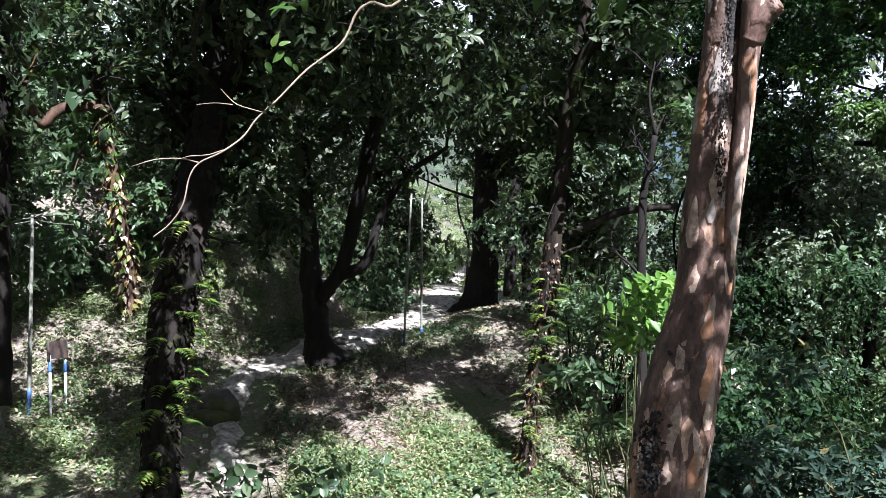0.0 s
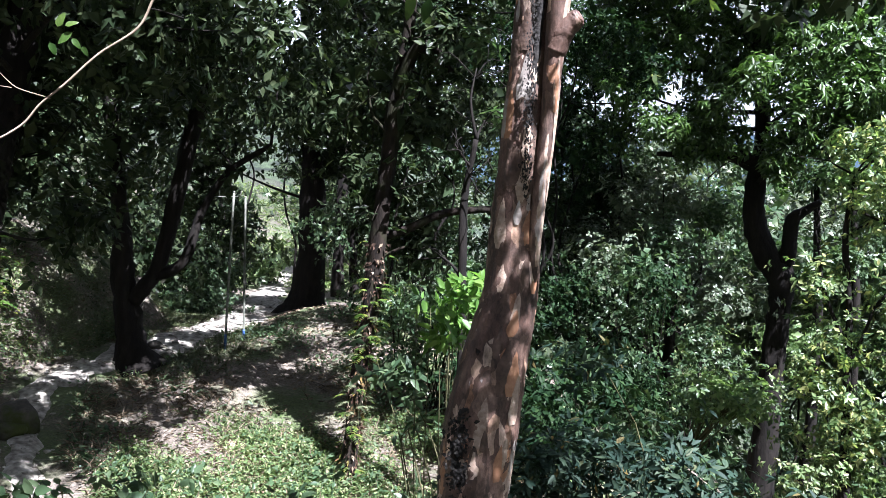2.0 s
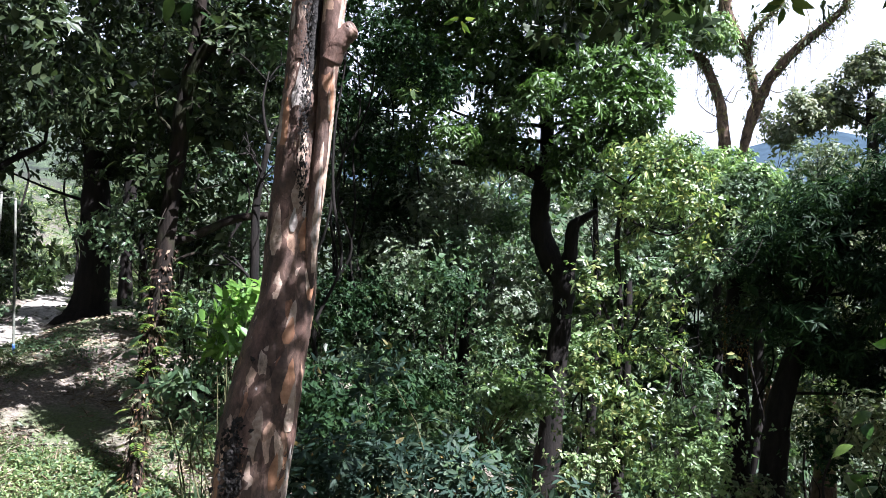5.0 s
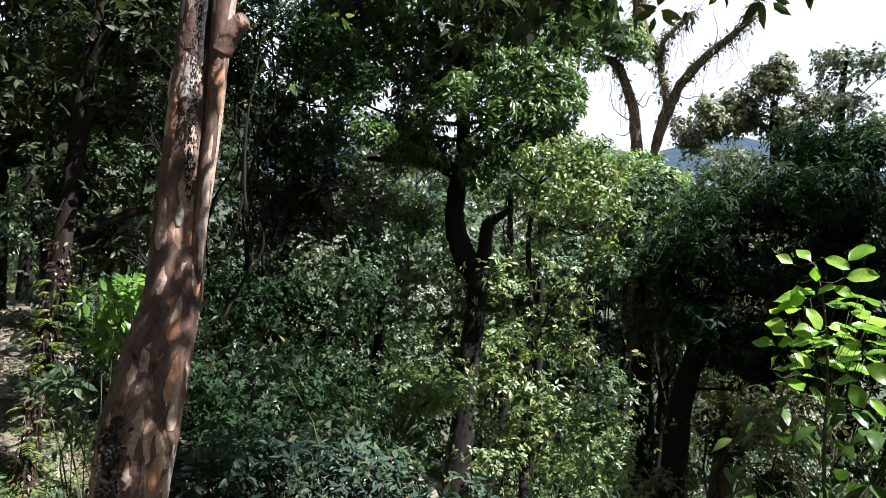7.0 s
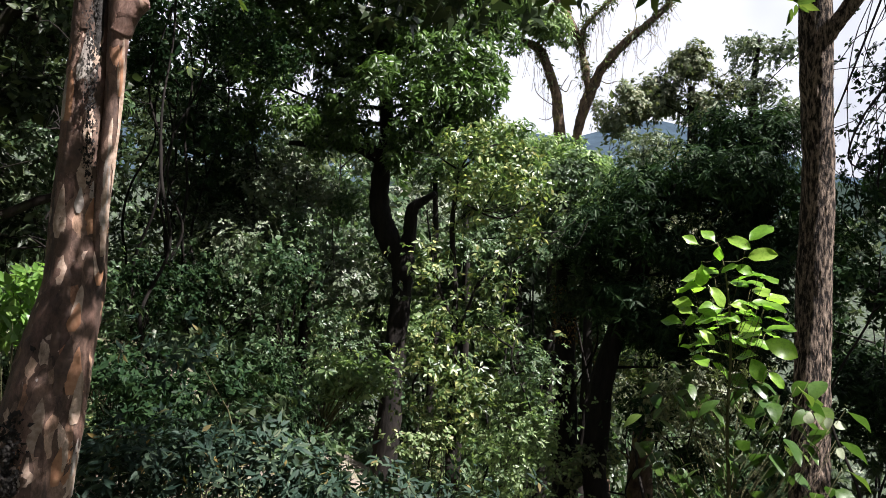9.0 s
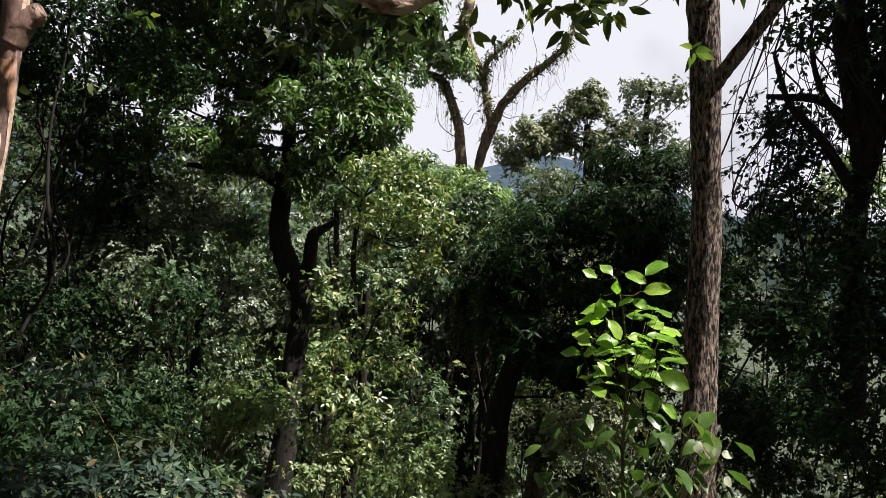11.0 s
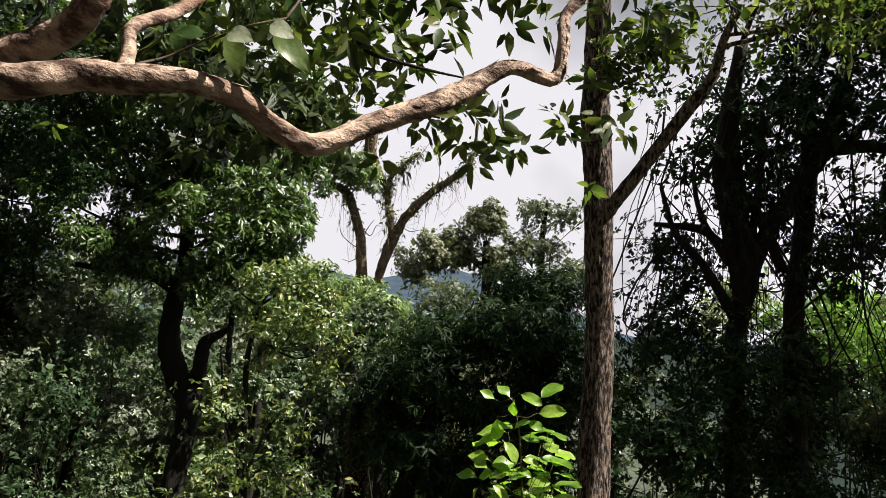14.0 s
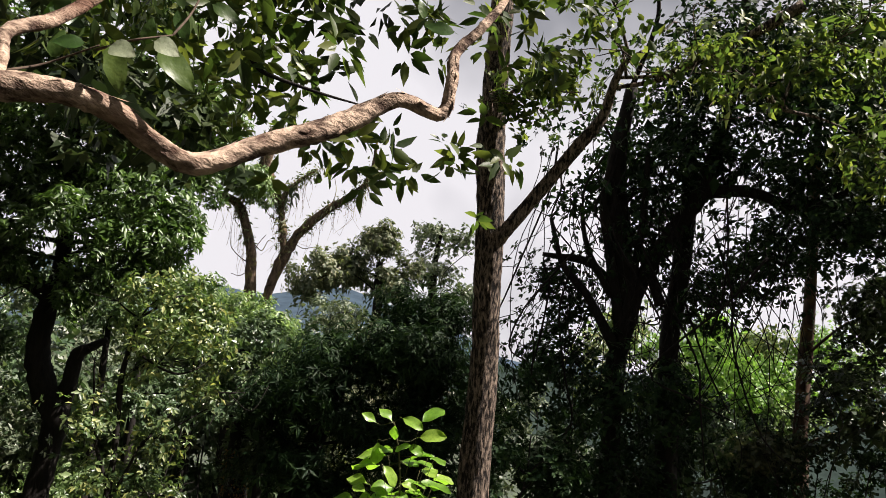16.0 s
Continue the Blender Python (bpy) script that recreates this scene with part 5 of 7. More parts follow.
# the first three leaf masses are added sunward to shade the trunk
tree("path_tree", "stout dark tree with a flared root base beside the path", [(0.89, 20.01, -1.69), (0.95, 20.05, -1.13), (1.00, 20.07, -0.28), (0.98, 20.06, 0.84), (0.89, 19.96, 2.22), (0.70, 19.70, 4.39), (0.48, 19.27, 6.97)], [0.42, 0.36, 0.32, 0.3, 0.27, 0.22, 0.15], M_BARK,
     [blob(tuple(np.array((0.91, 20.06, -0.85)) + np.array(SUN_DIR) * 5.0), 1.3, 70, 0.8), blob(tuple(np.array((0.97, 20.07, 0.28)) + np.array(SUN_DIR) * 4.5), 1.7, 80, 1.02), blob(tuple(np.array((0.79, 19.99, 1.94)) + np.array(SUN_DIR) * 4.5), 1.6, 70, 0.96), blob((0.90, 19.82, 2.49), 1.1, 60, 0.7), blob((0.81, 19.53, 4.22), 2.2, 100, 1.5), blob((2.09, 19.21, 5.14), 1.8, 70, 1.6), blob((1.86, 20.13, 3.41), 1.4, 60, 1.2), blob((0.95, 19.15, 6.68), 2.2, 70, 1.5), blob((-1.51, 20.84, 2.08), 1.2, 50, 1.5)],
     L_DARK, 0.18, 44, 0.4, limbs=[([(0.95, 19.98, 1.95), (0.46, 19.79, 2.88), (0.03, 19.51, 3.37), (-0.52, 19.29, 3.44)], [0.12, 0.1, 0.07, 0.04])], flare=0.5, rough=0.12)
tree("slender_tree", "slim dark straight trunk behind the path tree", [(1.98, 23.88, -1.39), (1.96, 23.92, 0.03), (1.96, 23.85, 1.86), (1.90, 23.64, 4.82)], [0.2, 0.17, 0.16, 0.12], M_BARK, [blob((2.29, 23.82, 1.87), 1.4, 60, 1.6), blob((3.40, 23.99, 3.61), 1.6, 60, 1.8)], L_DARK, 0.18, 44, 0.4)
tree("slender_tree", "slim dark straight trunk behind the path tree", [(2.51, 24.33, -1.39), (2.42, 24.38, 0.05), (2.44, 24.30, 1.92), (2.42, 23.89, 4.89)], [0.15, 0.12, 0.1, 0.08], M_BARK, [blob((2.95, 24.81, 0.76), 1.0, 40, 1.0)], L_DARK, 0.18, 44, 0.4)

T5 = [(1.16, 10.54, -2.92), (1.22, 10.71, -2.22), (1.30, 10.82, -1.48), (1.39, 10.89, -0.73), (1.46, 10.90, 0.11), (1.52, 10.84, 1.10), (1.58, 10.70, 1.99), (1.67, 10.59, 2.86), (1.73, 10.38, 4.11)]
R5 = [0.11, 0.10, 0.10, 0.11, 0.12, 0.11, 0.10, 0.08, 0.05]
# the last three leaf masses are added above the view for shade
t5 = tree("fern_hung_tree", "slender dark tree hung with yellowing ferns along its trunk", T5, R5, M_BARK_MOSS,
          [blob((1.57, 10.85, 0.88), 0.8, 40, 0.7), blob((1.95, 10.66, 1.92), 0.9, 44, 0.8), blob((1.22, 10.92, 2.16), 0.9, 40, 0.8), blob((2.15, 10.41, 2.83), 1.0, 44, 0.6), blob((1.41, 10.52, 3.56), 1.4, 50, 0.8), blob((1.98, 11.23, 0.06), 0.6, 24, 0.5), blob((2.6, 10.4, 5.0), 1.4, 50, 0.7), blob((0.9, 11.4, 5.2), 1.3, 44, 0.7), blob((3.6, 8.4, 5.2), 1.3, 40, 0.7)],
          L_DARK, 0.12, 40, 0.28, limbs=[([(1.59, 10.69, 2.06), (1.73, 10.44, 2.60), (1.98, 10.27, 2.68), (2.20, 10.21, 2.35)], [0.1, 0.09, 0.08, 0.04]), ([(1.49, 10.90, 0.19), (1.91, 10.93, 0.36), (2.36, 10.93, 0.57), (3.09, 10.85, 0.67)], [0.06, 0.06, 0.055, 0.04])], rough=0.16)
fern_part(t5, T5[0:5], R5[0:5], 60, 0.2, L_FROND)
fern_part(t5, T5[1:4], R5[1:4], 40, 0.17, L_OLIVE)


def shaggy(root, pts, radii, n, size, material, name, label):
    ln_, rd_ = smooth_line(pts, radii, 20)
    q = rng.integers(0, len(ln_), n)
    g = rng.uniform(0, 6.283, n)
    o = np.stack([np.cos(g), np.sin(g), 0 * g], 1)
    arr = leaf_arrays(ln_[q] + o * rd_[q][:, None] * rng.uniform(0.9, 1.25, (n, 1)), np.array([0, 0, -0.8]) + o * 0.6 + rng.normal(size=(n, 3)) * 0.35, o + rng.normal(size=(n, 3)) * 0.3, size * (0.6 + 0.9 * rng.random(n)), 0.45)
    tagged(part(name, fast_mesh(name, *arr), material, root, label), kind="stuff")


shaggy(t5, T5[0:5], R5[0:5], 1100, 0.055, M_BARK_RED, "bark_rag_cover", "ragged brown hanging bark and dead fronds")
shaggy(t5, T5[0:5], R5[0:5], 160, 0.06, L_LITTER, "dead_frond_cover", "dry orange-brown dead fronds")
shaggy(t5, T5[0:4], R5[0:4], 170, 0.065, L_FERN, "leaf_tuft_cover", "yellow-green leaf tufts growing on the bark")

tree("sunlit_leaf_tree", "young tree with glossy leaves catching the sun", [(2.32, 9.20, -3.25), (2.30, 9.22, -1.6), (2.24, 9.23, 0.07), (2.23, 9.21, 0.72), (2.31, 9.11, 1.35)], [0.07, 0.06, 0.05, 0.04, 0.03], M_BARK,
     [blob((2.23, 8.98, 0.95), 0.42, 34, 0.45), blob((2.05, 9.08, 1.27), 0.3, 14, 0.25), blob((2.44, 9.14, 1.61), 0.45, 20, 0.4), blob((2.31, 9.26, 2.21), 0.6, 24, 0.5), blob((2.07, 9.78, -0.00), 0.4, 14, 0.4)], L_MID, 0.13, 30, 0.16, 0.38)

# far left
lichen = tree("lichen_tree", "old tree with orange lichen on its sunlit trunk", [(-5.48, 13.71, -2.66), (-5.41, 13.86, -1.91), (-5.41, 13.94, -1.23), (-5.51, 13.95, -0.36), (-5.77, 13.80, 1.08), (-5.96, 13.83, 2.04), (-6.07, 13.72, 3.46)], [0.2, 0.16, 0.15, 0.14, 0.14, 0.12, 0.1], M_BARK_RED,
     [blob((-6.29, 13.54, 1.41), 1.3, 50, 1.2), blob((-5.70, 13.56, 2.95), 1.6, 50, 1.2), blob((-6.98, 13.45, 3.25), 1.8, 60, 1.4), blob((-5.40, 14.64, -0.05), 0.9, 36, 0.9), blob((-6.93, 14.42, -0.12), 1.3, 50, 1.0)], L_MID, 0.16, 40, 0.36,
     limbs=[([(-5.80, 13.78, 2.09), (-6.08, 13.44, 2.08), (-6.39, 13.20, 1.97), (-6.62, 13.13, 1.71), (-6.76, 13.02, 1.97), (-6.98, 12.81, 2.46)], [0.09, 0.09, 0.085, 0.08, 0.07, 0.05])], flare=0.3)
shaggy(lichen, [(-5.41, 13.86, -1.91), (-5.41, 13.94, -1.23), (-5.51, 13.95, -0.36), (-5.77, 13.80, 1.08)], [0.17, 0.16, 0.15, 0.15], 420, 0.12, L_LITTER, "dead_frond_cover", "dry orange-brown fronds on the trunk")
shaggy(lichen, [(-5.41, 13.86, -1.91), (-5.51, 13.95, -0.36), (-5.77, 13.80, 1.08), (-5.96, 13.83, 2.04)], [0.17, 0.16, 0.15, 0.15], 300, 0.14, L_FERN, "leaf_tuft_cover", "yellow-green leaf tufts on the trunk")
tree("left_edge_tree", "dark tree trunk at the edge of the clearing", [(-5.21, 9.46, -2.09), (-5.28, 9.56, -1.31), (-5.35, 9.58, 0.69), (-5.39, 9.45, 2.66), (-5.39, 9.24, 4.21)], [0.2, 0.17, 0.16, 0.15, 0.12], M_BARK,
     [blob((-5.19, 9.51, 1.89), 0.8, 30, 0.9), blob((-4.89, 9.37, 3.05), 1.5, 50, 0.9), blob((-5.45, 10.12, 0.32), 0.6, 20, 0.6), blob((-5.61, 9.37, 1.32), 1.0, 30, 1.4)], L_DARK, 0.12, 40, 0.3)

# ---- valley trees ----
FORK_CROWN = [blob((9.02, 13.9, 3.67), 0.85, 1, 0.72), blob((9.62, 13.5, 3.16), 0.65, 1, 0.55), blob((10.61, 13.27, 3.68), 0.85, 1, 0.95), blob((11.06, 13.12, 4.27), 0.75, 1, 0.9), blob((10.87, 13.22, 3.03), 0.6, 1, 0.51), blob((7.63, 15.0, 2.78), 0.75, 1, 0.6), blob((7.16, 15.61, 3.6), 0.9, 1, 0.77), blob((8.42, 14.82, 3.3), 0.85, 1, 0.72), blob((8.89, 14.91, 4.21), 1.2, 1, 1.1), blob((10.14, 14.04, 4.41), 1.3, 1, 1.1), blob((9.46, 13.88, 2.47), 0.6, 1, 0.51), blob((8.95, 14.54, 2.56), 0.65, 1, 0.55), blob((8.33, 15.05, 2.38), 0.55, 1, 0.5), blob((9.51, 13.92, 1.97), 0.4, 1, 0.45), blob((10.09, 13.75, 2.74), 0.65, 1, 0.55), blob((10.58, 13.51, 2.76), 0.55, 1, 0.47), blob((11.3, 13.31, 2.8), 0.45, 1, 0.38), blob((7.8, 15.81, 4.75), 1.2, 1, 1.2), blob((9.33, 14.52, 5.36), 1.5, 1, 1.4), blob((10.75, 13.81, 5.26), 1.2, 1, 1.2), blob((8.39, 15.46, 5.6), 1.5, 1, 1.4), blob((9.45, 14.19, 6.56), 1.7, 1, 1.5), blob((11.25, 13.47, 6.39), 1.4, 1, 1.3), blob((7.83, 15.59, 7.14), 1.8, 1, 1.6), blob((6.93, 16.31, 5.12), 1.0, 1, 1.0), blob((7.08, 16.24, 2.89), 0.6, 1, 0.51), blob((6.54, 16.2, 6.52), 1.4, 1, 1.3), blob((11.8, 13.47, 5.32), 0.6, 1, 0.7), blob((6.63, 16.46, 4.25), 0.8, 1, 0.8)]
# leaf masses added sunward to darken part of the crown and the trunk
FORK_SHADE = [blob(tuple(np.array(p) + np.array(SUN_DIR) * d), 0.9, 1, 0.6) for p, d in [((7.8, 15.81, 4.75), 4.6), ((8.78, 14.92, 5.15), 4.6), ((6.95, 16.2, 3.86), 4.6), ((8.48, 14.99, 3.93), 4.6), ((10.27, 14.81, -1.10), 4.2), ((9.98, 15.03, 0.63), 3.6)]]
mound_tree("forked_valley_tree", "leaning dark tree forking into limbs with glossy green clumps", [(9.9, 14.80, -5.6), (10.05, 14.84, -3.8), (10.17, 14.86, -2.29), (10.20, 14.83, -1.48), (10.27, 14.84, -0.73), (10.28, 14.85, -0.16), (9.99, 15.03, 0.38), (9.80, 15.12, 1.00), (9.76, 15.08, 1.75), (9.76, 14.92, 2.87), (9.57, 14.89, 4.46), (9.13, 14.75, 6.57), (8.66, 14.27, 9.17)],
     [0.3, 0.27, 0.25, 0.22, 0.22, 0.27, 0.26, 0.22, 0.19, 0.16, 0.14, 0.12, 0.08], M_BARK,
     FORK_CROWN + FORK_SHADE, L_LUSH, 0.145, 0.34, 34, 0.65, limbs=[([(10.31, 14.83, -0.10), (10.32, 14.69, 0.53), (10.28, 14.57, 1.03), (10.45, 14.44, 1.22), (10.62, 14.18, 1.41)], [0.2, 0.15, 0.14, 0.1, 0.06]), ([(9.75, 15.02, 2.25), (9.08, 15.18, 2.31), (8.34, 15.36, 2.30), (7.75, 15.54, 2.31)], [0.12, 0.1, 0.08, 0.05])], sides=14)
yellow = tree("yellow_leaved_tree", "slender tree with broad pale yellow-green leaves", [(8.67, 10.72, -3.71), (8.82, 10.91, -2.62), (8.91, 11.06, -1.49), (8.94, 11.12, -0.52), (8.86, 11.18, 0.56), (8.89, 11.07, 1.55)], [0.09, 0.075, 0.06, 0.05, 0.045, 0.02], M_BARK,
     [blob((8.55, 11.28, 1.82), 0.5, 26, 0.4), blob((9.14, 10.79, 2.05), 0.6, 34, 0.4), blob((9.74, 10.44, 1.89), 0.5, 24, 0.4), blob((10.09, 10.22, 1.23), 0.7, 44, 0.5), blob((10.49, 10.03, 0.57), 0.5, 26, 0.5), blob((10.09, 10.42, 0.25), 0.6, 34, 0.5), blob((9.34, 10.79, 0.89), 0.75, 60, 0.5), blob((8.48, 11.44, 0.84), 0.35, 14, 0.3), blob((8.62, 11.37, -0.15), 0.5, 26, 0.5), blob((9.40, 10.77, -0.29), 0.6, 40, 0.5), blob((9.10, 10.96, -1.09), 0.7, 44, 0.4), blob((9.83, 10.46, -1.23), 0.5, 26, 0.4), blob((8.50, 11.06, -1.87), 0.6, 40, 0.5), blob((9.00, 10.57, -2.38), 0.6, 36, 0.5)],
     L_YELLOW, 0.12, 28, 0.32, 0.48, limbs=[([(8.91, 11.06, -1.49), (9.04, 10.89, -0.89), (9.15, 10.83, -0.49)], [0.035, 0.03, 0.015]), ([(8.90, 11.11, -1.10), (8.61, 11.26, -0.34), (8.49, 11.33, 0.44)], [0.035, 0.03, 0.015])], gaps=True, core=6)
YELLOW_TOP = [blob((8.72, 11.01, 1.93), 0.5, 1, 0.38), blob((9.16, 10.75, 2.15), 0.6, 1, 0.4), blob((9.71, 10.46, 1.82), 0.5, 1, 0.38), blob((10.04, 10.24, 1.2), 0.65, 1, 0.5), blob((9.41, 10.53, 1.35), 0.6, 1, 0.45), blob((8.93, 10.95, 1.25), 0.5, 1, 0.38), blob((9.88, 10.45, 0.56), 0.5, 1, 0.38)]
part("crown", fast_mesh("crown", *mounds(YELLOW_TOP, 0.105, 0.46, 15, 0.35, 40)), L_YELLOW, yellow)
EPI_A = [(21.39, 20.31, -9.87), (22.15, 21.45, -4.20), (22.22, 21.78, 0.36)] + [(21.82, 21.84, 3.90), (21.54, 21.76, 5.54), (21.33, 21.75, 6.35), (20.81, 21.87, 7.53), (20.50, 22.01, 7.92), (19.92, 22.45, 8.15), (19.25, 22.94, 8.34)]
EPI_B = [(22.55, 19.84, -9.88), (22.92, 20.80, -4.17), (22.48, 21.40, -0.03)] + [(22.20, 21.46, 3.92), (22.13, 21.31, 4.94), (22.22, 20.92, 6.15), (22.37, 20.44, 7.14), (22.74, 19.67, 8.08), (23.10, 19.01, 8.65), (23.36, 18.42, 9.23), (23.36, 18.11, 9.84), (23.10, 17.85, 10.87)]
EPI_C = [(22.22, 20.88, 6.25), (21.96, 20.87, 7.14), (21.70, 20.86, 7.92), (21.62, 20.72, 8.49), (21.79, 20.30, 9.04), (22.11, 19.71, 9.58)]
EPI_D = [(21.65, 20.83, 8.11), (21.08, 21.10, 8.88), (20.75, 21.09, 9.63), (20.59, 20.73, 10.71)]
mound_tree("epiphyte_tree", "tall brown tree with moss and one leafy clump", EPI_A, [0.45, 0.36, 0.29, 0.22, 0.20, 0.19, 0.17, 0.15, 0.12, 0.07], M_BARK_EPI,
     [blob((20.08, 21.53, 8.73), 1.25, 1, 0.95), blob((19.73, 22.0, 9.02), 0.9, 1, 0.7), blob((20.5, 21.26, 8.43), 0.85, 1, 0.7), blob((19.46, 22.33, 9.45), 0.8, 1, 0.6)], L_FRESH, 0.18, 0.36, 30)
t9 = tree("epiphyte_tree", "tall bare forked tree draped with moss and epiphytes", EPI_B, [0.42, 0.34, 0.24, 0.19, 0.19, 0.2, 0.17, 0.14, 0.12, 0.1, 0.08, 0.04], M_BARK_EPI, [], L_OLIVE, rough=0.25,
     limbs=[(EPI_C, [0.15, 0.12, 0.11, 0.1, 0.07, 0.04]), (EPI_D, [0.13, 0.2, 0.27, 0.2])])
for tp in [[(21.39, 21.83, 5.84), (21.09, 22.06, 6.04), (20.81, 22.23, 6.34), (20.64, 22.24, 6.84)], [(21.39, 21.74, 6.15), (21.49, 21.50, 6.65), (21.58, 21.32, 6.95)], [(22.29, 20.62, 6.85), (22.60, 20.36, 6.65), (22.84, 20.06, 6.74)], [(22.74, 19.67, 8.08), (22.83, 19.46, 8.36), (22.79, 19.26, 8.91), (22.52, 19.27, 9.55)], [(21.84, 20.86, 7.53), (21.51, 21.16, 7.63), (21.23, 21.32, 7.92)], [(21.80, 20.31, 9.01), (22.01, 19.99, 9.22), (22.13, 19.77, 9.43), (22.24, 19.35, 10.01)], [(21.47, 21.83, 5.54), (21.28, 22.06, 5.33), (21.05, 22.27, 5.37)], [(21.37, 21.65, 6.55), (21.62, 21.46, 6.35), (21.69, 21.28, 6.75), (21.83, 21.14, 6.71)], [(23.10, 19.01, 8.65), (23.30, 18.92, 8.33), (23.44, 18.79, 8.23)]]:
    part("twig", fast_mesh("twig", *tube(tp, [0.02, 0.015, 0.008], 5, 5, 0.2)), M_BARK_EPI, t9)
moss_p = []
for ln in (EPI_B[6:11], EPI_C, EPI_D, EPI_A[5:9]):
    lp, _ = smooth_line(ln, [1] * len(ln), 10)
    for q in lp:
        for r_ in range(14):
            moss_p.append(q + rng.normal(size=3) * 0.13)
moss_p = np.array(moss_p)
part("moss", fast_mesh("moss", *leaf_arrays(moss_p, rng.normal(size=moss_p.shape) + [0, 0, -0.6], rng.normal(size=moss_p.shape), 0.1 + 0.16 * rng.random(len(moss_p)), 0.35)), L_OLIVE, t9, "yellow-green moss tufts on the limbs")
hang = []
for q in moss_p[::15]:
    l = 0.5 + 1.1 * rng.random()
    hang.append(tube([q, q + [rng.normal() * 0.1, rng.normal() * 0.1, -l * 0.5], q + [rng.normal() * 0.2, rng.normal() * 0.2, -l]], [0.007, 0.006, 0.004], 3, 3))
part("hanging_moss", fast_mesh("hanging_moss", *joined(hang)), M_BARK_EPI, t9, "thin hanging strands of moss")

mound_tree("valley_tree", "leafy green tree rising from the valley slope", [(16.41, 18.16, -7.53), (16.61, 18.06, -2.59), (16.41, 18.16, 2.75)], [0.22, 0.17, 0.08], M_BARK, [blob((15.95, 18.37, 3.51), 0.9, 1, 0.6), blob((16.54, 17.92, 3.12), 1.1, 1, 0.8), blob((16.41, 18.16, 2.35), 1.2, 1, 0.9)], L_FRESH, 0.17, 0.4, 16)
mound_tree("valley_tree", "leafy green tree rising from the valley slope", [(17.48, 17.84, -8.09), (17.68, 17.74, -2.84), (17.48, 17.84, 2.81)], [0.22, 0.17, 0.08], M_BARK, [blob((17.83, 18.04, 3.4), 1.0, 1, 0.7), blob((17.94, 17.33, 2.72), 1.2, 1, 0.9), blob((17.48, 17.84, 2.41), 1.1, 1, 0.8)], L_FRESH, 0.17, 0.4, 16)
mound_tree("valley_tree", "leafy green tree rising from the valley slope", [(18.32, 17.07, -8.52), (18.52, 16.97, -3.44), (18.32, 17.07, 2.05)], [0.22, 0.17, 0.08], M_BARK, [blob((18.68, 17.27, 2.77), 1.0, 1, 0.8), blob((18.74, 16.57, 2.12), 1.2, 1, 0.9), blob((18.32, 17.07, 1.65), 1.1, 1, 0.9)], L_FRESH, 0.17, 0.4, 16)
mound_tree("valley_tree", "slope tree with a dense rounded crown", [(9.65, 18.59, -4.12), (9.80, 18.49, -0.98), (9.65, 18.59, 2.16)], [0.16, 0.12, 0.06], M_BARK, [blob((9.65, 18.59, 2.16), 1.1, 1, 0.8)], L_GREY, 0.14, 0.42, 20)
mound_tree("valley_tree", "slope tree with a dense rounded crown", [(12.75, 17.24, -5.73), (12.90, 17.14, -1.65), (12.75, 17.24, 2.44)], [0.16, 0.12, 0.06], M_BARK, [blob((12.75, 17.24, 2.44), 0.9, 1, 0.7)], L_MID, 0.14, 0.42, 20)
mound_tree("valley_tree", "slope tree with a dense rounded crown", [(8.15, 18.75, -3.34), (8.30, 18.65, -0.64), (8.15, 18.75, 2.05)], [0.16, 0.12, 0.06], M_BARK, [blob((8.15, 18.75, 2.05), 1.1, 1, 0.9)], L_DARK, 0.14, 0.42, 20)
mound_tree("valley_tree", "slope tree with a dense rounded crown", [(13.4, 16.76, -6.07), (13.55, 16.66, -1.87), (13.4, 16.76, 2.32)], [0.16, 0.12, 0.06], M_BARK, [blob((13.4, 16.76, 2.32), 1.1, 1, 0.9)], L_FRESH, 0.14, 0.42, 20)
mound_tree("valley_tree", "slope tree with a dense rounded crown", [(8.67, 18.06, -3.61), (8.82, 17.96, -1.41), (8.67, 18.06, 0.79)], [0.16, 0.12, 0.06], M_BARK, [blob((8.67, 18.06, 0.79), 1.1, 1, 0.9)], L_GREY, 0.14, 0.42, 20)
tree("round_crowned_tree", "far tree with a rounded grey-green crown", [(37.14, 27.28, 2.65), (36.82, 27.15, 6.19), (36.22, 26.95, 9.64)], [0.4, 0.3, 0.2], M_BARK, [blob((35.90, 26.94, 10.76), 1.5, 90, 1.2), blob((35.12, 28.52, 9.10), 1.9, 90, 1.4), blob((33.43, 29.24, 8.06), 1.6, 80, 1.5), blob((36.86, 26.37, 8.77), 1.8, 80, 1.2)], L_OLIVE, 0.26, 40, 0.4, gaps=False)
tree("thin_crowned_tree", "far tree with a thin airy crown against the sky", [(40.78, 25.49, 2.88), (40.19, 25.62, 7.04), (39.66, 25.48, 9.95), (39.27, 24.97, 12.46)], [0.4, 0.3, 0.2, 0.08], M_BARK, [blob((39.11, 25.47, 11.94), 1.6, 36, 1.2), blob((40.04, 24.18, 11.57), 1.8, 40, 1.6), blob((39.89, 25.23, 9.65), 2.2, 60, 1.2), blob((40.89, 23.96, 8.73), 2.2, 60, 1.2)], L_GREY, 0.24, 26, 0.42, twigs=14, gaps=False)
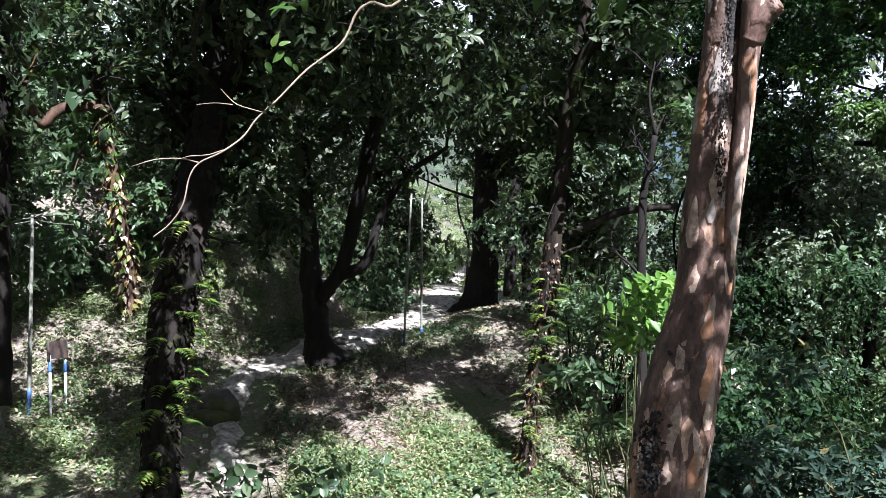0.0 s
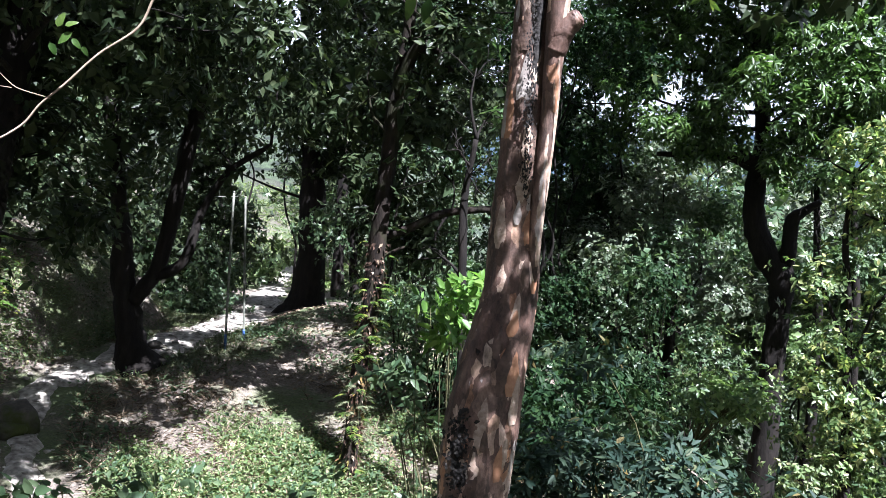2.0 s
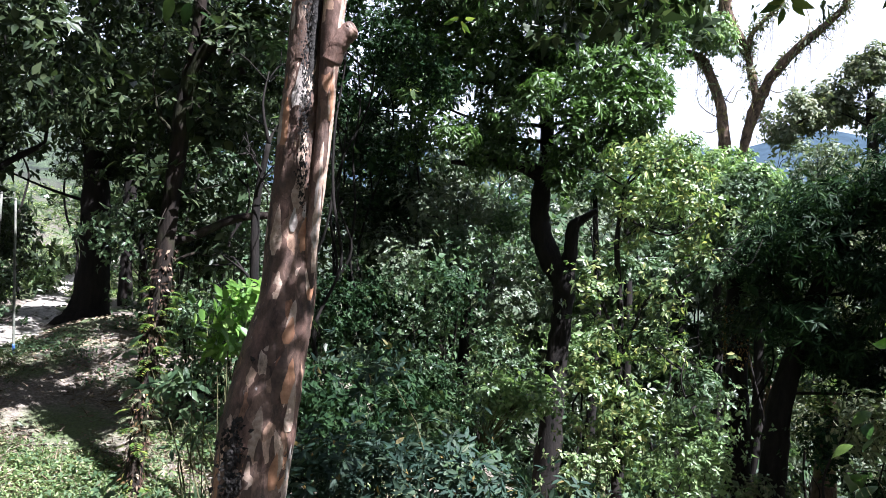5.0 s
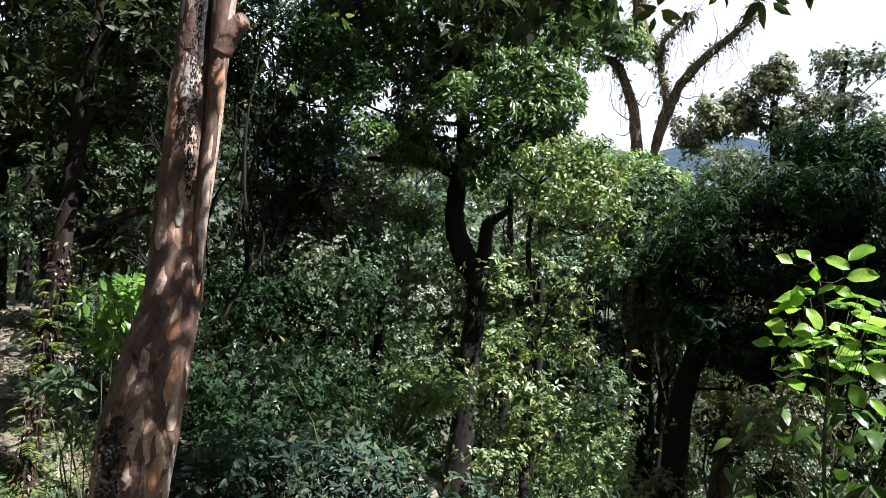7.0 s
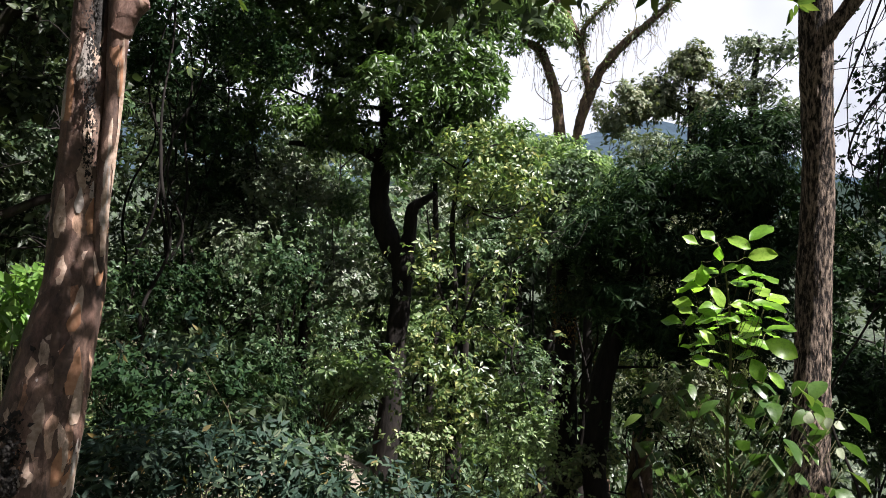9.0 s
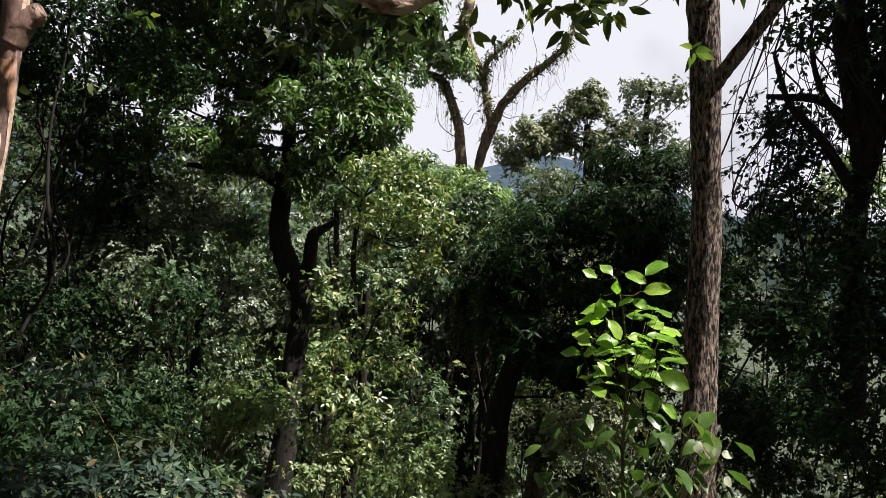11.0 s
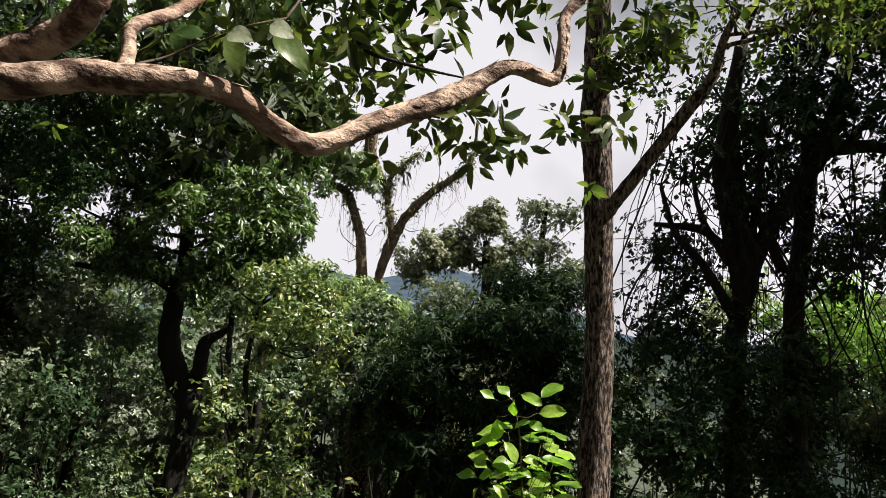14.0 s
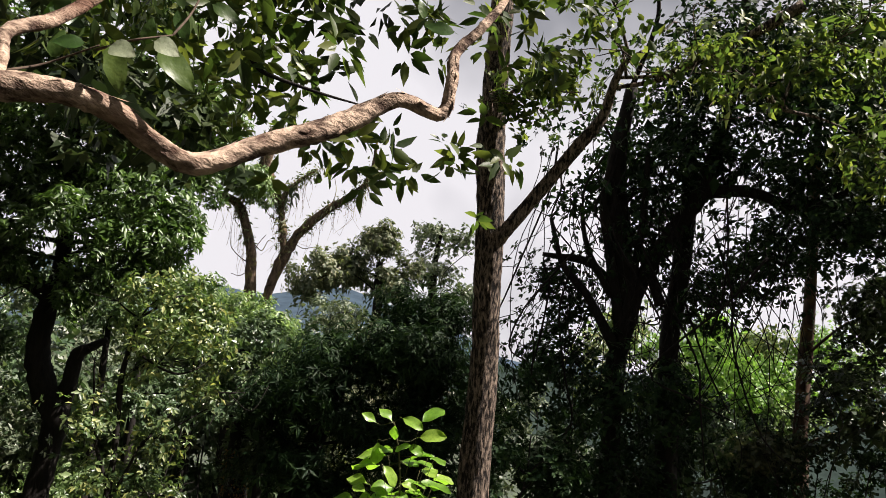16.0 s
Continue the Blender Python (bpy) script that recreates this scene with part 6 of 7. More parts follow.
tree("dense_evergreen", "dense dark evergreen with narrow drooping leaves", [(11.99, 10.32, -4.75), (12.07, 10.59, -3.90), (12.35, 10.73, -2.35), (12.66, 10.59, -1.05), (13.03, 10.19, 0.61), (13.21, 9.78, 2.01)], [0.26, 0.24, 0.22, 0.2, 0.16, 0.08], M_BARK,
     [blob((14.19, 8.92, -1.01), 1.1, 70, 0.9), blob((13.81, 9.33, -2.01), 0.8, 46, 0.7), blob((12.70, 9.94, 0.91), 1.2, 90, 1.0), blob((13.46, 9.12, 1.89), 1.6, 110, 0.9), blob((12.43, 10.28, -0.59), 0.9, 60, 0.7), blob((13.65, 9.39, -0.08), 1.4, 90, 0.9), blob((12.15, 11.06, 0.22), 0.7, 40, 0.9), blob((14.27, 8.39, 1.01), 1.5, 90, 1.1), blob((14.13, 8.69, 2.55), 1.3, 70, 0.6), blob((13.45, 9.92, -1.19), 0.9, 50, 0.5), blob((13.84, 9.20, 1.60), 1.2, 70, 0.8), blob((14.41, 8.66, 0.00), 1.2, 60, 1.0)],
     L_EVER_SHADE, 0.2, 46, 0.3, 0.22, hang=0.7, gaps=False)
MT = [(12.25, 11.50, -5.60), (12.44, 11.75, -4.58), (12.65, 12.02, -3.06), (12.76, 12.18, -1.68), (12.79, 12.26, -0.50), (12.71, 12.32, 0.81), (12.56, 12.34, 1.99)]
mossy = tree("mossy_trunk_tree", "straight dark trunk with orange moss on its sunny side", MT, [0.27, 0.25, 0.24, 0.22, 0.2, 0.16, 0.1], M_BARK, [blob((12.51, 12.23, 1.03), 0.7, 42, 0.56), blob((12.26, 12.50, 0.30), 0.5, 30, 0.4), blob((12.83, 11.93, 0.23), 0.5, 30, 0.4), blob((12.51, 12.12, 1.85), 0.6, 36, 0.48)], L_MID, 0.13, 46, 0.3, sides=16)
shaggy(mossy, MT[3:5], [0.22, 0.21], 420, 0.06, M_MOSS_RUST, "moss_cover", "rust-orange moss on the bark")
T8 = [(7.28, 3.64, -2.14), (7.44, 3.75, -1.28), (7.52, 3.80, -0.33), (7.49, 3.79, 0.88), (7.27, 3.73, 2.12), (7.11, 3.71, 2.92), (7.00, 3.67, 3.45), (6.80, 3.56, 4.35), (6.47, 3.41, 5.92)]
ridged = tree("ridged_bark_tree", "straight brown tree with ridged bark and a rising side limb", T8, [0.18, 0.155, 0.15, 0.14, 0.14, 0.135, 0.13, 0.12, 0.08], M_BARK_RIDGE,
     [blob((6.69, 2.91, 3.56), 0.5, 26, 0.3), blob((6.52, 3.27, 3.29), 0.25, 12, 0.2), blob((7.07, 2.37, 3.95), 0.8, 18, 0.4), blob((7.53, 1.74, 3.89), 0.9, 24, 0.4), blob((7.97, 1.17, 3.72), 0.9, 20, 0.5), blob((6.89, 2.59, 4.86), 1.6, 34, 0.7), blob((7.87, 0.48, 4.11), 0.9, 26, 0.6), blob((8.48, 0.36, 3.27), 0.6, 14, 0.5), blob((7.77, 1.20, 3.67), 0.6, 10, 0.4)],
     L_THIN, 0.09, 28, 0.26, 0.46, full=True, limbs=[([(7.26, 3.69, 2.06), (7.33, 3.52, 2.30), (7.45, 3.23, 2.74), (7.57, 2.94, 3.19), (7.64, 2.74, 3.48), (7.54, 2.59, 3.80), (7.49, 2.46, 3.99), (7.50, 2.30, 4.08)], [0.09, 0.075, 0.07, 0.07, 0.055, 0.04, 0.03, 0.02]), ([(7.55, 2.63, 3.75), (7.67, 2.19, 3.83), (7.62, 1.76, 3.94), (7.54, 1.26, 4.08), (7.50, 0.80, 4.28)], [0.02, 0.028, 0.035, 0.045, 0.06]),
                                         ([(7.52, 2.59, 3.85), (7.58, 2.11, 3.83), (7.63, 1.66, 3.97), (7.89, 1.07, 3.45)], [0.02, 0.02, 0.018, 0.01])], sides=24, rough=0.09, twigs=8)
rp_l, rp_r = smooth_line(T8[:7], [0.18, 0.155, 0.15, 0.14, 0.135, 0.125, 0.115], 20)
ki = rng.integers(0, len(rp_l), 900)
aa = rng.uniform(0, 6.283, 900)
od = np.stack([np.cos(aa), np.sin(aa), 0 * aa], 1)
tagged(part("bark_ridge_cover", fast_mesh("bark_ridge_cover", *leaf_arrays(rp_l[ki] + od * rp_r[ki][:, None] * 1.0, od * 0.07 + np.array([0, 0, 1.0]) * rng.choice([-1, 1], (900, 1)), od, 0.06 + 0.14 * rng.random(900), 0.22, False, -0.25, 0.03)), M_BARK_RIDGE, ridged, "raised plates of ridged bark"), kind="stuff")
tree("snag", "mossy broken trunk below the slope", [(13.44, 10.60, -6.04), (13.73, 10.87, -4.80), (13.97, 11.01, -3.66), (14.21, 11.09, -2.26)], [0.3, 0.27, 0.22, 0.14], M_BARK_EPI, [blob((14.13, 11.18, -2.27), 0.5, 26, 0.5), blob((13.33, 11.64, -3.97), 0.7, 30, 0.6)], L_YELLOW, 0.11, 36, 0.26)

# ---- tangle of vines and dark trees at the end of the turn ----
VT = [(14.33, 4.84, -1.65), (14.36, 4.91, 1.20), (14.26, 4.68, 2.61), (14.20, 4.29, 3.53), (14.14, 3.74, 4.33), (14.08, 3.39, 4.81), (13.71, 2.77, 6.60), (12.99, 2.37, 8.60)]
VINE_LOW = [blob((13.71, 4.50, 4.88), 1.0, 44, 0.8), blob((13.28, 5.63, 4.83), 0.9, 30, 0.8), blob((13.97, 3.00, 5.36), 1.1, 50, 0.9), blob((13.21, 3.14, 6.96), 2.0, 100, 1.0), blob((12.97, 5.05, 6.18), 1.1, 50, 0.9), blob((14.16, 1.49, 6.09), 1.6, 80, 1.2), blob((14.35, 1.95, 4.88), 0.9, 34, 0.6), blob((12.19, 3.86, 8.28), 2.2, 80, 0.9), blob((14.72, 0.97, 4.04), 1.0, 60, 1.0)]
VINE_TOP = [blob((13.97, 5.72, 1.93), 0.7, 40, 1.0), blob((14.35, 4.96, 1.19), 1.0, 60, 1.2), blob((13.99, 4.01, 6.02), 1.6, 80, 1.0), blob((14.01, 2.09, 6.95), 1.6, 80, 1.0), blob((15.11, 2.73, 3.60), 0.9, 40, 0.5), blob((14.20, 5.91, 3.24), 0.7, 34, 0.6), blob((14.35, 4.36, 4.10), 0.8, 40, 0.6), blob((15.15, 3.42, 3.20), 0.8, 40, 0.6), blob((15.17, 2.27, 4.12), 0.7, 34, 0.5)]
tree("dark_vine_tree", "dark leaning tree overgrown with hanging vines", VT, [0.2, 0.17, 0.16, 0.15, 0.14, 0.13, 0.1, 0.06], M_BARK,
     VINE_LOW + VINE_TOP, L_EVER_SHADE, 0.12, 46, 0.62, 0.5,
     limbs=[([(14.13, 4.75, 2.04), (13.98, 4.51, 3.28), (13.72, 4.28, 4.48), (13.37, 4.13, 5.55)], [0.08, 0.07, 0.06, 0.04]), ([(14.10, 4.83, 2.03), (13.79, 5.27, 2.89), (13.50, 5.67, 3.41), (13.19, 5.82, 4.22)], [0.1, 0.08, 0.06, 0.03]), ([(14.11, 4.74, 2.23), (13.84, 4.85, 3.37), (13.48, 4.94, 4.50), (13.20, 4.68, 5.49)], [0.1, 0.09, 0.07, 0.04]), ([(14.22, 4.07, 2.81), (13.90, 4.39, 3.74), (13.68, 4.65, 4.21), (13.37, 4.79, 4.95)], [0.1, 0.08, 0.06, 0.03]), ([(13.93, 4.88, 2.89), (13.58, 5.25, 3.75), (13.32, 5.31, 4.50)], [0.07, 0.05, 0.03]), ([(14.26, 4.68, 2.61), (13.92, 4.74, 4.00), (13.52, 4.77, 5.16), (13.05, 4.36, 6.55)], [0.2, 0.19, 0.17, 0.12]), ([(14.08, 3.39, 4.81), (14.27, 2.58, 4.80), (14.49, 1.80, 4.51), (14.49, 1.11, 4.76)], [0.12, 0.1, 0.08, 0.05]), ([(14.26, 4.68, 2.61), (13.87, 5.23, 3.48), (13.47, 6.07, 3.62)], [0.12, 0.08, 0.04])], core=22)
tree("dark_vine_tree", "dark upright trunk overgrown with hanging vines", [(15.21, 4.09, -1.59), (15.26, 4.19, 0.72), (15.11, 4.15, 2.35), (14.99, 3.99, 3.28), (14.75, 3.81, 4.40), (14.28, 3.62, 5.87)], [0.2, 0.19, 0.18, 0.19, 0.15, 0.1], M_BARK, [blob((14.90, 3.90, 1.11), 0.9, 40, 1.0)], L_EVER_SHADE, 0.13, 34, 0.3, 0.5)
tree("thin_dark_tree", "thin straight dark trunk on the slope", [(19.03, 2.56, -1.60), (19.10, 2.54, -0.28), (19.04, 2.44, 1.81), (18.83, 2.28, 3.47), (18.41, 2.12, 5.35), (17.39, 1.87, 8.12)], [0.19, 0.17, 0.15, 0.13, 0.1, 0.07], M_BARK_RED, [blob((18.24, 1.45, 6.12), 1.5, 70, 1.4), blob((17.97, 0.87, 3.32), 1.0, 60, 1.3), blob((18.22, 1.12, 1.15), 1.3, 80, 1.2), blob((17.12, 1.62, 8.72), 2.2, 90, 1.4)], L_DARK, 0.15, 40, 0.35, gaps=False)
vines = []
for k in range(120):
    e = np.array((13.78, 4.19, 4.35))
    right = np.array([0.2, -0.98, 0.0])
    p0 = e + right * rng.uniform(-2.25, 2.75) + np.array([0, 0, rng.uniform(-1.4, 1.5)]) + rng.normal(size=3) * [0.5, 0.5, 0]
    ln = rng.uniform(1.2, 4.2)
    dr = rng.normal() * 0.9
    p2 = p0 + right * dr + [0, 0, -ln]
    p1 = (p0 + p2) / 2 + right * rng.normal() * 0.5 + [0, 0, -rng.random() * 0.6]
    vines.append(tube([p0, p0 * 0.6 + p1 * 0.4 + rng.normal(size=3) * 0.15, p1, p1 * 0.5 + p2 * 0.5 + rng.normal(size=3) * 0.2, p2], [0.009, 0.008, 0.008, 0.007, 0.004] if rng.random() < 0.85 else [0.022, 0.02, 0.018, 0.016, 0.01], 5, 4))
tagged(part("vine_tangle", fast_mesh("vine_tangle", *joined(vines)), M_BARK), "tangle of bare hanging vines and creepers", "vines", kind="stuff")

# ---- shrubs ----
def bush(base, blobs, mat, label, name="shrub", **kw):
    return shrub(name, label, base, blobs, mat, **kw)


bush((2.13, 4.01, -2.10), [blob((1.78, 4.48, -1.24), 0.45, 40, 0.28), blob((2.36, 4.33, -1.36), 0.5, 44, 0.25), blob((2.88, 4.14, -1.46), 0.5, 44, 0.25), blob((3.26, 3.96, -1.59), 0.4, 30, 0.2), blob((1.97, 4.21, -1.51), 0.5, 44, 0.25), blob((2.58, 3.99, -1.65), 0.5, 40, 0.25), blob((1.96, 4.55, -0.59), 0.14, 9, 0.14), blob((1.51, 4.42, -1.33), 0.35, 26, 0.3), blob((2.24, 4.44, -1.14), 0.35, 24, 0.12), blob((3.43, 3.83, -1.60), 0.25, 12, 0.12)],
     L_BLUE, "spreading shrub with narrow blue-green leaves", leaf=0.068, per=35, spread=0.17, ratio=0.32, full=True, flat=0.35, hang=0.2, stem=0.008, tilt=0.35)
bush((1.08, 4.27, -3.3), [blob((1.03, 4.17, -0.17), 0.2, 16, 0.1), blob((1.14, 4.14, -0.11), 0.13, 9, 0.08), blob((0.92, 4.17, -0.36), 0.18, 12, 0.07), blob((1.10, 4.24, -0.33), 0.14, 6, 0.08), blob((0.84, 4.2, -0.28), 0.1, 4, 0.05)],
     L_LIMEY, "young bush with bright fresh green leaves", leaf=0.078, per=14, spread=0.07, ratio=0.36, full=True, flat=0.5, stem=0.005)
bush((1.04, 4.42, -1.85), [blob((0.90, 4.74, -0.83), 0.22, 12, 0.25), blob((1.09, 4.65, -1.07), 0.25, 14, 0.3), blob((0.94, 4.63, -1.30), 0.25, 14, 0.2), blob((0.79, 4.88, -0.73), 0.15, 6, 0.1)], L_MID, "thin saplings with sparse long leaves", leaf=0.09, per=7, spread=0.1, ratio=0.36, full=True, stem=0.006)
bush((-0.86, 5.07, -2.21), [blob((-1.11, 5.27, -1.53), 0.16, 7, 0.08), blob((-0.78, 5.32, -1.57), 0.2, 9, 0.09), blob((-0.61, 5.45, -1.56), 0.12, 5, 0.06), blob((-1.45, 5.18, -1.56), 0.2, 7, 0.08), blob((0.12, 5.44, -1.70), 0.15, 5, 0.05), blob((-0.98, 5.23, -1.74), 0.3, 12, 0.1)], L_MID, "low bush with broad pale green leaves", leaf=0.1, per=7, spread=0.13, ratio=0.5, full=True, stem=0.008)
bush((7.90, 14.05, -3.63), [blob((8.57, 13.35, -2.43), 0.6, 44, 0.45), blob((8.00, 13.69, -2.36), 0.5, 30, 0.4)], L_FRESH, "sunlit bush with bright leaves below the forked tree", leaf=0.18, per=24, spread=0.25, ratio=0.45)
def under(c, r, m, lab):
    """A bush, or a young tree where its leaves are high above the slope."""
    gz = float(ground_z(c[0], c[1]))
    d = math.hypot(c[0], c[1])
    lf = 0.06 + 0.0024 * d
    masses = []
    for k in range(3):
        o = rng.normal(size=3) * [0.55 * r, 0.55 * r, 0.4 * r]
        masses.append(blob(tuple(np.array(c) + o), r * rng.uniform(0.45, 0.75), int(10 + 13 * r), r * rng.uniform(0.4, 0.6)))
    if c[2] - gz > 2.0 + r:
        lean = rng.normal(size=2) * 0.7
        way_ = [(c[0] + lean[0] * (1 - f) + rng.normal() * 0.16 * (f < 1), c[1] + lean[1] * (1 - f) + rng.normal() * 0.16 * (f < 1), (gz - 0.1) * (1 - f) + (c[2] + 0.4 * r) * f) for f in (0, 0.15, 0.3, 0.45, 0.6, 0.75, 0.9, 1)]
        tree("understorey_tree", lab.replace("bush", "young tree"), way_,
             [0.014 + 0.0012 * d, 0.012 + 0.0008 * d, 0.01], M_BARK, masses, m, lf, 42, 0.3, 0.52, sides=8, twigs=3)
    else:
        masses.append(blob((c[0], c[1], max(gz + 0.3, c[2] - 1.3 * r)), r * 0.9, int(12 + 14 * r), r * 0.6))
        bush((c[0], c[1], min(gz, c[2] - r)), masses, m, lab, leaf=lf, per=42, spread=0.28, ratio=0.52, stem=0.012, core=24, stem_m=M_BARK_MOSS)


# leaf materials are picked bright or dark to paint each bush sunlit or shaded
under((3.27, 9.34, -1.59), 0.45, L_EVER_SHADE, "dark shaded bush under the trees")
under((3.60, 8.68, -1.58), 0.45, L_EVER_SHADE, "dark shaded bush under the trees")
under((3.36, 10.87, -1.77), 0.5, L_EVER_SHADE, "dark shaded bush under the trees")
under((14.56, 4.45, -0.38), 0.9, L_EVER_SHADE, "dark shaded bush under the trees")
under((16.69, 4.31, -0.46), 1.0, L_EVER_SHADE, "dark shaded bush under the trees")
under((12.69, 3.78, -0.99), 0.9, L_EVER_SHADE, "dark shaded bush under the trees")
under((13.72, 3.62, -1.66), 1.0, L_EVER_SHADE, "dark shaded bush under the trees")
under((11.55, 3.82, -1.60), 0.8, L_EVER_SHADE, "dark shaded bush under the trees")
under((11.20, 4.96, -0.04), 0.9, L_EVER_SHADE, "dark shaded bush under the trees")
under((7.22, 14.81, -1.03), 1.3, L_MID, "green leafy undergrowth bush on the slope")
under((9.18, 16.67, -0.08), 1.4, L_GREY, "grey-green creeper-covered bush on the slope")
under((8.41, 16.46, 1.18), 1.2, L_GREY, "grey-green creeper-covered bush on the slope")
under((6.62, 14.97, -2.06), 0.7, L_EVER_SHADE, "dark shaded bush under the trees")
under((8.28, 14.79, -1.60), 0.9, L_MID, "green leafy undergrowth bush on the slope")
under((5.92, 15.90, -0.67), 1.3, L_EVER_SHADE, "dark shaded bush under the trees")
under((4.80, 15.20, -0.88), 0.9, L_EVER_SHADE, "dark shaded bush under the trees")
under((7.49, 17.45, 0.34), 1.4, L_DARK, "dark shaded bush under the trees")
under((11.16, 18.96, -1.29), 1.5, L_WEED, "pale green bush further down the slope")
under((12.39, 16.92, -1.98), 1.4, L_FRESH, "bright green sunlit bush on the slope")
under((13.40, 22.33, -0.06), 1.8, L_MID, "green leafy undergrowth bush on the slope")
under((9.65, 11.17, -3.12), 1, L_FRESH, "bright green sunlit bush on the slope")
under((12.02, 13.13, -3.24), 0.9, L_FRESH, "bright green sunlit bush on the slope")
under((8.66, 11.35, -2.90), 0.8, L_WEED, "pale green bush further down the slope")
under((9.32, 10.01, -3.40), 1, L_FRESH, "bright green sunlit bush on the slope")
under((15.53, 12.30, -3.65), 1.0, L_OLIVE, "olive green bush on the valley slope")
under((12.94, 10.54, -3.86), 1, L_OLIVE, "olive green bush on the valley slope")
under((6.79, 13.19, -2.34), 0.7, L_EVER_SHADE, "dark shaded bush under the trees")
under((6.34, 18.93, 0.54), 1.6, L_EVER_SHADE, "dark shaded bush under the trees")
under((7.61, 19.47, 1.92), 1.6, L_DARK, "dark shaded bush under the trees")
under((6.22, 18.85, 2.16), 1.5, L_EVER_SHADE, "dark shaded bush under the trees")
under((7.94, 18.30, -1.29), 1.5, L_MID, "green leafy undergrowth bush on the slope")
under((17.36, 16.69, 1.43), 0.7, L_FRESH, "bright green sunlit bush on the slope")
under((17.44, 17.96, 1.96), 1.0, L_FRESH, "bright green sunlit bush on the slope")
under((18.37, 19.67, 3.19), 0.9, L_FRESH, "bright green sunlit bush on the slope")
under((13.30, 15.06, 0.15), 1.0, L_MID, "green leafy undergrowth bush on the slope")
under((-1.97, 19.82, -1.79), 0.8, L_MID, "green leafy undergrowth bush on the slope")
under((-1.40, 20.94, -0.69), 1.2, L_MID, "green leafy undergrowth bush on the slope")
under((-1.52, 21.94, 0.50), 1.0, L_DARK, "dark shaded bush under the trees")
under((-0.02, 29.99, -0.80), 0.4, L_FRESH, "bright green sunlit bush on the slope")
under((-8.12, 16.03, -1.05), 1.4, L_MID, "green leafy undergrowth bush on the slope")
under((-7.02, 15.40, -1.62), 0.9, L_MID, "green leafy undergrowth bush on the slope")
under((-7.38, 14.07, -1.92), 0.6, L_FRESH, "bright green sunlit bush on the slope")
under((-7.43, 17.49, -0.11), 1.3, L_MID, "green leafy undergrowth bush on the slope")
under((2.35, 15.83, -0.05), 1.1, L_MID, "green leafy undergrowth bush on the slope")
under((3.35, 17.68, 0.35), 1.2, L_GREY, "grey-green creeper-covered bush on the slope")
under((2.71, 12.70, -0.62), 0.7, L_MID, "green leafy undergrowth bush on the slope")
under((2.28, 13.77, -1.09), 0.6, L_MID, "green leafy undergrowth bush on the slope")
under((5.23, 23.41, 0.82), 1.8, L_GREY, "grey-green creeper-covered bush on the slope")
under((3.10, 25.81, 0.25), 1.4, L_GREY, "grey-green creeper-covered bush on the slope")
under((6.09, 16.97, 0.62), 1.5, L_GREY, "grey-green creeper-covered bush on the slope")
# green bush given the near-black leaf so that it looks shaded
under((6.96, 16.65, -0.34), 1.0, L_EVER_SHADE, "green leafy undergrowth bush on the slope")
under((7.95, 18.29, 2.00), 1.6, L_MID, "green leafy undergrowth bush on the slope")
under((9.25, 17.74, 1.37), 1.3, L_GREY, "grey-green creeper-covered bush on the slope")
under((7.97, 16.20, -0.03), 1.2, L_MID, "green leafy undergrowth bush on the slope")
under((4.37, 19.54, 0.14), 1.4, L_MID, "green leafy undergrowth bush on the slope")
under((3.90, 21.67, 0.11), 1.4, L_GREY, "grey-green creeper-covered bush on the slope")
under((6.91, 17.39, 3.56), 1.7, L_EVER_SHADE, "dark shaded bush under the trees")
under((7.22, 16.96, 4.81), 1.7, L_EVER_SHADE, "dark shaded bush under the trees")
under((5.88, 15.28, 4.72), 1.4, L_EVER_SHADE, "dark shaded bush under the trees")
under((3.10, 13.59, 1.55), 1.1, L_MID, "green leafy undergrowth bush on the slope")
under((2.59, 14.46, 3.12), 1.3, L_DARK, "dark shaded bush under the trees")
under((3.09, 14.14, 4.03), 1.4, L_EVER_SHADE, "dark shaded bush under the trees")
under((20.50, 8.28, 2.21), 1.6, L_EVER_SHADE, "dark shaded bush under the trees")
# the glow of backlit leaves is put in by these brighter leaf materials
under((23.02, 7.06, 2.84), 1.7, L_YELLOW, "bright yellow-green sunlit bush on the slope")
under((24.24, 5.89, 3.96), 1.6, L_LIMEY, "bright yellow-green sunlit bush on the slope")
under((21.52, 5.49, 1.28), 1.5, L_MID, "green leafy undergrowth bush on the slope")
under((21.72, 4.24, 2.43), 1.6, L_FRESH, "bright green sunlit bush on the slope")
under((17.24, 5.90, 0.27), 1.3, L_EVER_SHADE, "dark shaded bush under the trees")
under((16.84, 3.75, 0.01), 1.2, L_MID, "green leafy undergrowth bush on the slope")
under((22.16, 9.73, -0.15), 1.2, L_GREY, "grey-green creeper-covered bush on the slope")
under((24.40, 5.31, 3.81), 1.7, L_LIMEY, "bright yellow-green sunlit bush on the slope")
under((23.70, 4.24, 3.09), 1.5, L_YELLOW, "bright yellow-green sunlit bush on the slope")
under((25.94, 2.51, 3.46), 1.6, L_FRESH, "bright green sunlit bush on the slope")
under((19.85, 3.98, 0.78), 1.4, L_MID, "green leafy undergrowth bush on the slope")
under((17.04, 2.76, 0.32), 1, L_OLIVE, "olive green bush on the valley slope")
under((16.52, 4.89, 0.53), 1, L_EVER_SHADE, "dark shaded bush under the trees")
under((27.41, 12.50, 2.07), 1.2, L_GREY, "grey-green creeper-covered bush on the slope")
under((22.15, 9.74, 0.11), 1.2, L_MID, "green leafy undergrowth bush on the slope")
under((9.61, 10.23, -1.56), 0.8, L_MID, "green leafy undergrowth bush on the slope")
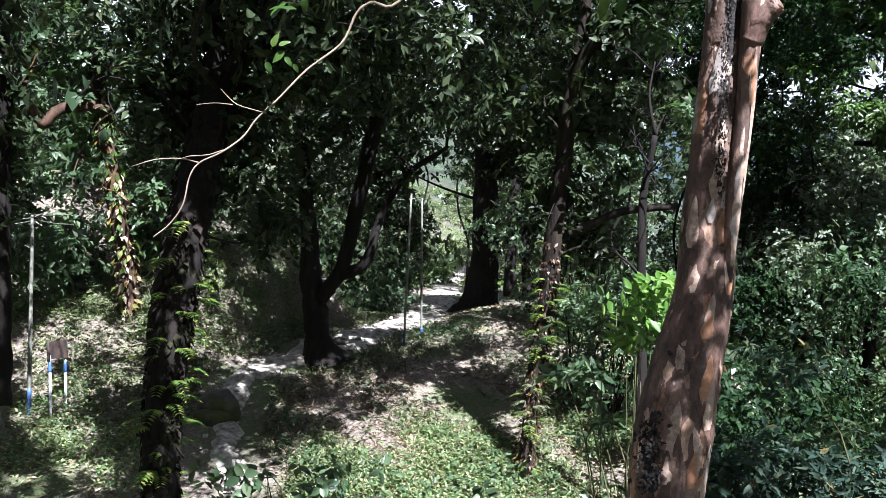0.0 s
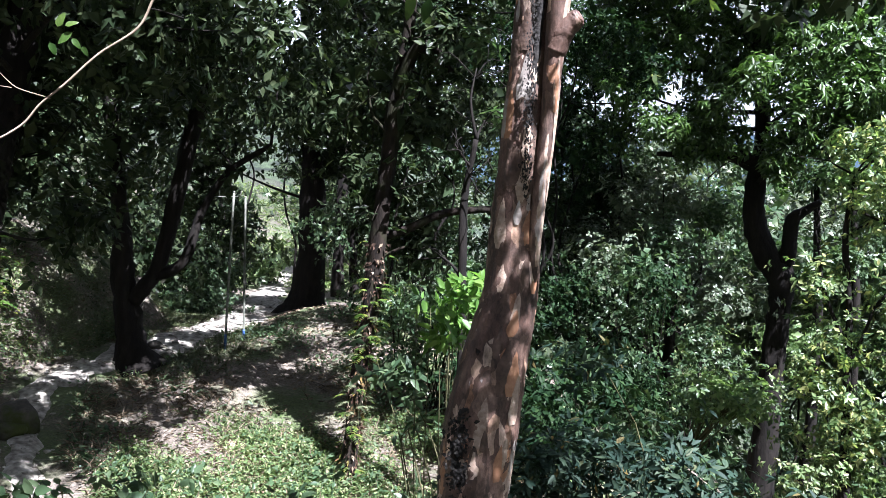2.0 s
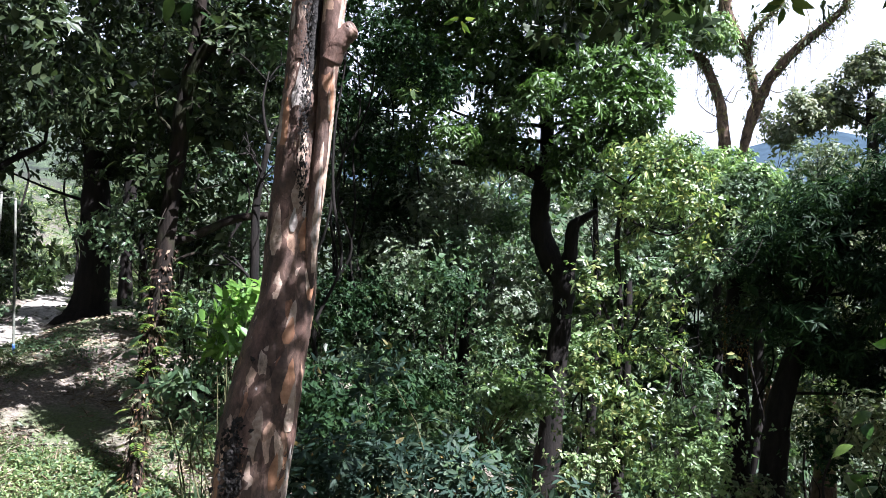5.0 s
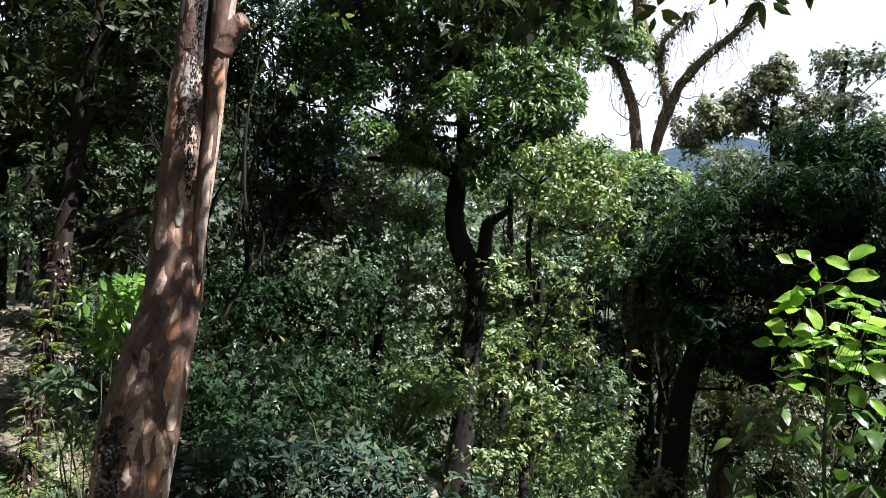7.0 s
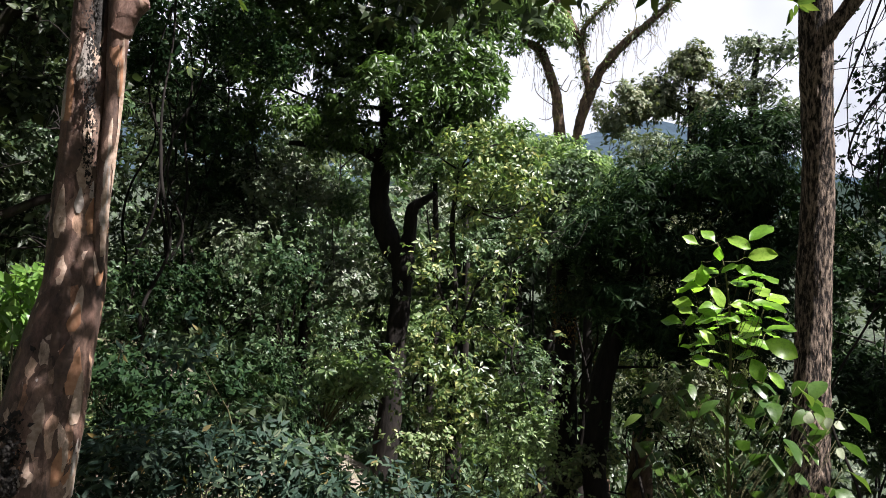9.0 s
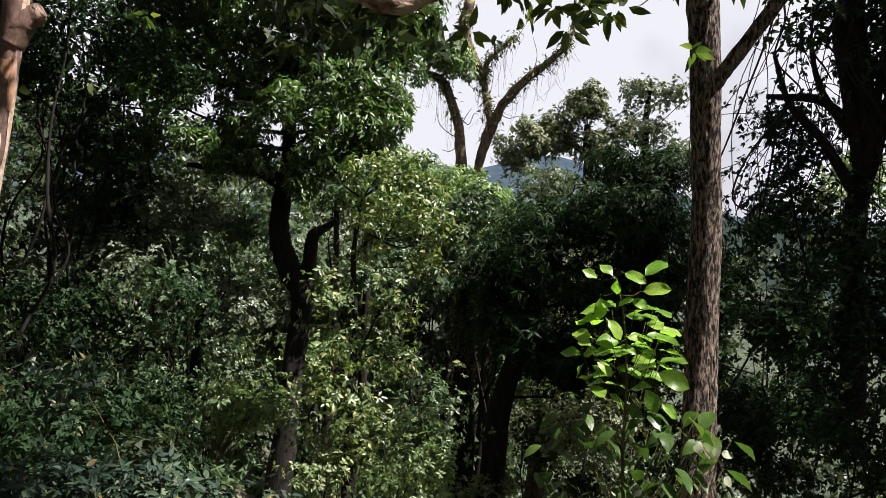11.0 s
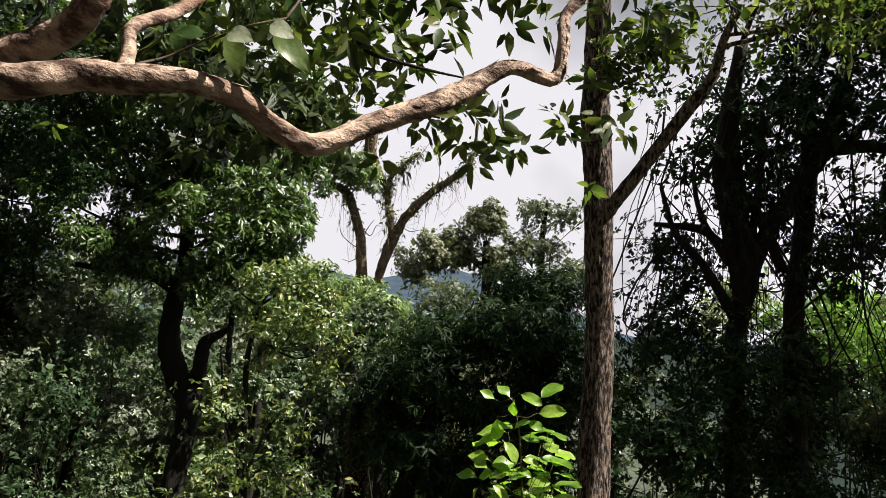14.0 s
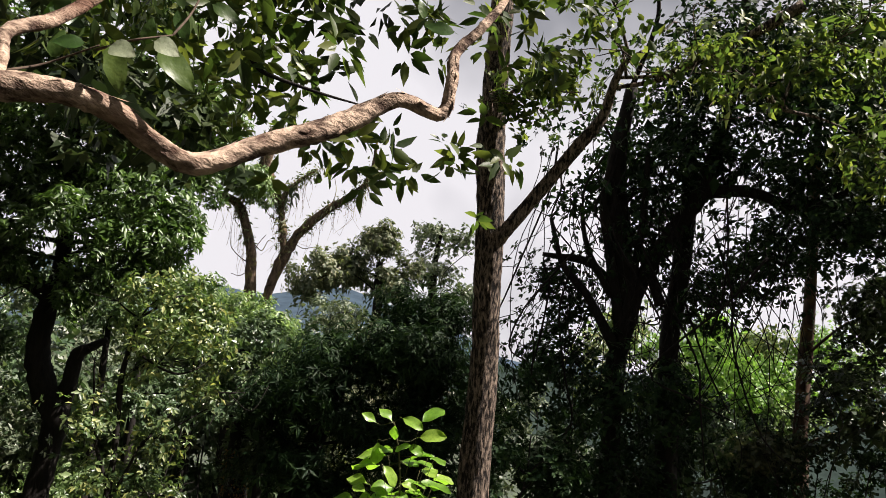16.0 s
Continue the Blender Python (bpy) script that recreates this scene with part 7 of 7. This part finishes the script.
under((9.72, 7.16, -1.63), 0.8, L_OLIVE, "olive green bush on the valley slope")
under((14.78, 6.56, -1.60), 1, L_EVER_SHADE, "dark shaded bush under the trees")
under((12.73, 11.51, 0.06), 1, L_DARK, "dark shaded bush under the trees")

under((19.13, 20.26, 3.69), 1.0, L_FRESH, "bright green sunlit bush on the slope")
under((18.45, 18.31, 2.58), 1.0, L_FRESH, "bright green sunlit bush on the slope")
under((29.68, 26.49, 5.35), 2.0, L_GREY, "grey-green creeper-covered bush on the slope")
under((29.15, 24.07, 5.10), 1.9, L_GREY, "grey-green creeper-covered bush on the slope")
under((31.62, 24.21, 5.12), 2.0, L_OLIVE, "olive green bush on the valley slope")
under((23.89, 22.64, 3.74), 1.3, L_GREY, "grey-green creeper-covered bush on the slope")
under((18.36, 15.55, 1.96), 1.3, L_MID, "green leafy undergrowth bush on the slope")
under((18.52, 23.55, 2.63), 1.5, L_GREY, "grey-green creeper-covered bush on the slope")
under((15.74, 21.99, 1.19), 1.2, L_GREY, "grey-green creeper-covered bush on the slope")
under((-1.11, 27.61, 4.52), 1.7, L_DARK, "dark shaded bush under the trees")
under((-2.09, 27.46, 5.03), 1.7, L_DARK, "dark shaded bush under the trees")
under((-0.02, 27.73, 3.91), 1.2, L_DARK, "dark shaded bush under the trees")

under((19.86, 3.88, 1.01), 1.4, L_EVER_SHADE, "dark shaded bush under the trees")
under((18.00, 3.07, -0.01), 1.2, L_EVER_SHADE, "dark shaded bush under the trees")

for p, r_ in [((5.82, 17.57, 4.17), 1.5), ((5.68, 16.35, 4.88), 1.5), ((5.98, 18.76, 3.33), 1.3), ((6.95, 18.17, 4.61), 1.3)]:
    under(p, r_, L_DARK, "dark shaded bush under the trees")

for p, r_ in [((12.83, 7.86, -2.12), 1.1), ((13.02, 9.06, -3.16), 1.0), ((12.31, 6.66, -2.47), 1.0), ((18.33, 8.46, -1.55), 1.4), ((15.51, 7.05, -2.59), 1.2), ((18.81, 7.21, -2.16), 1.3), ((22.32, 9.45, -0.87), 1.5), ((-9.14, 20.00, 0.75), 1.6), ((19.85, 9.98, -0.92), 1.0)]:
    under(p, r_, L_EVER_SHADE, "dark shaded bush under the trees")

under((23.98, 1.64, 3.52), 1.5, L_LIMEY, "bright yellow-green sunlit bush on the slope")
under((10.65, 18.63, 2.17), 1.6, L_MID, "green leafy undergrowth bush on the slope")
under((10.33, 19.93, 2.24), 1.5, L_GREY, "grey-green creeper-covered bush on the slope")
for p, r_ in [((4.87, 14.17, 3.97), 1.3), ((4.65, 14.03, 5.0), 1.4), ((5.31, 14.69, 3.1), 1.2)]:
    under(p, r_, L_EVER_SHADE, "dark shaded bush under the trees")
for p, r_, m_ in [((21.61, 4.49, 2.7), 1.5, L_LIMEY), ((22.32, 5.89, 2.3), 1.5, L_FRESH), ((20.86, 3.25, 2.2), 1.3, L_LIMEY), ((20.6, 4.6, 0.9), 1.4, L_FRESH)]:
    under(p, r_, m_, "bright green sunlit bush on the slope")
under((18.16, 2.02, -0.00), 1.2, L_EVER_SHADE, "dark shaded bush under the trees")
under((18.26, 1.05, 0.21), 1.2, L_EVER_SHADE, "dark shaded bush under the trees")

# ---- broad-leaved sapling in the sun ----
def sapling(name, label, stem_pts, r, leaf_list, parent_mat):
    root = thing(name, label, "sapling", stem_pts[0])
    part("stem", fast_mesh("stem", *tube(stem_pts, r, 8, 5)), M_STEM, root)
    line, _ = smooth_line(stem_pts, r, 8)
    for at, v, up, sc, mat, me in leaf_list:
        j = int(np.argmin(np.linalg.norm(line - np.array(at), axis=1)))
        far_ = float(np.linalg.norm(line[j] - np.array(at)))
        if far_ > 0.16:
            j = int(np.argmin(np.abs(line[:, 2] - (at[2] - 0.25 - far_ * 0.9))))
        mid_ = line[j] * 0.35 + np.array(at) * 0.65 - [0, 0, 0.12 * far_]
        part("stalk", fast_mesh("stalk", *tube([line[j], mid_, at], [0.0018, 0.0016, 0.0014], 5, 3)), M_STEM, root)
        put_leaf(me, mat, root, at, v, up, sc)
    return root


SAP = [(4.11, 2.25, -2.22), (4.30, 2.44, -1.44), (4.35, 2.52, -0.87), (4.40, 2.55, -0.44), (4.40, 2.59, -0.06), (4.37, 2.64, 0.17)]
VIEW_R = np.array([0.5, -0.866, 0.0])   # along the sapling's sunny face
TOWARD = np.array([-0.866, -0.5, 0.0])
lv = []
S0 = np.array(SAP[4])
UPPER = [(-0.15, 0.21, -0.09, 0.05, 0.70), (-0.06, 0.22, -0.08, 0.09, 0.78), (-0.04, 0.22, -0.01, -0.10, 0.65), (-0.02, 0.26, 0.14, -0.05, 0.99), (0.10, 0.23, 0.12, 0.12, 1.13), (0.08, 0.15, 0.17, 0.03, 1.14), (-0.14, 0.12, 0.01, -0.14, 0.96), (-0.04, 0.05, 0.07, 0.06, 0.65), (0.03, 0.10, 0.08, -0.02, 0.57), (-0.09, -0.01, 0.10, -0.10, 0.93), (0.08, 0.01, 0.11, 0.00, 0.76), (0.02, -0.11, 0.10, -0.02, 0.69), (0.10, -0.10, 0.21, -0.02, 1.39), (-0.17, -0.15, -0.14, 0.04, 0.96)]
MIDDLE = [(-0.16, -0.19, -0.09, 0.05, 0.65), (-0.22, -0.25, -0.15, 0.02, 1.00), (-0.22, -0.29, -0.07, -0.09, 0.73), (-0.12, -0.21, -0.12, -0.01, 0.79), (-0.02, -0.17, 0.08, -0.03, 0.56), (-0.14, -0.26, 0.10, -0.06, 0.79), (0.03, -0.27, 0.14, 0.05, 0.98), (0.19, -0.26, 0.16, 0.05, 1.15), (0.19, -0.30, 0.18, -0.05, 1.27), (-0.05, -0.29, -0.09, -0.00, 0.60), (-0.08, -0.45, 0.11, -0.09, 0.97), (0.14, -0.39, 0.08, -0.12, 0.94), (0.23, -0.46, 0.09, -0.08, 0.80), (0.01, -0.30, 0.11, -0.03, 0.76)]
# place across and up, direction across and up, size
for ax, az, vx, vz, sc in UPPER + MIDDLE:
    a = S0 + VIEW_R * ax + np.array([0, 0, az]) + TOWARD * rng.uniform(-0.12, 0.16)
    v = VIEW_R * vx + np.array([0, 0, vz]) + TOWARD * rng.uniform(-0.06, 0.06)
    lv.append((tuple(a), tuple(v), (rng.normal() * 0.4 - 0.6, rng.normal() * 0.4 - 0.4, 0.8), max(0.75, sc * 1.08), L_LIME, LEAF_WIDE if rng.random() < 0.6 else LEAF_WIDE_B))
for k in range(46):
    a = S0 + VIEW_R * rng.uniform(-0.19, 0.22) + np.array([0, 0, rng.uniform(-0.45, 0.08)]) + TOWARD * rng.uniform(-0.25, 0.1)
    an = rng.uniform(0, 6.28)
    lv.append((tuple(a), (math.cos(an), math.sin(an), 0.0), (rng.normal() * 0.3 - 0.3, rng.normal() * 0.3 - 0.3, 1.0), rng.uniform(0.75, 1.2), L_LIME, LEAF_WIDE))
# lower leaves take the dark leaf, which paints them as shaded
for k in range(170):
    a = S0 + VIEW_R * rng.uniform(-0.43, 0.63) + np.array([0, 0, rng.uniform(-1.57, -0.48)]) + TOWARD * rng.uniform(-0.3, 0.2)
    an = rng.uniform(0, 6.28)
    v = (math.cos(an), math.sin(an), -0.35)
    lv.append((tuple(a), v, (rng.normal() * 0.3, rng.normal() * 0.3, 1.0), rng.uniform(0.7, 1.15), L_BROAD, LEAF_DARKL))
for ax, az, vx, vz in [(0.44, -0.74, 0.02, 0.10), (0.53, -0.68, 0.02, -0.05), (0.56, -0.72, 0.15, 0.00), (0.15, -0.96, -0.21, -0.01), (0.58, -0.84, 0.09, -0.08)]:
    a = S0 + VIEW_R * ax + np.array([0, 0, az]) + TOWARD * 0.1
    lv.append((tuple(a), tuple(VIEW_R * vx + np.array([0, 0, vz])), (-0.6, -0.6, 0.8), 1.0, L_PALE, LEAF_PALE))
sapling("broad_leaved_sapling", "sapling with broad lime green leaves lit by the sun", SAP, [0.012, 0.011, 0.009, 0.007, 0.005, 0.003], lv, None)

# ---- poles, board and boulders ----
M_STEEL = plain_mat("weathered_steel", (0.07, 0.075, 0.06), (0.17, 0.17, 0.14), 14.0, 0.6, 0.0)
M_BLUE = plain_mat("blue_paint", (0.03, 0.07, 0.19), (0.06, 0.13, 0.3), 10.0, 0.5)
M_RUST = plain_mat("rusty_board", (0.014, 0.01, 0.009), (0.055, 0.032, 0.025), 8.0, 0.75)
M_WHITE = plain_mat("chalky_paint", (0.5, 0.52, 0.55), (0.72, 0.74, 0.76), 12.0, 0.6)


def pole(label, foot, top, r, blue=0.35, wires=()):
    f, t = np.array(foot, float), np.array(top, float)
    root = thing("pole", label, "pole", tuple(f), "poles beside the path")
    gz = float(ground_z(f[0], f[1]))
    f[2] = min(f[2], gz) - 0.05
    part("shaft", fast_mesh("shaft", *tube([f, (f + t) / 2, t], [r, r, r * 0.92], 14, 6, 0.01)), M_STEEL, root)
    k = blue / np.linalg.norm(t - f)
    if blue:
        part("painted_base", fast_mesh("painted_base", *tube([f, f + (t - f) * k * 0.5, f + (t - f) * k], [r * 1.12] * 3, 14, 4, 0.0)), M_BLUE, root, "blue painted lower end")
    part("cap", fast_mesh("cap", *tube([t, t + [0, 0, 0.02], t + [0, 0, 0.04]], [r * 1.1, r * 1.1, r * 0.5], 12, 2)), M_STEEL, root)
    for a, b in wires:
        a, b = np.array(a), np.array(b)
        part("wire", fast_mesh("wire", *tube([a, (a + b) / 2 + [0, 0, -0.02], b], [0.008] * 3, 6, 4)), M_STEEL, root)
    return root


pole("steel pole with a blue base and wires at its top", (-5.77, 11.40, -2.39), (-5.92, 11.57, 0.17), 0.026, 0.42, [((-5.92, 11.57, 0.15), (-5.86, 12.72, 0.10)), ((-6.00, 11.53, 0.22), (-5.88, 12.70, 0.26)), ((-5.92, 11.57, 0.12), (-6.27, 10.82, 0.00)), ((-5.99, 11.43, 0.14), (-5.85, 11.72, 0.24))])
pole("thin steel pole among the bushes", (-6.84, 14.93, -1.57), (-6.91, 14.98, 0.24), 0.03, 0)
pole("tall steel pole with a blue base beside the path", (-0.70, 15.24, -1.77), (-0.68, 15.32, 0.95), 0.022, 0.32, [((-1.08, 15.34, 0.86), (-0.50, 15.56, 0.92))])
pole("tall steel pole standing on the path edge", (-0.39, 15.81, -1.69), (-0.49, 15.87, 0.89), 0.022, 0.25)
pole("short white pipe standing in the ground", (-5.68, 10.53, -2.36), (-5.69, 10.59, -2.09), 0.03, 0)


def quad_box(a, b, c, d, depth):
    """A slab through four corners, with thickness along its normal."""
    P4 = np.array([a, b, c, d], float)
    n = unit(np.cross(P4[1] - P4[0], P4[3] - P4[0]))
    V8 = np.vstack([P4 - n * depth / 2, P4 + n * depth / 2])
    return V8, np.zeros((0, 3)), np.array([[3, 2, 1, 0], [4, 5, 6, 7], [0, 1, 5, 4], [1, 2, 6, 5], [2, 3, 7, 6], [3, 0, 4, 7]])


board = thing("notice_board", "dark rusty board on two pale legs", "sign board", (-5.39, 11.46, -2.46))
part("panel", fast_mesh("panel", *quad_box((-5.52, 11.40, -1.82), (-5.45, 11.77, -1.85), (-5.49, 11.79, -1.59), (-5.55, 11.42, -1.58), 0.04), smooth=False), M_RUST, board)
for a, b in [((-5.51, 11.38, -1.85), (-5.55, 11.41, -1.55)), ((-5.45, 11.79, -1.88), (-5.49, 11.81, -1.57))]:
    part("edge_strip", fast_mesh("edge_strip", *tube([a, (np.array(a) + np.array(b)) / 2, b], [0.022] * 3, 6, 2)), M_RUST, board)
for a, b in [((-5.43, 11.33, -2.44), (-5.52, 11.41, -1.77)), ((-5.38, 11.68, -2.49), (-5.47, 11.77, -1.82))]:
    part("leg", fast_mesh("leg", *tube([np.array(a) - [0, 0, 0.2], (np.array(a) + np.array(b)) / 2, b], [0.02] * 3, 10, 3)), M_WHITE, board)
    part("foot_band", fast_mesh("foot_band", *tube([np.array(a) * 0.35 + np.array(b) * 0.65, np.array(a) * 0.25 + np.array(b) * 0.75, np.array(a) * 0.12 + np.array(b) * 0.88], [0.023] * 3, 10, 2)), M_BLUE, board, "blue painted band")
for c, r, sq in [((-3.24, 11.97, -2.26), 0.34, 0.75), ((-3.28, 11.72, -2.39), 0.25, 0.6), ((-1.89, 14.96, -1.89), 0.16, 0.6), ((0.54, 21.97, -1.02), 0.2, 0.5)]:
    c = (c[0], c[1], float(ground_z(c[0], c[1])) + r * sq * 0.5)
    tagged(part("boulder", fast_mesh("boulder", *rock_arrays(c, r, int(r * 1000), sq)), M_ROCK), "dark mossy boulder beside the footpath", "boulder", "boulders by the path")

# ---- ground plants and litter ----
def scatter(n, x0, x1, y0, y1, keep):
    p = np.stack([rng.uniform(x0, x1, n), rng.uniform(y0, y1, n)], 1)
    v = np.sin(p[:, 0] * 0.9 + 1.7) * np.sin(p[:, 1] * 0.8 + 0.4) + 0.6 * np.sin(p[:, 0] * 2.3 + p[:, 1] * 1.7) + 0.4 * rng.normal(size=n)
    dp = np.min(np.linalg.norm(p[:, None] - pl[None, ::2, :2], axis=2), axis=1)
    p = p[(v > keep) & (dp > 0.55)]
    return np.column_stack([p, ground_z(p[:, 0], p[:, 1])])


def weeds(name, label, pts, per, leaf, mat, height, ratio=0.5):
    k = len(pts)
    off = rng.normal(size=(k, per, 3)) * [0.07, 0.07, 0]
    hh = height * rng.random((k, per))
    pos = (pts[:, None] + off + hh[..., None] * np.array([0, 0, 1.0])).reshape(-1, 3)
    way = off.reshape(-1, 3) * 8 + rng.normal(size=pos.shape) * 0.4 + [0, 0, 0.15]
    arr = leaf_arrays(pos, way, np.array([0, 0, 1.0]) + rng.normal(size=pos.shape) * 0.3, leaf * (0.6 + 0.8 * rng.random(len(pos))), ratio)
    tagged(part(name, fast_mesh(name, *arr), mat), label, "plants", kind="stuff")


weeds("ground_cover", "low bright green weeds covering the clearing", scatter(12000, -1.8, 4.2, 8.0, 12.6, -0.15), 6, 0.06, L_WEED, 0.12)
weeds("ground_cover", "broad-leaved weeds standing in the clearing", scatter(520, -2.0, 4.2, 8.0, 13.4, 0.0), 7, 0.1, L_MID, 0.22)
weeds("dry_grass", "thin pale dry grass on the clearing", scatter(2600, -3.0, 4.2, 8.0, 14.0, -0.6), 7, 0.16, L_LITTER, 0.06, 0.07)
weeds("ground_cover", "low green weeds on the shaded slope", scatter(9000, -9, 5, 7.0, 17.0, 0.25), 6, 0.075, L_MID, 0.14)
weeds("ground_cover", "pale weeds round the board", scatter(4500, -9, -3.6, 9.0, 15.0, -0.6), 7, 0.06, L_WEED, 0.13)
weeds("bank_moss", "yellow-green moss and grass on the bank", scatter(8000, -6.2, -0.2, 13.8, 19.0, -0.75), 8, 0.075, L_OLIVE, 0.08, 0.25)
weeds("grass", "short sunlit grass on the far slope", scatter(3000, -3, 6, 28.0, 55.0, -0.8), 6, 0.28, L_WEED, 0.2, 0.2)
lt = scatter(26000, -9, 5, 6.5, 20.0, -0.9)
tagged(part("leaf_litter", fast_mesh("leaf_litter", *leaf_arrays(lt + [0, 0, 0.015], rng.normal(size=lt.shape) * [1, 1, 0.15], np.array([0, 0, 1.0]) + rng.normal(size=lt.shape) * 0.35, 0.06 + 0.06 * rng.random(len(lt)), 0.5)), L_LITTER), "dry brown fallen leaves on the forest floor", "leaf litter", kind="stuff")


# ---- woods behind ----
def woods(name, label, az0, az1, d0, d1, z0, z1, n, leaf, mat, r=1.6, per=30, gap=None, margin=0.12):
    B = []
    for k in range(n):
        a, d = radians(rng.uniform(az0, az1)), rng.uniform(d0, d1)
        if gap and gap[0] < math.degrees(a) < gap[1]:
            continue
        x, y = math.sin(a) * d, math.cos(a) * d
        z = float(ground_z(x, y)) + rng.uniform(z0, z1)
        B.append(blob((x, y, z), r * rng.uniform(0.6, 1.3), 16, r * rng.uniform(0.6, 1.0)))
    tagged(part(name, fast_mesh(name, *foliage(B, int(per * 1.2), 0.22 * r + 0.1, leaf * 0.95, 0.6, None, core=14, margin=margin)), mat), label, "woods", kind="stuff")


def slope_cover(name, label, n, x0, x1, y0, y1, mat, leaf, r):
    B = []
    for k in range(n):
        x, y = rng.uniform(x0, x1), rng.uniform(y0, y1)
        if x < 3.4 + 0.1 * y or math.hypot(x - 1, y - 1) < 5.2:
            continue
        B.append(blob((x, y, float(ground_z(x, y)) + 0.35 * r), r * rng.uniform(0.6, 1.5), 9, r * rng.uniform(0.4, 0.9)))
    tagged(part(name, fast_mesh(name, *foliage(B, 28, 0.22, leaf, 0.6, None, core=4)), mat), label, "undergrowth", kind="stuff")


slope_cover("slope_undergrowth", "green undergrowth covering the valley slope", 230, 4, 34, 0, 32, L_MID, 0.17, 0.9)
# darker copy of the same cover, its shade put into the leaf colour
slope_cover("slope_undergrowth", "dark shaded undergrowth covering the valley slope", 230, 4, 30, -6, 30, L_DARK, 0.16, 0.9)
woods("woods", "dark undergrowth behind the bank", -42, -4, 20, 28, -0.3, 3.0, 60, 0.16, L_DARK, 1.2, 34)
woods("woods", "green undergrowth on the hillside", -40, -3, 28, 36, -0.3, 3.5, 60, 0.2, L_MID, 1.5, 30)
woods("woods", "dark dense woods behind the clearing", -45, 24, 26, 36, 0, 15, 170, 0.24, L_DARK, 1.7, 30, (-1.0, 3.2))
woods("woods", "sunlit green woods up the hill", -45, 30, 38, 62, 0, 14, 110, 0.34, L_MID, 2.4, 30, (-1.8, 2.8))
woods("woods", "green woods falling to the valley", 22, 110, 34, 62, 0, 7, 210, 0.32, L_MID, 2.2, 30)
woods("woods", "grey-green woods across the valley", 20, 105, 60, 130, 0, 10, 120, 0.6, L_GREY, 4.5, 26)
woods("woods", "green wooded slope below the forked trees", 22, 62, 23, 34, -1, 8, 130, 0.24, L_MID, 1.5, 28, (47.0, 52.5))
# the haze on these woods is only the grey of the leaf colour
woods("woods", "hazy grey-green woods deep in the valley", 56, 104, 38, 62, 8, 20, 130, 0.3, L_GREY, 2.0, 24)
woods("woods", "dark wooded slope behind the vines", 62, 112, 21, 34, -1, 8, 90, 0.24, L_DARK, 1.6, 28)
# never in view: added to cut the sky light from behind
woods("woods", "unseen dark woods added behind the viewpoint to block sky light", 115, 315, 9, 26, 0, 15, 190, 0.5, L_DARK, 2.4, 18, None, 0.9)
woods("woods", "mixed woods on the far side of the gully", 26, 62, 34, 46, 3, 14, 110, 0.3, L_GREY, 1.9, 26)
for az0_, az1_, mat_, lab_ in [(31, 43, L_GREY, "grey-green thicket behind the forked tree"), (40, 50, L_MID, "green thicket behind the yellow-leaved tree"), (50, 58, L_OLIVE, "olive thicket beyond the evergreen")]:
    thick = []
    for k in range(48):
        az_, d_, e_ = radians(rng.uniform(az0_, az1_)), rng.uniform(25, 34), radians(rng.uniform(-6.0, 3.7))
        thick.append(blob((math.sin(az_) * d_, math.cos(az_) * d_, d_ * math.tan(e_)), rng.uniform(0.8, 1.5), 16, rng.uniform(0.6, 1.0)))
    tagged(part("thicket", fast_mesh("thicket", *foliage(thick, 35, 0.42, 0.2, 0.6, None, core=12, gaps=False)), mat_), lab_, "thicket", kind="stuff")
# leaf masses added overhead, mostly out of view, to block sun and sky
canopy = []
for k in range(80):
    az_, d_ = radians(rng.uniform(-60, 16)), rng.uniform(8, 24)
    canopy.append(blob((math.sin(az_) * d_, math.cos(az_) * d_, 1.2 + 0.46 * d_ + rng.uniform(0.5, 3.5)), rng.uniform(0.9, 1.7), 14, rng.uniform(0.5, 0.9)))
# further masses sunward of the undergrowth that is meant to stay dark
for p in [(4.26, 13.23, -1.33), (2.94, 11.54, -0.84), (4.63, 11.97, -1.90), (5.58, 16.03, -0.22)]:
    canopy.append(blob(tuple(np.array(p) + np.array(SUN_DIR) * 7.0), 1.3, 26, 0.7))
for k in range(75):
    az_, d_ = radians(rng.uniform(16, 376)), 9.5 * math.sqrt(rng.uniform(0.03, 1.0))
    if 20 < math.degrees(az_) < 100 and d_ > 3.5:
        continue
    canopy.append(blob((math.sin(az_) * d_, math.cos(az_) * d_, 5.2 + 0.22 * d_ + rng.uniform(0.0, 2.5)), rng.uniform(1.0, 1.6), 16, rng.uniform(0.4, 0.7)))
tagged(part("shade_canopy", fast_mesh("shade_canopy", *foliage(canopy, 28, 0.45, 0.26, 0.55, None, core=10, margin=0.5)), L_DARK), "high dark leaf canopy added overhead to shade the clearing", "woods", kind="stuff")
# added tree, mostly out of view, whose crown blocks the sun
tree("shade_tree", "tall dark tree added beyond the view to shade the slope", [(18.0, -5.0, -9.5), (17.5, -4.5, -3.0), (16.8, -3.5, 3.0), (16.5, -3.0, 8.0)], [0.35, 0.3, 0.24, 0.1], M_BARK,
     [blob((15.0, -1.0, 6.0), 2.2, 70, 1.4), blob((17.0, -3.0, 8.5), 2.4, 80, 1.5), blob((13.5, -4.0, 7.0), 2.2, 70, 1.4), blob((19.0, 0.0, 8.0), 2.4, 80, 1.5), blob((12.0, -1.5, 8.0), 2.0, 60, 1.2), blob((15.2, 0.2, 10.0), 2.2, 90, 1.2), blob((16.8, -0.8, 8.2), 2.0, 70, 1.2), blob((16.5, -0.6, 6.0), 1.8, 60, 1.2)], L_DARK, 0.2, 40, 0.36)
